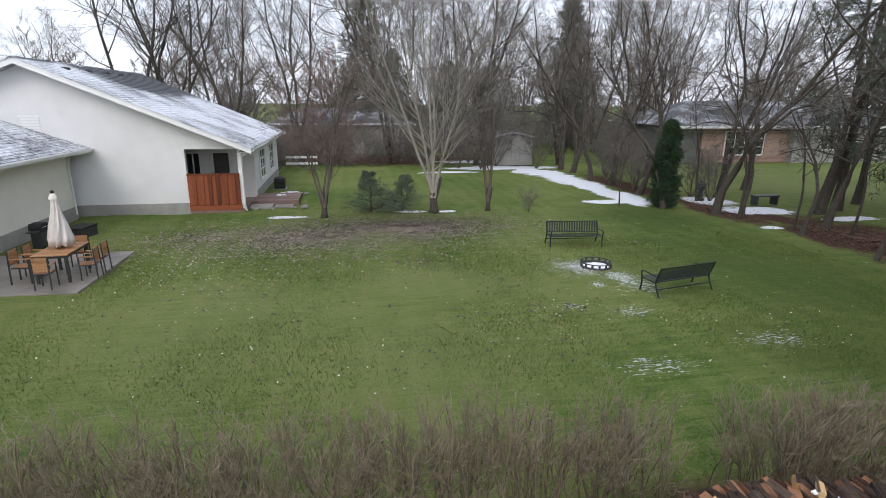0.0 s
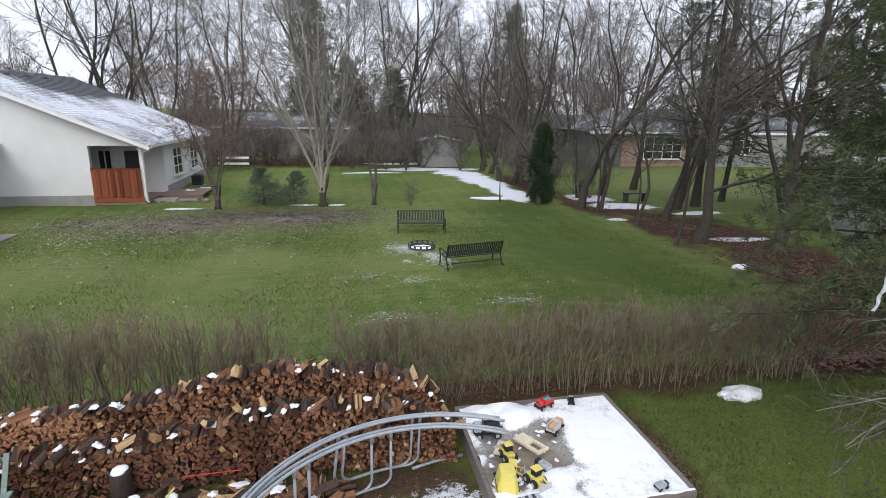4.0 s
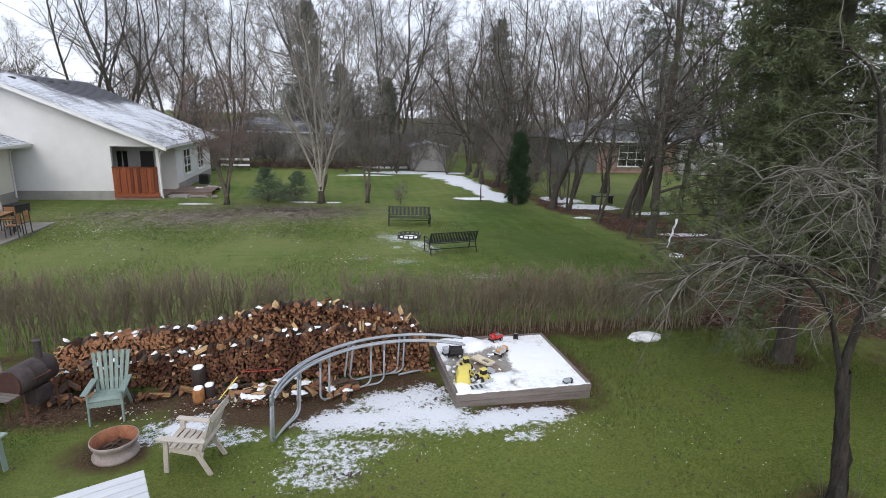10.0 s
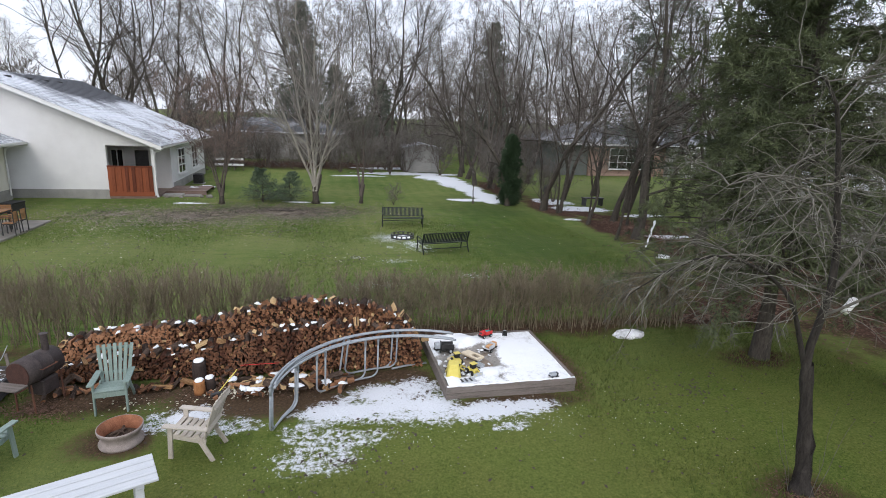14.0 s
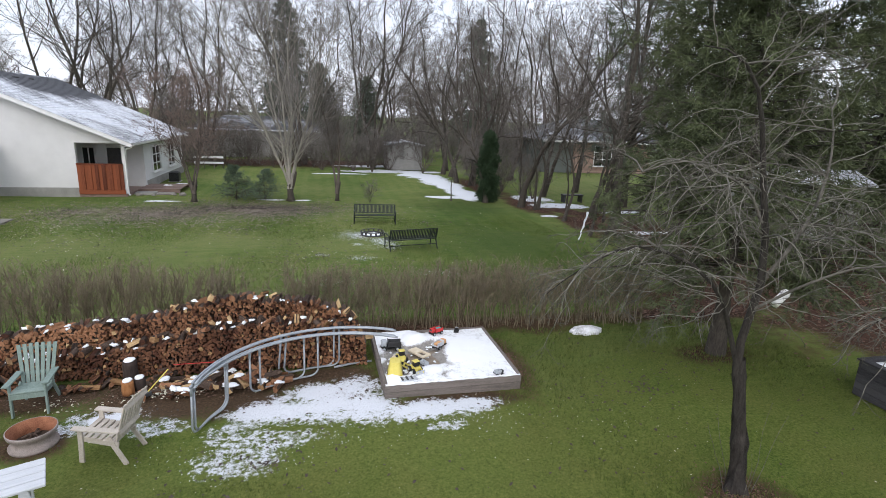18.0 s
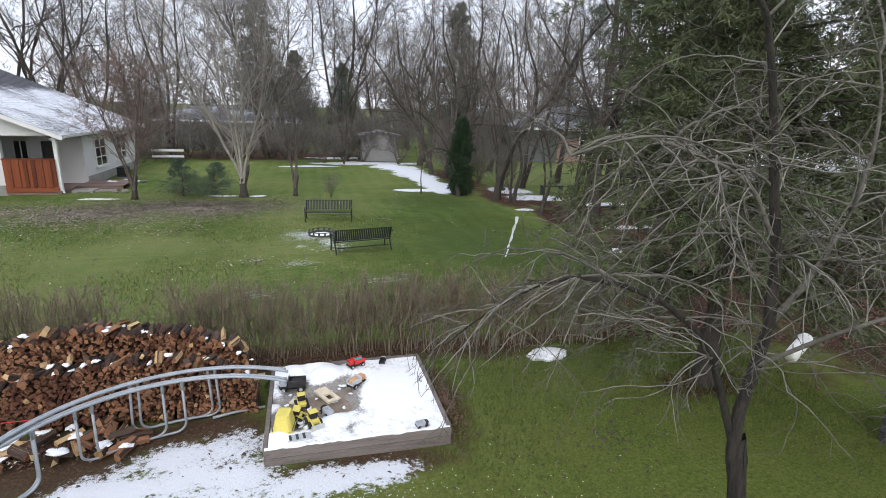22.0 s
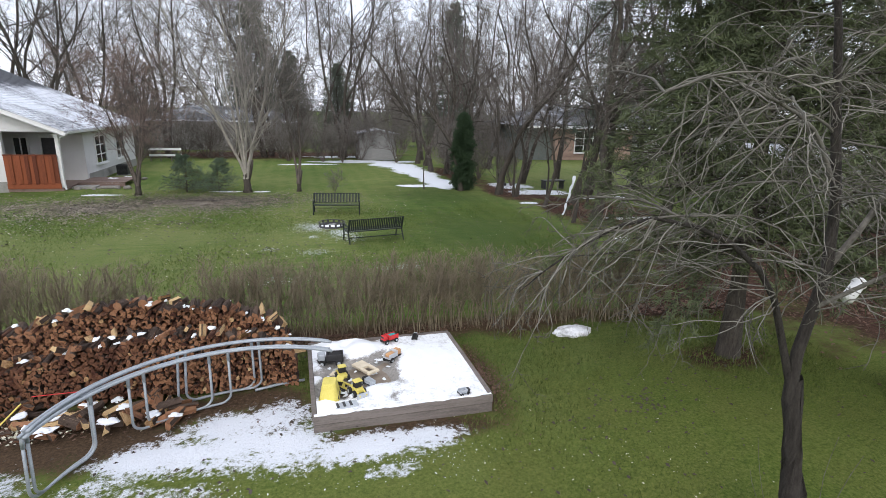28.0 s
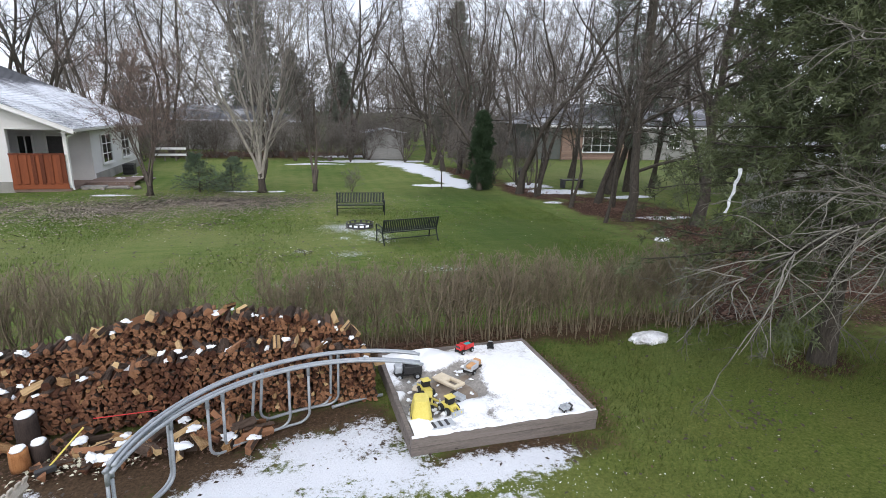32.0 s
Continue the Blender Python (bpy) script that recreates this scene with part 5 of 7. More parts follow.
row("sapling", (THIN,), [(15.2, 17.8, 1.0), (15.9, 15.9, 0.9), (15.0, 12.0, 1.0), (11.7, 20.75, 0.55), (16.0, 21.5, 0.9), (17.2, 14.8, 0.9)], "thin dark leafless sapling", "saplings")
# far belt
far_places = [(tr.uniform(-14, 44), tr.uniform(38, 62), tr.uniform(0.85, 1.15)) for _ in range(24)]
far_places += [(-14, 42, 1.05), (-11, 40, 1.0), (-7.5, 37, 0.9), (-3, 38, 1.0), (9.3, 37, 0.95), (17.5, 38, 1.0), (-29, 62, 0.85), (-36, 66, 0.7), (-24, 58, 0.75), (4, 44, 1)]
row("elm_tree", (TALL_A, TALL_B, TALL_C), far_places, "tall dark leafless tree in the far belt", "far trees")
row("far_tree", (FAR_KIND,), [(tr.uniform(-30, 100), tr.uniform(66, 110), tr.uniform(0.9, 1.2)) for _ in range(30)], "distant grey leafless tree", "distant trees")
row("brush_clump", (BRUSH,), [(tr.uniform(-5, 13), tr.uniform(34, 39), tr.uniform(0.8, 1.2)) for _ in range(16)] + [(15.6 + tr.uniform(-1, 1.2), tr.uniform(21, 34), tr.uniform(0.6, 1.0)) for _ in range(10)] +
    [(tr.uniform(14, 34), tr.uniform(40, 48), 1.1) for _ in range(14)] + [(7.35, 20.2, 0.32)], "leafless brown brush clump", "brush")

row("far_brush", (BRUSH_FAR,), [(-75 + k * 4.6 + tr.uniform(-2, 2), tr.uniform(60, 84), tr.uniform(1.8, 2.8)) for k in range(42)], "distant grey brush at the edge of the woods", "distant brush")
row("far_brush", (BRUSH_FAR,), [(-34 + k * 3.4 + tr.uniform(-1, 1), tr.uniform(48, 58), tr.uniform(1.0, 1.6)) for k in range(26)], "distant grey brush at the edge of the woods", "distant brush")
row("brush_clump", (BRUSH_FAR,), [(-6.5 + k * 1.15 + tr.uniform(-0.4, 0.4), tr.uniform(37.0, 39.5), tr.uniform(0.5, 0.85)) for k in range(16)], "low brown brush clump at the end of the lawn", "brush")
# conifers
SPRUCE = conifer(61, 15.0, 0.2, 0.42, 9, 3.8, -0.3, 8, (0.24, 0.024, 0.5), BARK_DARK, NEEDLE, 0.06, 5, 0.62)
SPRUCE_B = conifer(62, 13.0, 0.19, 0.4, 10, 4.4, -0.25, 8, (0.24, 0.024, 0.5), BARK_DARK, NEEDLE, 0.06, 5, 0.62)
for x, y, s, k in ((2.2, 51, 0.98, SPRUCE), (10.2, 52, 0.62, SPRUCE_B), (22.3, 51.5, 0.96, SPRUCE), (5.6, 60, 0.75, SPRUCE_B)):
    plant_conifer("spruce_tree", k, pose(x, y, 0, 0, 0, x * 40) @ Matrix.Scale(s, 4), "dark green spruce behind the bare trees", "spruces")
YOUNG = conifer(63, 1.75, 0.03, 0.15, 9, 1.3, 0.1, 6, (0.075, 0.0055, 0.4), BARK_DARK, NEEDLE_BLUE, 0.05, 7, 1.05)
plant_conifer("young_spruce", YOUNG, pose(0.95, 20.85, 0), "young blue-green spruce at the lawn's edge", "young spruces")
plant_conifer("young_spruce", YOUNG, pose(2.35, 21.2, 0, 0, 0, 120) @ Matrix.Scale(0.88, 4), "young blue-green spruce at the lawn's edge", "young spruces")
THUJA = conifer(64, 3.6, 0.06, 0.11, 9, 0.62, 0.9, 9, (0.11, 0.012, 0.5), BARK_DARK, CEDAR_LEAF, 0.03, 6, 0.45)
plant_conifer("thuja_tree", THUJA, pose(13.6, 20.5, -0.34) @ Matrix.Diagonal((1.0, 1.0, 1.09, 1)), "narrow dark green columnar cedar")
THIN_SPRUCE = conifer(68, 15.0, 0.17, 0.6, 7, 3.0, -0.3, 7, (0.22, 0.018, 0.5), BARK_DARK, NEEDLE, 0.18, 6, 0.55)
plant_conifer("spruce_tree", THIN_SPRUCE, pose(20.5, 18.6, 0), "thin half-bare spruce among the boundary trees", "spruces")
# big pines that overhang the right of the near garden
PINE = conifer(65, 13.0, 0.13, 0.3, 9, 2.7, -0.2, 23, (0.13, 0.009, 0.65), BARK_DARK, NEEDLE_PINE, 0.135, 9, 0.6)
PINE_C = conifer(67, 14.0, 0.26, 0.34, 9, 3.6, -0.1, 15, (0.16, 0.013, 0.7), BARK_DARK, NEEDLE_PINE, 0.33, 8, 0.5)
PINE_FAR = conifer(69, 13.0, 0.2, 0.4, 8, 3.8, -0.15, 9, (0.24, 0.02, 0.6), BARK_DARK, NEEDLE_PINE, 0.07, 6, 0.6)
for x, y, s, k in ((12.2, 1.95, 1.0, PINE), (27.0, 17.5, 1.0, PINE_FAR), (29.5, 13.0, 1.0, PINE_FAR), (33, 10.0, 1.1, PINE_FAR), (36, 16, 1.1, PINE_FAR), (31, 5.0, 1.0, PINE_FAR), (19.6, 2.2, 1.0, PINE_C), (24.5, 5.0, 1.0, PINE_C), (28.5, 9.0, 1.1, PINE_C)):
    plant_conifer("pine_tree", k, pose(x, y, 0, 0, 0, x * 77) @ Matrix.Scale(s, 4), "large dense dark green pine at the garden's edge", "pines")


# the silvery leafless apple tree in the near garden
def apple_tree():
    rng = np.random.default_rng(78)

    def bent(pts, k):
        q = np.array([tuple(v) for v in smooth_path(pts, 6)])
        return q[np.linspace(0, len(q) - 1, k).astype(int)]

    trunk = bent([(0, 0, -0.05), (-0.04, 0.05, 0.5), (-0.1, 0.08, 1.0), (-0.2, 0.13, 1.7)], 10)
    leader = bent([(-0.17, 0.12, 1.4), (-0.26, 0.11, 1.8), (-0.13, 0.1, 2.76), (-0.3, 0.1, 3.5), (-0.46, 0.1, 4.15), (-0.66, 0.06, 4.65), (-1.0, 0.02, 4.95), (-1.4, 0.0, 5.0)], 12)
    side = bent([(-0.16, 0.1, 2.6), (0.15, 0.05, 3.1), (0.45, 0.1, 3.7), (0.5, 0.2, 4.4), (0.2, 0.3, 5.0)], 12)
    arch = bent([(-0.18, 0.12, 1.5), (-0.42, 0.14, 2.1), (-0.6, 0.13, 2.45), (-0.95, 0.14, 2.8), (-1.5, 0.2, 3.02), (-1.85, 0.32, 2.97), (-2.15, 0.6, 2.65), (-2.36, 0.8, 2.35)], 12)
    high = bent([(-0.28, 0.1, 3.3), (-0.55, 0.1, 3.66), (-1.15, 0.02, 3.88), (-1.7, -0.08, 3.95), (-2.2, -0.15, 3.7)], 12)
    near = bent([(-0.2, 0.1, 2.3), (0.1, -0.3, 2.75), (0.5, -0.6, 3.0), (1.0, -0.8, 2.85), (1.4, -0.95, 2.4)], 12)
    main = np.stack([leader, side, arch, high, near])
    Rm = np.linspace(1, 0.1, 12)[None, :] * np.array([0.054, 0.026, 0.033, 0.019, 0.018])[:, None]
    def kept(P, R):
        x, z = P[..., 0], P[..., 2]
        out = ((z < 0.75) | (x < -2.68) | ((x < -1.5) & (z < 1.35)) | ((x < -2.3) & (z > 2.75))).any(1)
        return P[~out], R[~out]

    # scaffold limbs that rise a little, then weep
    n = 34
    src = rng.integers(0, 5, n)
    at = rng.integers(3, 11, n)
    st = main[src, at]
    az = np.concatenate([rng.uniform(1.9, 4.4, 20), rng.uniform(-1.6, 1.6, 14)])
    d = np.stack([np.cos(az), np.sin(az), rng.uniform(0.25, 0.8, n)], 1)
    P1 = run_paths(rng, st, d, rng.uniform(0.9, 2.0, n), 12, -0.07, 0.13)
    R1 = np.linspace(1, 0.3, 12)[None, :] * rng.uniform(0.0075, 0.012, (n, 1))
    P1, R1 = kept(P1, R1)
    P2, R2 = sprout(rng, P1, R1, 6, 0.1, 0.97, 0.5, 48, 11, -0.065, 0.18, 0.5, 0.45, 0.0042)
    Pm, Rm2 = sprout(rng, main, Rm, 20, 0.18, 1.0, 0.38, 60, 11, -0.065, 0.18, 0.16, 0.4, 0.0055)
    # the weeping fan at the end of the long low limb
    q = 34
    tip = main[2, rng.integers(6, 12, q)]
    Pf = run_paths(rng, tip, np.stack([rng.uniform(-1.0, -0.2, q), rng.uniform(-0.5, 0.9, q), rng.uniform(-0.35, 0.35, q)], 1), rng.uniform(0.4, 0.95, q), 11, -0.08, 0.13)
    Rf = np.linspace(1, 0.4, 11)[None, :] * rng.uniform(0.0045, 0.0065, (q, 1))
    P2, R2 = np.concatenate([P2, Pm, Pf]), np.concatenate([R2, Rm2, Rf])
    P3, R3 = sprout(rng, P2, R2, 5, 0.12, 1.0, 0.42, 44, 8, -0.06, 0.2, 0.66, 0.5, 0.0032)
    P4, R4 = sprout(rng, P3, R3, 2, 0.2, 1.0, 0.42, 44, 4, -0.01, 0.2, 0.75, 0.55, 0.0024)
    P2, R2 = kept(P2, R2)
    P3, R3 = kept(P3, R3)
    P4, R4 = kept(P4, R4)
    t = thing("apple_tree", pose(9.55, -1.55, 0), "leafless apple tree with silvery lichened drooping branches", "tree")
    rt = np.interp(np.linspace(0, 1, 10), [0, 0.12, 0.5, 1], [0.15, 0.09, 0.078, 0.054])
    tv, tq = tubes(trunk[None], rt[None], 14)
    tv = tv + rng.normal(0, 0.018, tv.shape)
    mesh_part("trunk", mesh_from("trunk", tv, tq, APPLE_BARK), t, "dark furrowed trunk")
    for i in range(len(main)):
        mesh_part("stem", mesh_from("stem", *tubes(main[i:i + 1], Rm[i:i + 1], 10), APPLE_BARK if i in (0, 2) else LIMB_BARK), t)
    for i in range(len(P1)):
        mesh_part("limb", mesh_from("limb", *tubes(P1[i:i + 1], R1[i:i + 1], 7), LIMB_BARK), t)
    for i in range(len(P2)):
        mesh_part("branch", mesh_from("branch", *tubes(P2[i:i + 1], R2[i:i + 1], 5), TWIG_SILVER), t)
    mesh_part("crown", mesh_from("crown", *merge([tubes(P3, R3, 4), tubes(P4, R4, 3)]), TWIG_FINE), t, kind="stuff")
    for i in range(5):
        a = rng.uniform(0, 6.28)
        s0 = np.array([[0.16 * math.cos(a), 0.16 * math.sin(a), -0.02]])
        ps = run_paths(rng, s0, np.array([[0.25 * math.cos(a), 0.25 * math.sin(a), 1.0]]), np.array([rng.uniform(0.6, 1.3)]), 7, 0.05, 0.08)
        mesh_part("sucker", mesh_from("sucker", *tubes(ps, np.linspace(0.0045, 0.002, 7)[None, :], 4), LIMB_BARK), t)
    return t


APPLE = apple_tree()
second = copy_thing(APPLE, pose(12.2, -2.5, 0, 0, 0, 15))
tagged(second, "leafless apple tree reaching over the planter box", "tree")


# ---------------------------------------------------------------- near garden furniture
def lawn_chair(m, mat, label):
    c = thing("lawn_chair", m, label, "chair", "lawn chairs")
    for s in (-1, 1):
        part("front_leg", beam((0.24 * s, -0.3, 0), (0.24 * s, -0.27, 0.55), 0.03, 0.07, up=(0, 1, 0)), mat, c)
        part("rear_leg", beam((0.24 * s, 0.34, 0), (0.22 * s, 0.1, 0.42), 0.03, 0.07, up=(0, 1, 0)), mat, c)
        part("arm", beam((0.265 * s, -0.36, 0.57), (0.255 * s, 0.3, 0.54), 0.1, 0.025), mat, c)
        part("seat_rail", beam((0.215 * s, -0.28, 0.38), (0.215 * s, 0.24, 0.3), 0.025, 0.08), mat, c)
    for k in range(6):
        y = -0.28 + k * 0.088
        part("seat_slat", beam((-0.24, y, 0.425 - 0.155 * (y + 0.28)), (0.24, y, 0.425 - 0.155 * (y + 0.28)), 0.074, 0.02), mat, c)
    for k in range(7):
        u = (k - 3) / 3
        part("back_slat", beam((0.195 * u, 0.2, 0.32), (0.265 * u, 0.43, 0.99 - 0.02 * abs(u)), 0.056, 0.02, up=(0, 1, 0)), mat, c)
    for z, y, w in ((0.5, 0.285, 0.24), (0.9, 0.425, 0.27)):
        part("back_rail", beam((-w, y, z), (w, y, z), 0.06, 0.022, up=(0, 1, 0.3)), mat, c)
    part("front_apron", beam((-0.24, -0.3, 0.36), (0.24, -0.3, 0.36), 0.09, 0.022, up=(0, 1, 0)), mat, c)
    return c


lawn_chair(pose(0.68, 1.93, 0, 0, 0, 8) @ Matrix.Scale(0.85, 4), CHAIR_GREEN, "sage green painted slatted lawn chair by the woodpile")
lawn_chair(pose(-0.34, 0.6, 0, 0, 0, 164) @ Matrix.Scale(0.85, 4), CHAIR_GREEN, "sage green painted slatted lawn chair by the fire ring")
lawn_chair(pose(2.1, 0.56, 0, 0, 0, -104) @ Matrix.Scale(0.85, 4), CHAIR_CREAM, "weathered cream slatted lawn chair by the fire ring")


def wheel_rim_pit():
    f = thing("fire_pit", pose(1.09, 0.9, 0) @ Matrix.Diagonal((0.8, 0.8, 0.85, 1)), "rusty steel wheel rim used as a fire pit", "fire pit")
    part("rim", lathe([(0.3, 0.0), (0.33, 0.02), (0.335, 0.06), (0.3, 0.09), (0.285, 0.14), (0.3, 0.2), (0.335, 0.235), (0.345, 0.275), (0.345, 0.3), (0.33, 0.3)], 36), RIM_OUT, f, "weathered grey rim", True)
    part("inner_face", lathe([(0.33, 0.3), (0.318, 0.27), (0.29, 0.22), (0.272, 0.14), (0.285, 0.07), (0.285, 0.03)], 36), RIM_IN, f, "orange rusted inner face", True)
    bm = bmesh.new()
    bmesh.ops.create_circle(bm, cap_ends=True, radius=0.29, segments=24)
    bmesh.ops.translate(bm, verts=bm.verts[:], vec=(0, 0, 0.09))
    part("ash_bed", bm, ASH, f, "black wet ash")
    r = random.Random(4)
    for _ in range(12):
        a, q = r.uniform(0, 6.28), r.uniform(0, 0.2)
        c = Vector((q * math.cos(a), q * math.sin(a), 0.115))
        d = Vector((r.uniform(-1, 1), r.uniform(-1, 1), 0.2)).normalized() * r.uniform(0.05, 0.11)
        part("charred_stick", beam(c - d, c + d, 0.03, 0.025), LOG_BARK, f)


wheel_rim_pit()


def smoker():
    s = thing("barrel_smoker", pose(-0.36, 2.12, 0, 0, 0, -20) @ Matrix.Diagonal((0.86, 0.72, 0.9, 1)), "rusty black horizontal barrel smoker with chimney", "smoker")
    ax = pose(0, 0, 0.68, 90, 0, 0)
    part("drum", lathe([(0.0, 0.42), (0.2, 0.42), (0.225, 0.4), (0.225, 0.14), (0.232, 0.13), (0.225, 0.12), (0.225, -0.14), (0.232, -0.15), (0.225, -0.16), (0.225, -0.4), (0.2, -0.42), (0.0, -0.42)], 28, ax), SMOKER, s, "", True)
    part("end_plate", lathe([(0.0, 0.425), (0.205, 0.425), (0.205, 0.44), (0.0, 0.44)], 28, ax), DRUM_END, s, "rust-red drum end")
    part("chimney", lathe([(0.06, 0.86), (0.06, 1.16), (0.075, 1.165), (0.075, 1.18), (0.0, 1.19)], 16, pose(0.03, 0.22, 0)), SMOKER, s)
    part("front_shelf", box(-0.3, 0.18, -0.72, -0.44, 0.52, 0.545, 0.004), GREY_WOOD, s, "weathered wooden shelf")
    part("fire_box", box(-0.16, 0.16, -0.1, 0.28, 0.2, 0.47, 0.02), SMOKER, s)
    for x in (-0.17, 0.17):
        for y in (-0.36, 0.34):
            part("leg", tube([(x, y, 0.0), (x * 0.9, y, 0.5)], 0.018), RUST, s)
        part("shelf_bracket", tube([(x, -0.44, 0.5), (x, -0.68, 0.5)], 0.012), RUST, s)
    part("lid_handle", tube([(0.24, -0.2, 0.72), (0.28, -0.2, 0.72), (0.28, 0.15, 0.72), (0.24, 0.15, 0.72)], 0.01), RUST, s)


smoker()


def patchy_snow():
    m, n, l, b = material("patchy_snow_on_soil", 0.85, 0, 0.2)
    co = n.new("ShaderNodeTexCoord").outputs["Object"]
    k = tex_noise(n, l, co, 5.0, 6, 0.75)
    soil = ramp(n, l, tex_noise(n, l, co, 40, 4, 0.8), [(0.3, (0.02, 0.015, 0.012)), (0.7, (0.09, 0.07, 0.05))])
    l.new(mix_col(n, l, ramp(n, l, k, [(0.51, (0, 0, 0)), (0.58, (1, 1, 1))]), soil, (0.78, 0.81, 0.86)), b.inputs["Base Color"])
    add_bump(n, l, b, k, 0.6, 0.03)
    return m


PATCHY = patchy_snow()


def raised_bed():
    b = thing("garden_bed", pose(-1.78, 2.2, 0) @ Matrix.Diagonal((1, 0.64, 1.5, 1)), "low timber vegetable bed under snow with wooden stakes", "garden bed")
    part("plank_front", box(-0.75, 0.75, -0.85, -0.8, 0, 0.16, 0.005), PLANTER_WOOD, b)
    part("plank_back", box(-0.75, 0.75, 1.2, 1.25, 0, 0.16, 0.005), PLANTER_WOOD, b)
    part("plank_side", box(0.75, 0.8, -1.05, 1.25, 0, 0.16, 0.005), PLANTER_WOOD, b)
    part("plank_side", box(-0.8, -0.75, -1.05, 1.25, 0, 0.16, 0.005), PLANTER_WOOD, b)
    bm = bmesh.new()
    bmesh.ops.create_grid(bm, x_segments=24, y_segments=30, size=0.5)
    for v in bm.verts:
        v.co = Vector((v.co.x * 1.49, v.co.y * 2.19 + 0.1, 0.13 + 0.03 * noise.noise(Vector((v.co.x * 9, v.co.y * 12, 2)))))
    part("snow", bm, PATCHY, b, "patchy snow over dark soil", True)
    for x, y, h, t in ((0.8, -0.95, 0.55, 4), (0.82, -0.2, 0.62, -3), (0.84, 0.62, 0.7, -8), (-0.3, 1.35, 0.6, 8), (0.1, 1.25, 0.6, 5), (-0.15, 1.3, 0.55, -6), (0.45, -1.06, 0.6, 6)):
        ob = part("stake", box(-0.02, 0.02, -0.018, 0.018, 0, h * 0.62, 0.003), GREY_WOOD, b)
        ob.matrix_basis = pose(x, y, -0.02, t, t, 0)
    part("rope", tube(smooth_path([(0.8, -0.95, 0.42), (0.82, -0.6, 0.36), (0.82, -0.2, 0.45), (0.83, 0.25, 0.4), (0.84, 0.62, 0.5)], 4), 0.006, 5), GALV, b)
    rng = np.random.default_rng(9)
    n = 160
    base = np.stack([rng.uniform(0.25, 0.7, n), rng.uniform(-0.5, 0.5, n), np.full(n, 0.12)], 1)
    P = run_paths(rng, base, np.stack([rng.normal(0, 0.4, n), rng.normal(0, 0.4, n), np.ones(n)], 1), rng.uniform(0.12, 0.3, n), 5, -0.12, 0.1)
    mesh_part("herb_leaf_mass", mesh_from("herb", *tubes(P, np.full((n, 1), 0.006) * np.linspace(1, 0.3, 5)[None, :], 3), GREEN_HERB), b, "green onion leaves", "stuff")


raised_bed()


def wheelbarrow():
    w = thing("wheelbarrow", pose(-1.5, 1.12, 0, 0, 0, 60), "dark wheelbarrow with pale tubular handles", "wheelbarrow")
    part("tray", lathe([(0.18, 0.22), (0.3, 0.3), (0.36, 0.46), (0.37, 0.46), (0.31, 0.28), (0.18, 0.2)], 18, Matrix.Diagonal((1.25, 0.85, 1, 1))), DARK_STEEL, w, "", True)
    part("tray_floor", lathe([(0.0, 0.215), (0.19, 0.22)], 18, Matrix.Diagonal((1.25, 0.85, 1, 1))), DARK_STEEL, w)
    for s in (-1, 1):
        part("handle", tube(smooth_path([(-0.5, 0.1 * s, 0.18), (0, 0.2 * s, 0.2), (0.5, 0.26 * s, 0.4), (0.8, 0.27 * s, 0.5)], 4), 0.016), GALV, w)
        part("leg", tube([(0.25, 0.22 * s, 0.28), (0.3, 0.22 * s, 0.0)], 0.014), GALV, w)
    part("wheel", lathe([(0.04, -0.03), (0.17, -0.035), (0.19, 0), (0.17, 0.035), (0.04, 0.03)], 18, pose(-0.55, 0, 0.19, 90, 0, 0)), BLACK, w, "black wheel", True)


wheelbarrow()


def white_table():
    t = thing("garden_table", pose(1.13, -1.15, 0, 0, 0, 22.5), "white painted plank garden table", "table")
    for k in range(4):
        y = -0.185 + k * 0.123
        part("plank", box(-0.95, 0.95, y - 0.056, y + 0.056, 0.735, 0.765, 0.006), TABLE_WHITE, t)
    for s in (-1, 1):
        part("cleat", box(0.78 * s - 0.04, 0.78 * s + 0.04, -0.23, 0.23, 0.69, 0.733, 0.004), TABLE_WHITE, t)
        for q in (-1, 1):
            part("leg", beam((0.78 * s, 0.12 * q, 0.7), (0.78 * s, 0.24 * q, 0.0), 0.035, 0.08, up=(1, 0, 0)), TABLE_WHITE, t)
        part("leg_brace", beam((0.78 * s, -0.2, 0.3), (0.78 * s, 0.2, 0.3), 0.03, 0.06), TABLE_WHITE, t)


white_table()


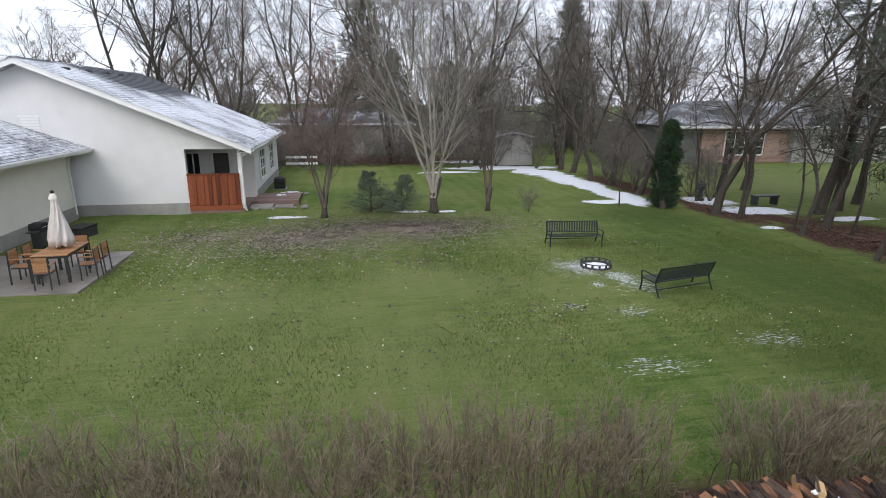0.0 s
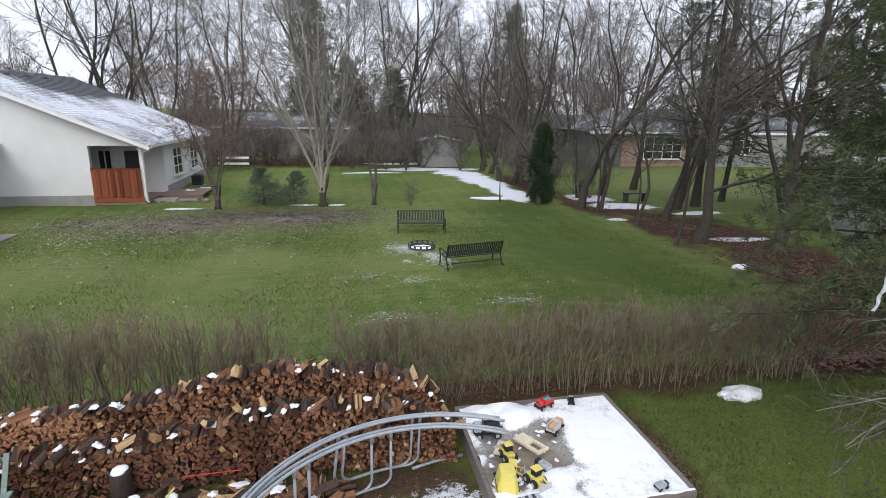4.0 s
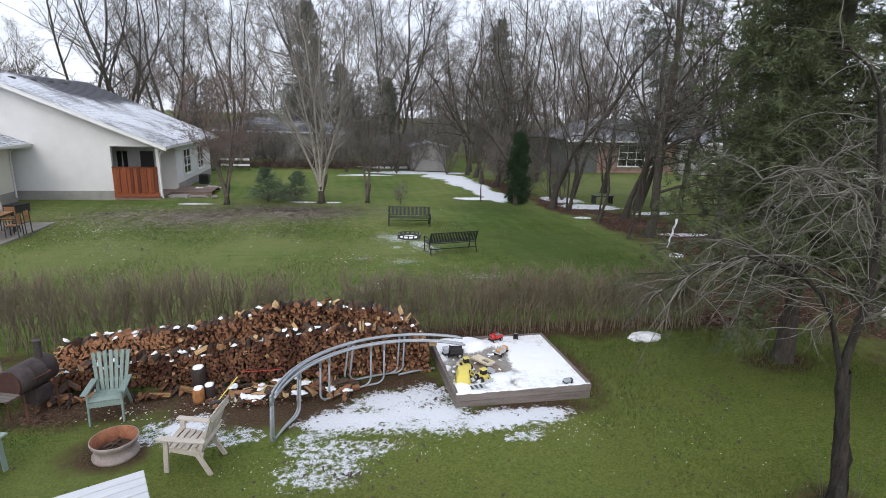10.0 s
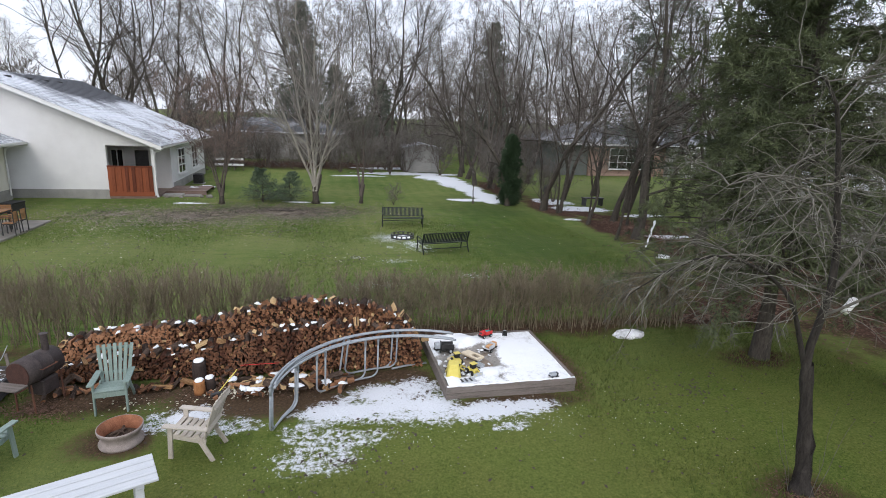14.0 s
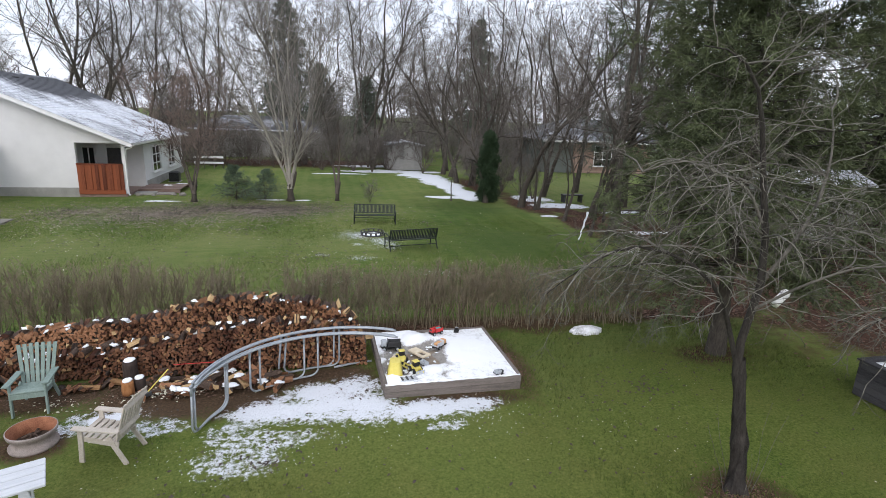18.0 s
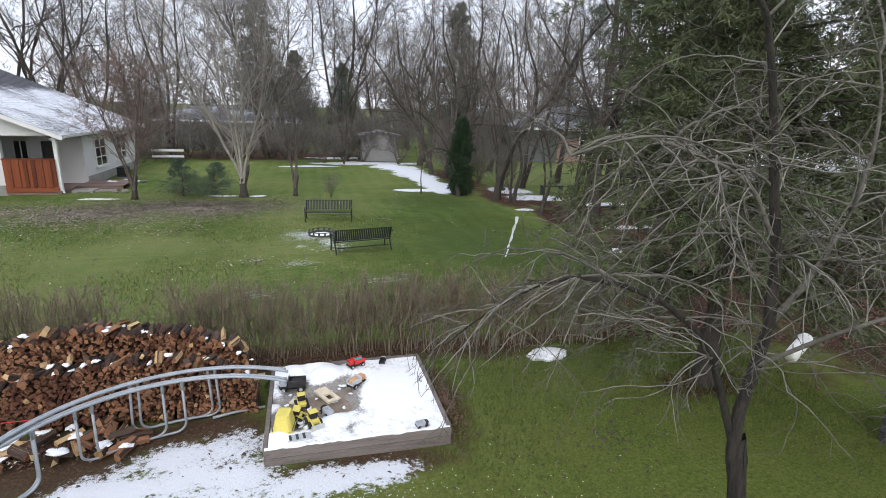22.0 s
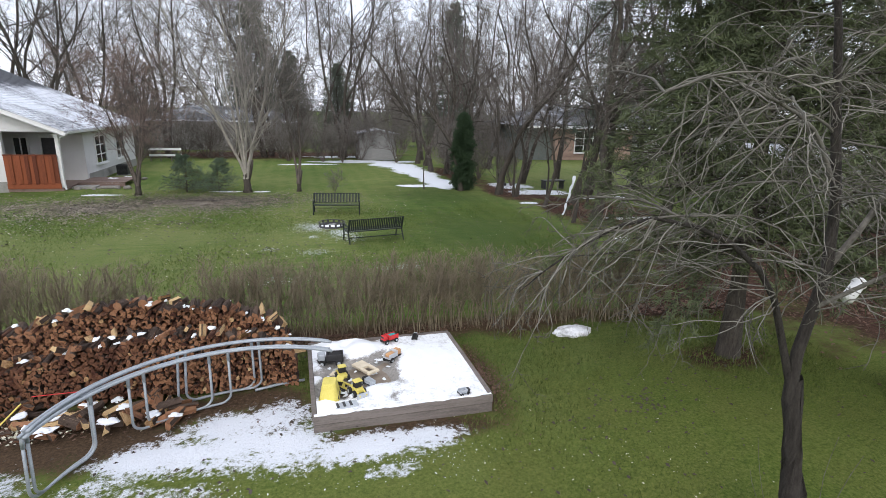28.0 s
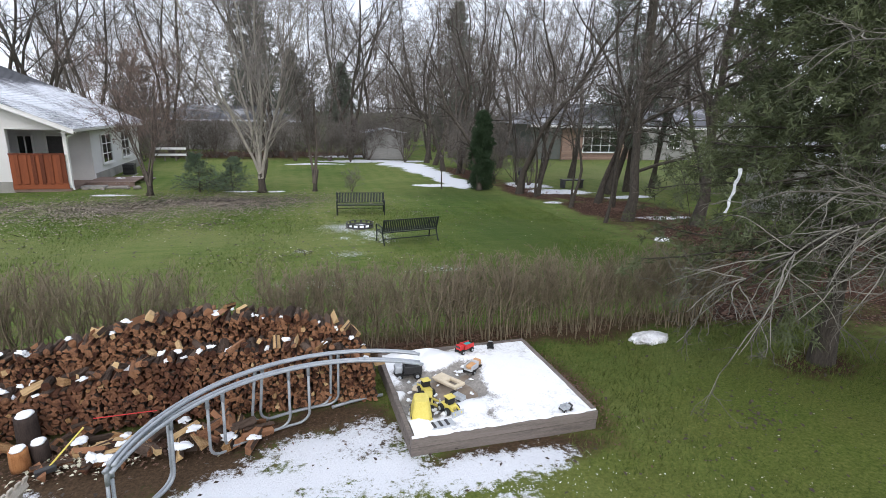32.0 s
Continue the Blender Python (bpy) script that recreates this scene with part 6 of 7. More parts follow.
# ---------------------------------------------------------------- stacked trampoline frame halves
def frame_half(cx, cy, r, a0, a1, top, legs, label, gap=0.07):
    """An arc of double tube on U-shaped legs; angles in degrees about the ring's middle."""
    t = thing("trampoline_frame", pose(cx, cy, 0), label, "trampoline frame", "trampoline frames")

    def arc(rr, z, b0, b1, n):
        return [(rr * math.cos(radians(b0 + (b1 - b0) * i / n)), rr * math.sin(radians(b0 + (b1 - b0) * i / n)), z) for i in range(n + 1)]

    part("top_tube", tube(arc(r, top, a0, a1, 40), 0.018, 10), GALV, t, "", True)
    part("top_tube", tube(arc(r - gap, top + 0.012, a0 + 1, a1 - 2, 40), 0.018, 10), GALV, t, "", True)
    for b0, b1, foot in legs:
        def at(a, rr, z):
            return (rr * math.cos(radians(a)), rr * math.sin(radians(a)), z)
        bend = 4.2 * (1 if b1 > b0 else -1)          # the rounded corners of the U
        path = [at(b0, r, top)]
        for k in range(7):
            q = k / 6 * math.pi / 2
            path.append(at(b0 + bend * (1 - math.cos(q)), foot, 0.15 - 0.13 * math.sin(q)))
        path += [at(b0 + bend + (b1 - b0 - 2 * bend) * k / 8, foot, 0.02) for k in range(1, 8)]
        for k in range(7):
            q = (1 - k / 6) * math.pi / 2
            path.append(at(b1 - bend * (1 - math.cos(q)), foot, 0.15 - 0.13 * math.sin(q)))
        path.append(at(b1, r, top))
        part("leg", tube(path, 0.016, 8), GALV, t, "", True)
        for bb in (b0, b1):
            lo = 0.14 / top
            part("leg_socket", tube([at(bb, r + (foot - r) * lo, top - 0.14), at(bb, r, top + 0.005)], 0.0205, 8), GALV, t, "", True)
    for a in (a0 - 18, 0.5 * (a0 + a1), a1 + 20):
        part("joint_sleeve", tube(arc(r, top, a + 1.2, a - 1.2, 3), 0.0215, 10), GALV, t, "", True)
    return t


frame_half(4.9, 0.27, 1.94, 167, 60, 0.75, ((166, 143, 1.97), (131, 104.5, 1.96), (126, 98, 1.96)), "galvanised steel trampoline frame half leaning by the sandbox")
frame_half(4.95, 0.42, 1.95, 170, 62, 0.78, ((169, 147, 1.97), (117, 91.5, 2.1), (114.5, 89, 2.09)), "galvanised steel trampoline frame half stacked behind another", 0.055)
tagged(part("loose_tube", tube([(4.9 + 0.65 * i / 6, 2.42 + 0.14 * math.sin(i / 6 * 1.5), 0.03) for i in range(7)], 0.02, 8), GALV, None, "", True), "loose curved galvanised tube beside the woodpile", "tube")


# ---------------------------------------------------------------- chopping area
def chop_block(x, y, r, h, mat, label):
    b = thing("chopping_block", pose(x, y, 0, 0, 0, x * 50), label, "log", "upright log rounds")
    n = 16
    part("round", lathe([(0, 0), (r, 0), (r * 1.03, h * 0.3), (r * 0.98, h * 0.8), (r * 0.97, h), (0, h)], n), mat, b, "", True)
    ob = mesh_part("snow_cap", SNOWCAP, b, "cap of snow")
    ob.matrix_basis = Matrix.LocRotScale((0, 0, h + 0.01), None, (r * 1.65, r * 1.6, 0.1))


chop_block(1.74, 2.5, 0.105, 0.36, LOG_WET, "dark upright log round with a snow cap")
chop_block(1.95, 2.2, 0.085, 0.2, LOG_WET, "short dark upright log round with a snow cap")
chop_block(1.82, 2.08, 0.085, 0.22, LOG_ORANGE, "orange barked upright log round with a snow cap")
cr_ = random.Random(6)
for k in range(46):
    x, y = cr_.uniform(1.9, 4.1), cr_.uniform(1.9, 2.5)
    pale = cr_.random() < 0.3
    ob = tagged(new("split_log", (FRESH if pale else BILLETS)[cr_.randrange(6)]), "pale fresh split log on bare soil" if pale else "dark split log lying on bare soil", "log", "scattered logs")
    sc = cr_.uniform(0.075, 0.135)
    ob.matrix_world = Matrix.LocRotScale((x, y, sc * 0.42 + (0.08 if k % 3 == 0 and x > 2.4 else 0)), Euler((cr_.uniform(-0.15, 0.15), cr_.uniform(0, 6.2), cr_.uniform(0, 6.2))), (sc, cr_.uniform(0.7, 1.0), sc))
    if k % 3 == 1:
        c = tagged(new("snow_lump", SNOWCAPS[k % 5]), "lump of snow on the scattered logs", "snow", "snow lumps")
        c.matrix_world = Matrix.LocRotScale((x, y, sc * 0.85), Euler((0, 0, x * 9)), (cr_.uniform(0.07, 0.17), cr_.uniform(0.08, 0.22), 0.08))
for x, y, a, k in ((1.22, 2.3, 80, 0), (1.55, 2.42, 60, 1), (2.45, 2.2, -55, 2), (2.62, 2.05, -70, 3), (3.3, 2.3, -40, 4)):
    ob = tagged(new("split_log", FRESH[k]), "long pale fresh split log on the grass", "log", "scattered logs")
    ob.matrix_world = Matrix.LocRotScale((x, y, 0.05), Euler((0, 0.4, radians(a))), (0.1, 0.9, 0.09))
for k in range(44):
    x, y = cr_.uniform(-0.7, 2.3), cr_.uniform(2.3, 2.66)
    ob = tagged(new("split_log", BILLETS[cr_.randrange(14)]), "dark split log fallen in front of the stack", "log", "fallen logs")
    sc = cr_.uniform(0.06, 0.1)
    ob.matrix_world = Matrix.LocRotScale((x, y, sc * 0.4 + max(0.0, y - 2.45) * 0.5), Euler((cr_.uniform(-0.2, 0.5), cr_.uniform(0, 6.2), cr_.uniform(-0.9, 0.9))), (sc, cr_.uniform(0.5, 0.9), sc))
mx = thing("splitting_maul", pose(2.1, 2.0, 0), "splitting maul with a yellow handle leaning on a log", "maul")
part("handle", tube([(0.0, -0.1, 0.06), (0.27, 0.18, 0.32)], 0.009), YELLOW, mx, "yellow handle")
part("head", box(-0.09, 0.09, -0.03, 0.03, -0.03, 0.035, 0.01, None, pose(0.0, -0.1, 0.06, 0, 0, 30)), DARK_STEEL, mx, "steel head")
bar = thing("pry_bar", pose(2.75, 2.35, 0), "red steel bar lying on the split logs", "bar")
part("shaft", tube([(-0.35, 0.02, 0.3), (0.25, 0.06, 0.28)], 0.006), MAT_RED, bar)


# ---------------------------------------------------------------- toys in the sandbox
def wheels(t, spots, r, w):
    for x, y in spots:
        hub = part("hub", lathe([(0.0, -w * 1.08), (r * 0.5, -w * 1.08), (r * 0.5, w * 1.08), (0.0, w * 1.08)], 10, pose(x, y, r, 90, 0, 0)), TOY_GREY, t, "grey hub")
        part("wheel", lathe([(0.0, -w), (r * 0.8, -w), (r, -w * 0.6), (r, w * 0.6), (r * 0.8, w), (0.0, w)], 14, pose(x, y, r, 90, 0, 0)), BLACK, t, "black wheel", True)


def toy_truck(m, body, cab, load, name, label, s=1.0):
    t = thing(name, m @ Matrix.Scale(s, 4), label, "toy", "toys in the sandbox")
    part("chassis", box(-0.2, 0.2, -0.07, 0.07, 0.05, 0.085, 0.008), BLACK, t)
    part("cab", box(0.08, 0.19, -0.075, 0.075, 0.087, 0.2, 0.018), cab, t)
    part("windscreen", box(0.185, 0.194, -0.055, 0.055, 0.14, 0.185, 0.003), GLASS, t)
    bed = bmesh.new()
    box(-0.2, 0.06, -0.09, 0.09, 0.09, 0.105, 0.003, bed)
    for s2 in (-1, 1):
        box(-0.2, 0.06, 0.078 * s2 - 0.009, 0.078 * s2 + 0.009, 0.1, 0.19, 0.003, bed)
    box(0.045, 0.062, -0.085, 0.085, 0.1, 0.21, 0.003, bed)
    part("bed", bed, body, t)
    if load:
        part("load", box(-0.17, 0.03, -0.065, 0.065, 0.106, 0.18, 0.02), load, t)
    wheels(t, [(x, y) for x in (-0.13, 0.13) for y in (-0.095, 0.095)], 0.055, 0.022)
    return t


TZ = 0.1
dump = thing("toy_dump_truck", pose(5.84, 1.72, TZ + 0.03, 0, 0, 80), "yellow toy dump truck with a large tipped hopper", "toy", "toys in the sandbox")
hop = bmesh.new()
for z0, z1, g0, g1 in ((0.08, 0.1, 1.06, 1.06), (0.1, 0.3, 1.0, 0.68)):
    lo_ = [hop.verts.new((sx * 0.15 * g0, sy * 0.12 * g0, z0)) for sx, sy in ((-1, -0.7), (-0.75, -1), (0.75, -1), (1, -0.7), (1, 0.7), (0.75, 1), (-0.75, 1), (-1, 0.7))]
    hi_ = [hop.verts.new((sx * 0.15 * g1, sy * 0.12 * g1, z1)) for sx, sy in ((-1, -0.7), (-0.75, -1), (0.75, -1), (1, -0.7), (1, 0.7), (0.75, 1), (-0.75, 1), (-1, 0.7))]
    for q in range(8):
        hop.faces.new((lo_[q], lo_[(q + 1) % 8], hi_[(q + 1) % 8], hi_[q]))
    hop.faces.new(lo_[::-1])
    hop.faces.new(hi_)
bmesh.ops.bevel(hop, geom=[e for e in hop.edges if e.calc_length() > 0.02], offset=0.012, segments=2, affect="EDGES", profile=0.6)
part("hopper", hop, YELLOW, dump, "yellow tub hopper turned over")
for q in (-1, 1):
    part("rib", box(-0.13, 0.13, 0.118 * q - 0.004, 0.118 * q + 0.004, 0.11, 0.125, 0.002), DARK_STEEL, dump)
part("chassis", box(-0.12, 0.24, -0.07, 0.07, 0.03, 0.078, 0.01), BLACK, dump)
wheels(dump, [(x, y) for x in (-0.08, 0.19) for y in (-0.1, 0.1)], 0.05, 0.022)


def loader(m, label):
    t = thing("toy_loader", m, label, "toy", "toys in the sandbox")
    part("body", box(-0.14, 0.08, -0.07, 0.07, 0.06, 0.14, 0.02), YELLOW, t)
    part("cab", box(-0.06, 0.04, -0.06, 0.06, 0.14, 0.24, 0.012), BLACK, t, "black cab")
    part("roof", box(-0.07, 0.05, -0.068, 0.068, 0.242, 0.256, 0.004), YELLOW, t)
    for s in (-1, 1):
        part("arm", beam((0.0, 0.055 * s, 0.15), (0.2, 0.055 * s, 0.08), 0.02, 0.03), YELLOW, t)
    part("bucket", prism([(0.18, 0.02), (0.29, 0.02), (0.285, 0.035), (0.2, 0.04), (0.19, 0.12), (0.175, 0.12)], -0.1, 0.1), TOY_GREY, t, "grey bucket")
    wheels(t, [(x, y) for x in (-0.1, 0.05) for y in (-0.085, 0.085)], 0.06, 0.025)


loader(pose(6.19, 1.74, TZ + 0.07, 0, 0, -70) @ Matrix.Scale(0.82, 4), "yellow toy loader with a grey bucket")
loader(pose(6.04, 2.3, TZ + 0.02, 0, 0, 100) @ Matrix.Scale(0.8, 4), "yellow toy digger half buried in sand")
loader(pose(5.98, 2.0, TZ + 0.02, 12, 8, -15) @ Matrix.Scale(0.8, 4), "yellow toy loader lying on its side")
toy_truck(pose(5.92, 2.78, TZ + 0.02, 0, 0, 176), DARK_STEEL, TOY_GREY, BLACK, "toy_truck", "black and grey toy truck in the snow", 0.92)
toy_truck(pose(6.85, 3.16, TZ + 0.1, 0, 0, 205), RED, RED, TEAL, "toy_truck", "red toy truck with a teal load", 0.68)
toy_truck(pose(6.82, 2.7, TZ + 0.03, 0, 0, 40), TABLE_WHITE, TOY_ORANGE, TOY_ORANGE, "toy_truck", "orange and white toy mixer truck", 0.72)
toy_truck(pose(6.36, 1.98, TZ + 0.06, 0, 0, 120), TOY_GREY, BLACK, None, "toy_truck", "small black and white toy car", 0.5)
toy_truck(pose(7.27, 3.2, TZ + 0.1, 0, 0, 70), BLACK, TOY_GREY, None, "toy_car", "small black and white toy car on snow", 0.4)
toy_truck(pose(7.5, 1.4, TZ + 0.1, 10, 8, 20), TOY_GREY, DARK_STEEL, None, "toy_car", "small grey toy car half covered in snow", 0.42)
wf = thing("toy_wood_frame", pose(6.38, 2.42, TZ + 0.07, 4, -6, -66) @ Matrix.Scale(0.82, 4), "pale wooden toy frame with a square opening", "toy", "toys in the sandbox")
part("plank", box(-0.28, 0.0, -0.11, 0.11, 0.0, 0.05, 0.008), TOY_WOOD, wf)
part("arm", box(0.002, 0.22, 0.05, 0.11, 0.0, 0.05, 0.008), TOY_WOOD, wf)
part("arm", box(0.002, 0.22, -0.11, -0.05, 0.0, 0.05, 0.008), TOY_WOOD, wf)
part("end_bar", box(0.222, 0.28, -0.11, 0.11, 0.0, 0.05, 0.008), TOY_WOOD, wf)
tc_ = random.Random(21)
for k in range(44):
    c = tagged(new("snow_clod", SNOWCAPS[k % 5]), "small clod of snow in the dug sand", "snow", "snow clods")
    c.matrix_world = Matrix.LocRotScale((tc_.uniform(5.72, 6.75), tc_.uniform(1.75, 2.95), 0.15), Euler((0, 0, tc_.uniform(0, 6))), (tc_.uniform(0.02, 0.1), tc_.uniform(0.02, 0.08), tc_.uniform(0.02, 0.06)))
gp = thing("toy_ramp", pose(6.0, 1.47, 0.19, 0, 0, 8), "grey plastic toy ramp lying on snow", "toy", "toys in the sandbox")
part("plate", box(-0.16, 0.16, -0.07, 0.07, 0.0, 0.03, 0.006), TOY_GREY, gp)
for k in range(3):
    part("rib", box(-0.1 + k * 0.08, -0.07 + k * 0.08, -0.05, 0.05, 0.031, 0.042), DARK_STEEL, gp)
wl2 = thing("toy_plank", pose(5.98, 2.45, TZ + 0.05, 0, 5, 60), "pale wooden toy plank in the sand", "toy", "toys in the sandbox")
part("board", box(-0.15, 0.15, -0.035, 0.035, 0, 0.03, 0.004), TOY_WOOD, wl2)


# ---------------------------------------------------------------- snow mound, planter, hanging things
def mound(x, y, sx, sy, h, label):
    bm = bmesh.new()
    bmesh.ops.create_icosphere(bm, subdivisions=4, radius=1)
    for v in bm.verts:
        k = 1 + 0.25 * noise.noise(v.co * 2.2) + 0.08 * noise.noise(v.co * 7)
        v.co = Vector((v.co.x * sx * k, v.co.y * sy * k, max(v.co.z, -0.2) * h * k))
    ob = part("snow_mound", bm, MOUND_SNOW, None, "", True)
    ob.matrix_world = pose(x, y, 0)
    tagged(ob, label, "snow")


mound(10.15, 3.3, 0.34, 0.2, 0.1, "melting mound of old snow at the hedge")
mound(15.24, 9.35, 0.26, 0.16, 0.1, "small melting snow heap on leaf litter")


def planter():
    p = thing("planter_box", pose(14.22, -0.36, 0) @ Matrix.Diagonal((1, 0.58, 1, 1)), "dark weathered board planter box topped with snow", "planter")
    for k in range(5):
        z = 0.005 + k * 0.122
        part("side_board", box(-0.82, -0.78, -0.86, 0.86, z, z + 0.116, 0.004), PLANTER_WOOD, p)
        part("side_board", box(0.78, 0.82, -0.86, 0.86, z, z + 0.116, 0.004), PLANTER_WOOD, p)
        part("end_board", box(-0.778, 0.778, 0.82, 0.86, z, z + 0.116, 0.004), PLANTER_WOOD, p)
        part("end_board", box(-0.778, 0.778, -0.86, -0.82, z, z + 0.116, 0.004), PLANTER_WOOD, p)
    for nm, b in (("cap_board", (-0.86, -0.72, -0.9, 0.9)), ("cap_board", (0.72, 0.86, -0.9, 0.9)), ("cap_board", (-0.718, 0.718, 0.76, 0.9)), ("cap_board", (-0.718, 0.718, -0.9, -0.76))):
        part(nm, box(*b, 0.617, 0.645, 0.004), PLANTER_WOOD, p)
    part("soil", box(-0.778, 0.778, -0.818, 0.818, 0.3, 0.53), ASH, p, "dark soil")
    bm = bmesh.new()
    bmesh.ops.create_grid(bm, x_segments=40, y_segments=40, size=0.5)
    for v in bm.verts:
        v.co = Vector((v.co.x * 1.5, v.co.y * 1.6, 0.555 + 0.03 * noise.noise(Vector((v.co.x * 14, v.co.y * 14, 1)))))
    part("snow", bm, MOUND_SNOW, p, "broken crust of dirty snow", True)


planter()


def feeder():
    f = thing("bird_feeder", pose(9.66, -1.5, 2.44, 0, 68, 20) @ Matrix.Scale(0.85, 4), "white tube bird feeder hanging in the apple tree", "bird feeder")
    part("tube_body", lathe([(0.0, -0.13), (0.055, -0.13), (0.055, 0.13), (0.0, 0.13)], 16), WHITE_PAINT, f, "", True)
    part("cap", lathe([(0.0, 0.131), (0.065, 0.131), (0.05, 0.17), (0.0, 0.18)], 16), ALUMINIUM, f, "", True)
    part("perch", tube([(-0.1, 0, -0.08), (0.1, 0, -0.08)], 0.006, 6), GALV, f)
    part("hanger", tube([(0, 0, 0.17), (0.12, 0.0, 0.35)], 0.003, 5), GALV, f)


feeder()
rb = bmesh.new()
prev = None
for k in range(15):
    u = k / 14
    w = 0.009 * (1 - 0.7 * u) + 0.004 * math.sin(k * 1.9)
    c = Vector((8.0 - 0.09 * u, -0.05 + 0.008 * math.cos(k * 1.3), 3.17 - 0.36 * u))
    pr = [rb.verts.new(c + Vector((-w, 0.006, 0))), rb.verts.new(c + Vector((w, -0.006, 0))), rb.verts.new(c + Vector((w, 0.002, 0))), rb.verts.new(c + Vector((-w, 0.014, 0)))]
    if prev:
        for i in range(4):
            rb.faces.new((prev[i], prev[(i + 1) % 4], pr[(i + 1) % 4], pr[i]))
    prev = pr
tagged(part("bird_streamer", rb, TABLE_WHITE, None), "white twisted streamer hanging from an apple branch", "streamer")


# ---------------------------------------------------------------- far lawn: benches and fire ring
def park_bench(m, label):
    b = thing("park_bench", m @ Matrix.Diagonal((1.05, 0.95, 0.79, 1)), label, "bench", "park benches")
    L = 0.78
    for s in (-1, 1):
        part("front_leg", tube(smooth_path([(s * L, -0.3, 0.0), (s * L, -0.26, 0.22), (s * L, -0.27, 0.44), (s * L, -0.3, 0.58), (s * L, -0.22, 0.64), (s * L, 0.0, 0.62), (s * L, 0.2, 0.6)], 4), 0.02, 8), BLACK_METAL, b, "", True)
        part("rear_leg", tube(smooth_path([(s * L, 0.36, 0.0), (s * L, 0.26, 0.22), (s * L, 0.2, 0.42), (s * L, 0.27, 0.66), (s * L, 0.34, 0.9)], 4), 0.02, 8), BLACK_METAL, b, "", True)
        part("side_rail", tube([(s * L, -0.26, 0.42), (s * L, 0.2, 0.4)], 0.018, 8), BLACK_METAL, b)
    for nm, a in (("top_rail", (0.33, 0.88)), ("lower_rail", (0.22, 0.48)), ("seat_front_rail", (-0.27, 0.435)), ("seat_rear_rail", (0.17, 0.405)), ("stretcher", (0.24, 0.2))):
        part(nm, tube([(-L, a[0], a[1]), (L, a[0], a[1])], 0.017, 8), BLACK_METAL, b)
    n = 30
    for k in range(n):
        x = -L + 0.03 + (2 * L - 0.06) * k / (n - 1)
        part("back_slat", beam((x, 0.222, 0.48), (x, 0.33, 0.88), 0.033, 0.006, 0, up=(0, 1, 0)), BLACK_METAL, b)
        part("seat_slat", beam((x, -0.27, 0.445), (x, 0.17, 0.415), 0.033, 0.006, 0), BLACK_METAL, b)
    return b


park_bench(pose(7.0, 14.98, 0, 0, 0, -6), "dark green-black metal slatted park bench on the lawn")
park_bench(pose(7.72, 10.72, 0, 0, 0, 191), "dark green-black metal slatted park bench by the fire ring")


def fire_ring():
    f = thing("fire_ring", pose(6.66, 12.75, 0) @ Matrix.Diagonal((1, 1, 0.5, 1)), "dark steel fire ring with cut-out rim and snow inside", "fire pit")
    r, n = 0.42, 14
    part("lower_band", lathe([(r, 0), (r, 0.13), (r - 0.012, 0.13), (r - 0.012, 0)], 36), DARK_STEEL, f, "", True)
    part("upper_band", lathe([(r + 0.01, 0.27), (r + 0.01, 0.31), (r - 0.012, 0.31), (r - 0.012, 0.27), (r + 0.01, 0.27)], 36), DARK_STEEL, f, "", True)
    for k in range(n):
        a = 2 * math.pi * k / n
        part("upright", box(r - 0.012, r, -0.03, 0.03, 0.128, 0.272, 0.0, None, pose(0, 0, 0, 0, 0, math.degrees(a))), DARK_STEEL, f)
    ob = mesh_part("snow", SNOWCAP, f, "snow heaped inside")
    ob.matrix_basis = Matrix.LocRotScale((0, 0, 0.03), None, (0.66, 0.66, 0.2))


fire_ring()


# ---------------------------------------------------------------- patio set
def dining_chair():
    c = thing("patio_chair", pose(0, 0, 0), "teak-slatted patio dining chair with a dark metal frame", "chair", "chairs round the patio table")
    for s in (-1, 1):
        part("front_leg", box(0.24 * s - 0.018, 0.24 * s + 0.018, -0.25, -0.214, 0, 0.64, 0.003), DARK_STEEL, c)
        part("rear_leg", beam((0.24 * s, 0.28, 0), (0.24 * s, 0.24, 0.86), 0.036, 0.036), DARK_STEEL, c)
        part("arm", box(0.24 * s - 0.03, 0.24 * s + 0.03, -0.26, 0.22, 0.641, 0.665, 0.004), TEAK, c)
    for k in range(5):
        y = -0.21 + k * 0.09
        part("seat_slat", box(-0.22, 0.22, y - 0.04, y + 0.04, 0.43, 0.45, 0.003), TEAK, c)
    for k in range(5):
        z = 0.52 + k * 0.075
        part("back_slat", box(-0.22, 0.22, 0.225, 0.243, z - 0.034, z + 0.034, 0.003), TEAK, c)
    part("seat_frame", box(-0.225, 0.225, -0.24, 0.235, 0.4, 0.428, 0.003), DARK_STEEL, c)
    return c


PT = pose(-6.98, 14.0, 0.03, 0, 0, 2) @ Matrix.Diagonal((0.84, 0.84, 0.95, 1))
tb = thing("patio_table", PT, "teak-slatted patio table with dark metal legs", "table")
for k in range(9):
    y = -0.68 + k * 0.17
    part("slat", box(-0.46, 0.46, y - 0.08, y + 0.08, 0.72, 0.745, 0.004), TEAK, tb)
part("table_frame", box(-0.45, 0.45, -0.74, 0.74, 0.66, 0.715, 0.004), DARK_STEEL, tb)
for x in (-0.4, 0.4):
    for y in (-0.68, 0.68):
        part("leg", box(x - 0.035, x + 0.035, y - 0.035, y + 0.035, 0, 0.66, 0.004), DARK_STEEL, tb)
first = dining_chair()
first.matrix_world = PT @ pose(-0.82, -0.38, 0, 0, 0, 90)
for x, y, a in ((-0.84, 0.32, 86), (0.84, -0.36, -88), (0.82, 0.34, -94), (0.0, -1.08, 180), (0.03, 1.1, 2)):
    copy_thing(first, PT @ pose(x, y, 0, 0, 0, a))


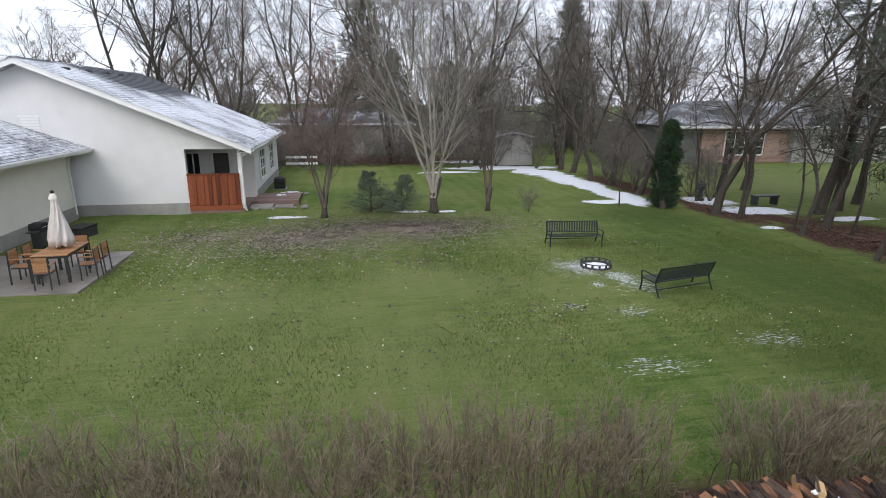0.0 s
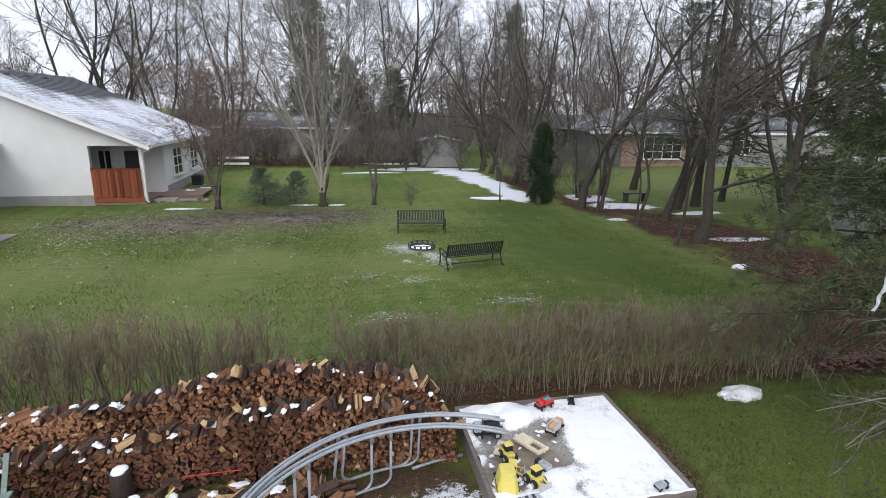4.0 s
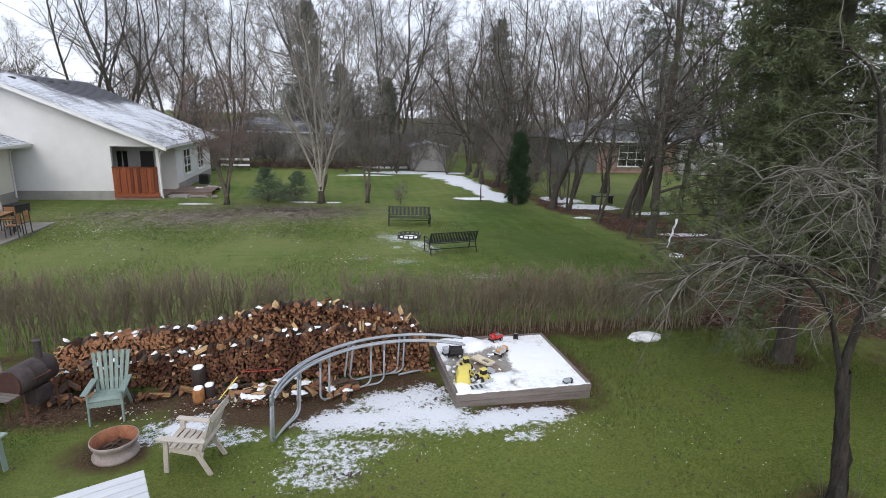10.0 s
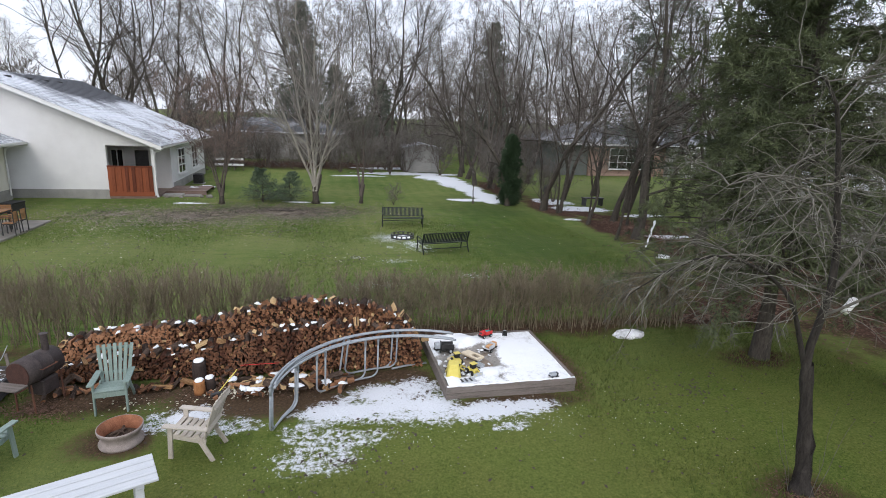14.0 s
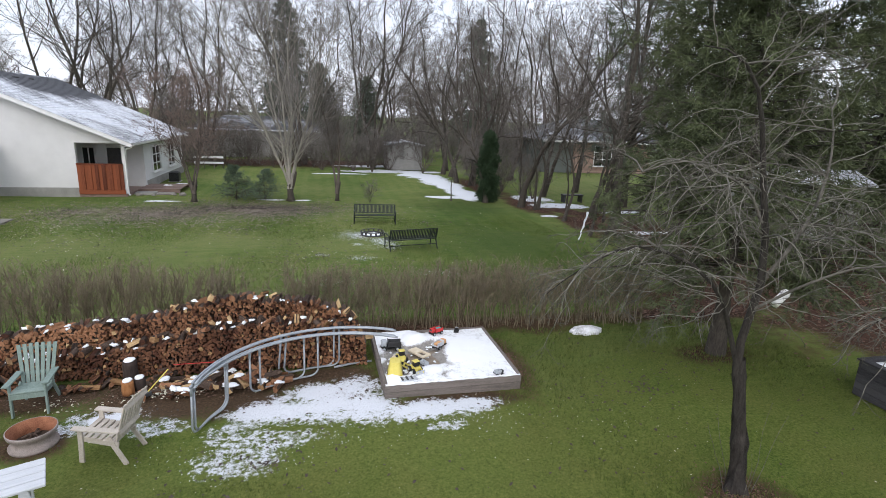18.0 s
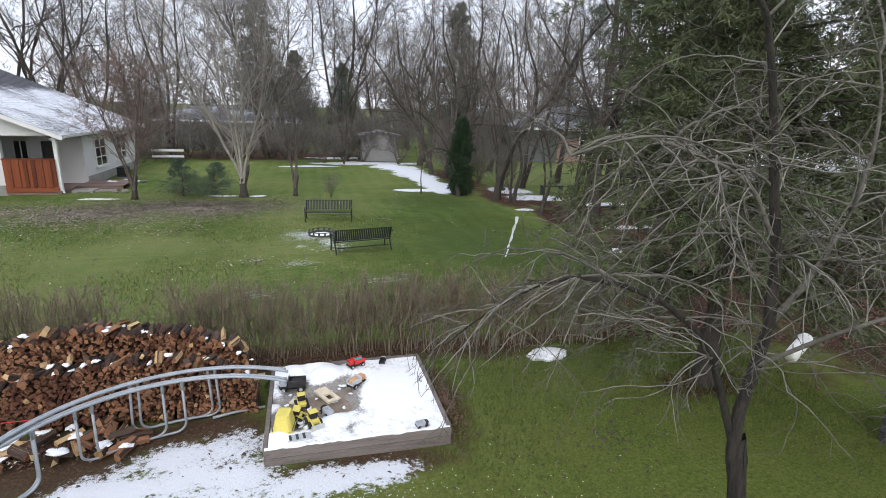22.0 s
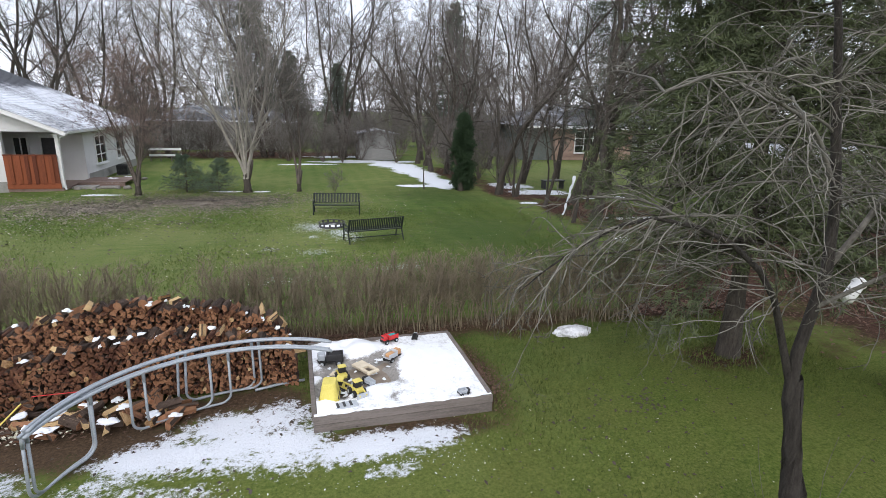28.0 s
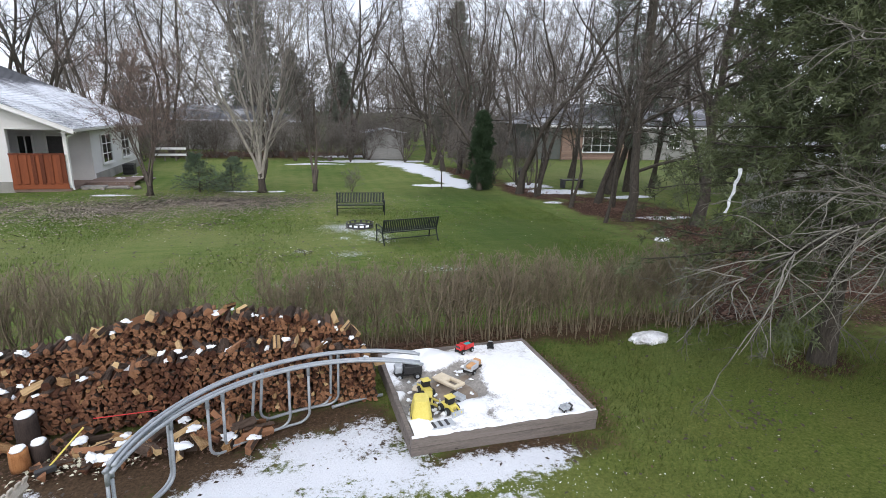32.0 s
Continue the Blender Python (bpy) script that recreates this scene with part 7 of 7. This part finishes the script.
def umbrella():
    u = thing("patio_umbrella", pose(-6.98, 14.1, 0.03), "closed pale canvas patio umbrella standing in the table", "umbrella")
    part("pole", tube([(0, 0, 0.0), (0, 0, 2.12)], 0.022, 10), DARK_STEEL, u)
    bm = bmesh.new()
    rings, n = [], 32
    for z, r, d in ((0.78, 0.2, 0.45), (0.95, 0.21, 0.4), (1.3, 0.15, 0.35), (1.65, 0.09, 0.3), (1.95, 0.055, 0.15), (2.06, 0.03, 0)):
        rings.append([bm.verts.new((r * (1 + d * math.cos(8 * 2 * math.pi * k / n)) * math.cos(2 * math.pi * k / n + z), r * (1 + d * math.cos(8 * 2 * math.pi * k / n)) * math.sin(2 * math.pi * k / n + z), z)) for k in range(n)])
    for a, b in zip(rings, rings[1:]):
        for k in range(n):
            bm.faces.new((a[k], a[(k + 1) % n], b[(k + 1) % n], b[k]))
    bm.faces.new(rings[0][::-1])
    bm.faces.new(rings[-1])
    part("canopy", bm, CANVAS, u, "folded pale canvas", True)
    part("finial", lathe([(0.0, 2.06), (0.04, 2.07), (0.045, 2.12), (0.0, 2.15)], 12), BLACK, u)
    part("vent_cap", lathe([(0.1, 1.93), (0.085, 2.0), (0.04, 2.07), (0.03, 2.07)], 16), CANVAS, u, "", True)


umbrella()


def grill(m, label):
    g = thing("gas_grill", m @ Matrix.Scale(0.68, 4), label, "grill", "grills")
    part("cart", box(-0.3, 0.3, -0.22, 0.22, 0.1, 0.78, 0.02), DARK_STEEL, g)
    part("lid", prism([(-0.32, 0.9), (0.32, 0.9), (0.32, 1.02), (0.24, 1.14), (-0.24, 1.14), (-0.32, 1.02)], -0.24, 0.24), BLACK, g, "black hood")
    part("fire_tray", box(-0.32, 0.32, -0.24, 0.24, 0.782, 0.898, 0.01), BLACK, g)
    for s in (-1, 1):
        part("side_shelf", box(0.33 * s if s > 0 else -0.68, 0.68 if s > 0 else -0.33, -0.2, 0.2, 0.83, 0.87, 0.006), DARK_STEEL, g)
        part("wheel", lathe([(0.0, -0.02), (0.09, -0.02), (0.09, 0.02), (0.0, 0.02)], 14, pose(0.26 * s, -0.2, 0.09, 0, 90, 0)), BLACK, g)
    part("hood_handle", tube([(-0.22, -0.27, 0.98), (0.22, -0.27, 0.98)], 0.013), GALV, g)


grill(pose(-8.95, 17.0, 0, 0, 0, 90), "black gas grill against the cream wall")
st = thing("storage_box", pose(-8.45, 18.4, 0, 0, 0, 80), "low dark plastic storage box beside the patio", "box")
part("body", box(-0.4, 0.4, -0.25, 0.25, 0, 0.3, 0.015), DARK_STEEL, st)
part("lid", box(-0.42, 0.42, -0.27, 0.27, 0.302, 0.36, 0.015), BLACK, st)


# ---------------------------------------------------------------- neighbours
def neighbour():
    h = thing("brick_house", pose(31, 38, 0), "low brick and grey-green bungalow beyond the trees", "house", "far houses")
    inv = h.matrix_world.inverted()
    root = new("walls")
    root.parent, root.matrix_parent_inverse = h, inv
    part("siding_wall", box(23.9, 26.5, 36.2, 44, 0, 2.8), SIDING_GREEN, root, "grey-green siding")
    part("brick_wall", box(26.502, 34.0, 36.0, 44, 0, 2.8), BRICK, root, "tan brick wall")
    part("garage_wall", box(34.002, 46.0, 35.4, 44, 0, 2.7), SIDING_PALE, root)
    for k in range(20):
        part("brick_course", box(26.51, 33.99, 35.985, 35.999, 0.1 + k * 0.13, 0.1 + k * 0.13 + 0.115), BRICK, root)
    window(root, 30.1, 35.95, 0.6, 3.4, 1.8, 0, (4, 3))
    window(root, 37.0, 35.35, 1.0, 1.4, 1.2, 0, (2, 2))
    roof = new("roof")
    roof.parent, roof.matrix_parent_inverse = h, inv
    bm = bmesh.new()
    v = [bm.verts.new(q) for q in ((23.2, 35.2, 2.8), (46.5, 35.2, 2.8), (46.5, 45, 2.8), (23.2, 45, 2.8), (27.5, 40, 4.6), (43, 40, 4.6))]
    for f in ((0, 1, 5, 4), (1, 2, 5), (2, 3, 4, 5), (3, 0, 4), (3, 2, 1, 0)):
        bm.faces.new([v[i] for i in f])
    part("shingles", bm, ROOF_DARK, roof, "dark shingles dusted with snow")
    part("eave_board", box(23.2, 46.5, 35.14, 35.19, 2.62, 2.8), WHITE_PAINT, roof)
    part("dormer", prism([(28.0, 3.2), (33.0, 3.2), (33.0, 3.9), (30.5, 4.5), (28.0, 3.9)], 37.2, 39.5), ROOF_DARK, roof)


neighbour()


def far_bungalow():
    h = thing("pale_bungalow", pose(-1, 48, 0), "pale distant bungalow seen through the trees", "house", "far houses")
    inv = h.matrix_world.inverted()
    part("wall", box(-5.5, 5.5, 46, 54, 0, 2.39), SIDING_PALE, h).matrix_parent_inverse = inv
    part("roof", prism([(-6.1, 2.4), (6.1, 2.4), (6.1, 2.55), (-6.1, 2.55)], 45.4, 54.6), ROOF_SNOW, h).matrix_parent_inverse = inv
    bm = bmesh.new()
    v = [bm.verts.new(q) for q in ((-6.1, 45.4, 2.552), (6.1, 45.4, 2.552), (6.1, 54.6, 2.552), (-6.1, 54.6, 2.552), (-3.5, 50, 3.7), (3.5, 50, 3.7))]
    for f in ((0, 1, 5, 4), (1, 2, 5), (2, 3, 4, 5), (3, 0, 4)):
        bm.faces.new([v[i] for i in f])
    part("shingles", bm, ROOF_DARK, h).matrix_parent_inverse = inv


far_bungalow()


def shed(m, w, d, hgt, wall, label):
    s = thing("garden_shed", m, label, "shed", "sheds")
    n = int(w / 0.3)
    for k in range(n):
        part("front_board", box(-w / 2 + k * w / n + 0.005, -w / 2 + (k + 1) * w / n - 0.005, -d / 2, -d / 2 + 0.03, 0.02, hgt, 0.004), wall, s)
    part("shell", box(-w / 2, w / 2, -d / 2 + 0.031, d / 2, 0, hgt), wall, s)
    for q in (-1, 1):
        part("roof_slope", prism([(0, hgt + 0.1 * w), (q * (w / 2 + 0.2), hgt - 0.06), (q * (w / 2 + 0.2), hgt + 0.02), (0, hgt + 0.1 * w + 0.08)], -d / 2 - 0.25, d / 2 + 0.25), ROOF_SNOW, s, "snow-dusted roof slope")
    part("gable", prism([(-w / 2, hgt + 0.002), (w / 2, hgt + 0.002), (0, hgt + 0.08 * w)], -d / 2 + 0.04, d / 2 - 0.04), wall, s)


shed(pose(11.8, 37.2, 0), 2.8, 2.2, 2.0, SIDING_PALE, "pale board garden shed at the end of the lawn")
shed(pose(24.0, 11.8, 0, 0, 0, 62), 3.4, 3.8, 2.4, SIDING_PALE, "grey garden shed among dark pines")


def far_rack():
    b = thing("rail_fence", pose(-2.7, 35.2, 0) @ Matrix.Diagonal((0.55, 1, 1, 1)), "low white board rack dusted with snow", "fence")
    for z in (0.35, 0.75):
        part("rail", box(-1.8, 1.8, -0.04, 0.04, z, z + 0.14, 0.004), WHITE_PAINT, b)
    for x in (-1.7, -0.6, 0.6, 1.7):
        part("post", box(x - 0.05, x + 0.05, 0.042, 0.14, 0, 0.95, 0.004), GREY_WOOD, b)


far_rack()
sb = thing("stump_bench", pose(18.4, 20.2, 0), "dark garden bench on patchy snow", "bench")
part("seat", box(-0.6, 0.6, -0.2, 0.2, 0.38, 0.44, 0.01), DARK_STEEL, sb)
for x in (-0.5, 0.5):
    part("leg", box(x - 0.05, x + 0.05, -0.18, 0.18, 0, 0.38), DARK_STEEL, sb)
pl = thing("garden_lantern", pose(16.2, 21.6, 0), "dark stone garden lantern by the trees", "lantern")
part("base", lathe([(0.2, 0), (0.2, 0.1), (0.1, 0.15), (0.1, 0.5), (0.16, 0.52), (0.16, 0.75), (0.05, 0.9), (0.0, 0.92)], 12), DARK_STEEL, pl)


# ---------------------------------------------------------------- litter and grass
def scatter(name, label, category, mat, seed, n, spots, size, lift=0.012):
    """Curled fallen leaves: two bent triangles each, thrown over elliptical spots (x, y, rx, ry, weight)."""
    rng = np.random.default_rng(seed)
    w = np.array([s[4] for s in spots], float)
    k = rng.choice(len(spots), n, p=w / w.sum())
    sp = np.array([s[:4] for s in spots])[k]
    a, q = rng.uniform(0, 2 * np.pi, n), np.abs(rng.normal(0, 0.55, n))
    c = np.stack([sp[:, 0] + sp[:, 2] * q * np.cos(a), sp[:, 1] + sp[:, 3] * q * np.sin(a), rng.uniform(0.002, lift * 2, n)], 1)
    t = rng.uniform(0, 2 * np.pi, n)
    u = np.stack([np.cos(t), np.sin(t), rng.normal(0, 0.25, n)], 1)
    v = np.stack([-np.sin(t), np.cos(t), rng.normal(0, 0.25, n)], 1)
    s = size * rng.uniform(0.5, 1.4, (n, 1))
    up = np.array([0, 0, 1.0]) * s * 0.3
    verts = np.stack([c - u * s, c + v * s * 0.6 + up, c + u * s, c - v * s * 0.6 + up * 0.6], 1).reshape(-1, 3)
    verts[:, 2] = np.maximum(verts[:, 2], 0.003)
    tagged(new(name, mesh_from(name, verts, np.arange(4 * n).reshape(-1, 4), mat)), label, category, kind="stuff")


LAWN_SPOTS = [(2, 14, 10, 6, 3), (5, 10, 9, 4, 2), (-3, 12, 5, 6, 1), (9, 15, 5, 6, 1)]
scatter("pale_leaves", "pale fallen leaves scattered over the lawn", "leaves", LEAF_PALE, 31, 800, LAWN_SPOTS, 0.022)
scatter("pale_leaves", "pale fallen leaves thick beside the patio and house", "leaves", LEAF_PALE, 41, 600, [(-4.2, 14.5, 2.4, 4.5, 2), (-2.0, 16.5, 4.0, 2.5, 2)], 0.02)
scatter("dark_leaves", "dark wet fallen leaves scattered over the lawn", "leaves", LEAF_DARK, 32, 2600, LAWN_SPOTS + [(-5, 18, 4, 3, 2)], 0.035)
scatter("leaf_heap", "raked drift of tan and grey dead leaves", "leaves", LEAF_TAN, 33, 20000, [(2.0, 17.8, 5.6, 3.0, 4), (-1.5, 17.0, 5.5, 3.4, 2), (-4, 17.4, 5.0, 3.0, 1)], 0.035)
scatter("leaf_heap", "dark wet leaves in the raked drift", "leaves", LEAF_DARK, 34, 9000, [(2.0, 18.4, 5.0, 2.1, 4), (-1.5, 17.2, 4.5, 2.0, 1)], 0.032)
scatter("leaf_litter", "russet leaf litter under the boundary trees", "leaves", LEAF_RUST, 35, 9000, [(17, 8, 3.2, 6, 4), (17, 14, 2.4, 5, 3), (15.4, 20, 1.1, 4.5, 1), (18.5, 3, 4.5, 2.4, 3), (13.2, 4.0, 2.4, 0.6, 1)], 0.04)
scatter("leaf_litter", "brown leaf litter along the hedge and woodpile", "leaves", LEAF_RUST, 36, 7000, [(6, 4.0, 6, 0.4, 3), (2.8, 2.15, 2.0, 0.4, 3), (-0.4, 1.9, 0.7, 0.4, 1), (8.05, 2.2, 0.3, 1.2, 1), (9.5, -1.6, 0.6, 0.5, 0.6)], 0.017)
scatter("near_leaves", "brown fallen leaves on the near grass", "leaves", LEAF_DARK, 37, 700, [(4, 0.0, 6, 3, 1), (10, 1, 4, 3, 1)], 0.025)
scatter("snow_crumbs", "small crumbs of melting snow on the grass", "snow", SNOW, 42, 700, [(4.6, 0.5, 1.8, 0.6, 2), (6.6, 0.5, 1.2, 0.4, 2), (3.4, 0.3, 1.2, 0.7, 2), (1.6, 1.2, 0.8, 0.5, 1), (6.0, 0.3, 1.5, 0.3, 1)], 0.009)
scatter("pale_leaves", "pale leaf specks on the near grass", "leaves", LEAF_PALE, 43, 260, [(2, -0.5, 4, 1.5, 1), (9, 0, 4, 2.5, 1)], 0.012)
scatter("wood_chips", "pale wood chips round the chopping blocks", "chips", LEAF_PALE, 38, 260, [(2.4, 2.0, 1.0, 0.4, 1), (0.9, 1.9, 0.8, 0.4, 0.3)], 0.022)


def grass_material(name, tint):
    m, n, l, b = material(name, 0.8, 0, 0.2)
    isl = n.new("ShaderNodeNewGeometry")
    pos = tex_noise(n, l, isl.outputs["Position"], 0.7, 4, 0.6)
    f = math_node(n, l, "ADD", math_node(n, l, "MULTIPLY", isl.outputs["Random Per Island"], 0.6), math_node(n, l, "MULTIPLY", pos, 0.5))
    l.new(ramp(n, l, f, [(0.2, tint[0]), (0.55, tint[1]), (0.9, tint[2])]), b.inputs["Base Color"])
    return m


def grass(seed, n, x0, x1, y0, y1, length, width, mat, keep_out):
    rng = np.random.default_rng(seed)
    c = np.stack([rng.uniform(x0, x1, n), rng.uniform(y0, y1, n), np.full(n, -0.03)], 1)
    ok = np.ones(n, bool)
    for a, b_, c0, d in keep_out:
        ok &= ~((c[:, 0] > a) & (c[:, 0] < b_) & (c[:, 1] > c0) & (c[:, 1] < d))
    c = c[ok]
    n = len(c)
    tip = c + np.stack([rng.normal(0, 0.5, n), rng.normal(0, 0.5, n), np.ones(n)], 1) * (length * rng.uniform(0.5, 1.2, (n, 1)))
    t = rng.uniform(0, np.pi, n)
    s = np.stack([np.cos(t), np.sin(t), np.zeros(n)], 1) * width
    v = np.stack([c - s, c + s, tip], 1).reshape(-1, 3)
    tagged(new("grass", mesh_from("grass", v, np.arange(3 * n).reshape(-1, 3), mat)), "short autumn grass of the lawn", "grass", kind="stuff")


GRASS = grass_material("tired_grass_blades", ((0.05, 0.074, 0.014), (0.084, 0.118, 0.025), (0.15, 0.16, 0.05)))
GRASS_FAR = grass_material("green_grass_blades", ((0.05, 0.086, 0.014), (0.082, 0.128, 0.022), (0.138, 0.162, 0.042)))
grass(71, 90000, -3, 14, -3.5, 3.6, 0.075, 0.006, GRASS, [(5.6, 7.9, 1.2, 3.4), (-0.7, 5.5, 1.8, 3.5), (2.75, 7.4, -0.25, 2.0), (-2.7, -1.0, 1.5, 3.9), (13.3, 15.1, -0.9, 0.2), (0.9, 2.75, 0.85, 1.9)])
grass(72, 90000, -8, 14, 4.6, 17, 0.06, 0.0075, GRASS_FAR, [(-9, -6.1, 12.6, 16.3)])

# stones and snow by the deck
sr = random.Random(12)
for k in range(16):
    bm = bmesh.new()
    bmesh.ops.create_icosphere(bm, subdivisions=2, radius=1)
    q = sr.uniform(0.06, 0.14)
    for v in bm.verts:
        f = 1 + 0.3 * noise.noise(v.co * 1.7 + Vector((k, 0, 0)))
        v.co = Vector((v.co.x * q * f * 1.3, v.co.y * q * f, v.co.z * q * f * 0.7))
    ob = part("stone", bm, STONE, None, "", True)
    ob.matrix_world = pose(sr.uniform(-3.7, -1.6), sr.choice((22.2, 25.4, 25.8)) + sr.uniform(-0.15, 0.15), q * 0.35, 0, 0, sr.uniform(0, 360))
    tagged(ob, "grey field stone edging the deck bed", "stone", "edging stones")
mound(-2.6, 25.9, 0.5, 0.3, 0.12, "thin snow lying on the deck bed")
mound(-2.9, 24.4, 0.4, 0.2, 0.24, "thin snow lying on the deck boards")
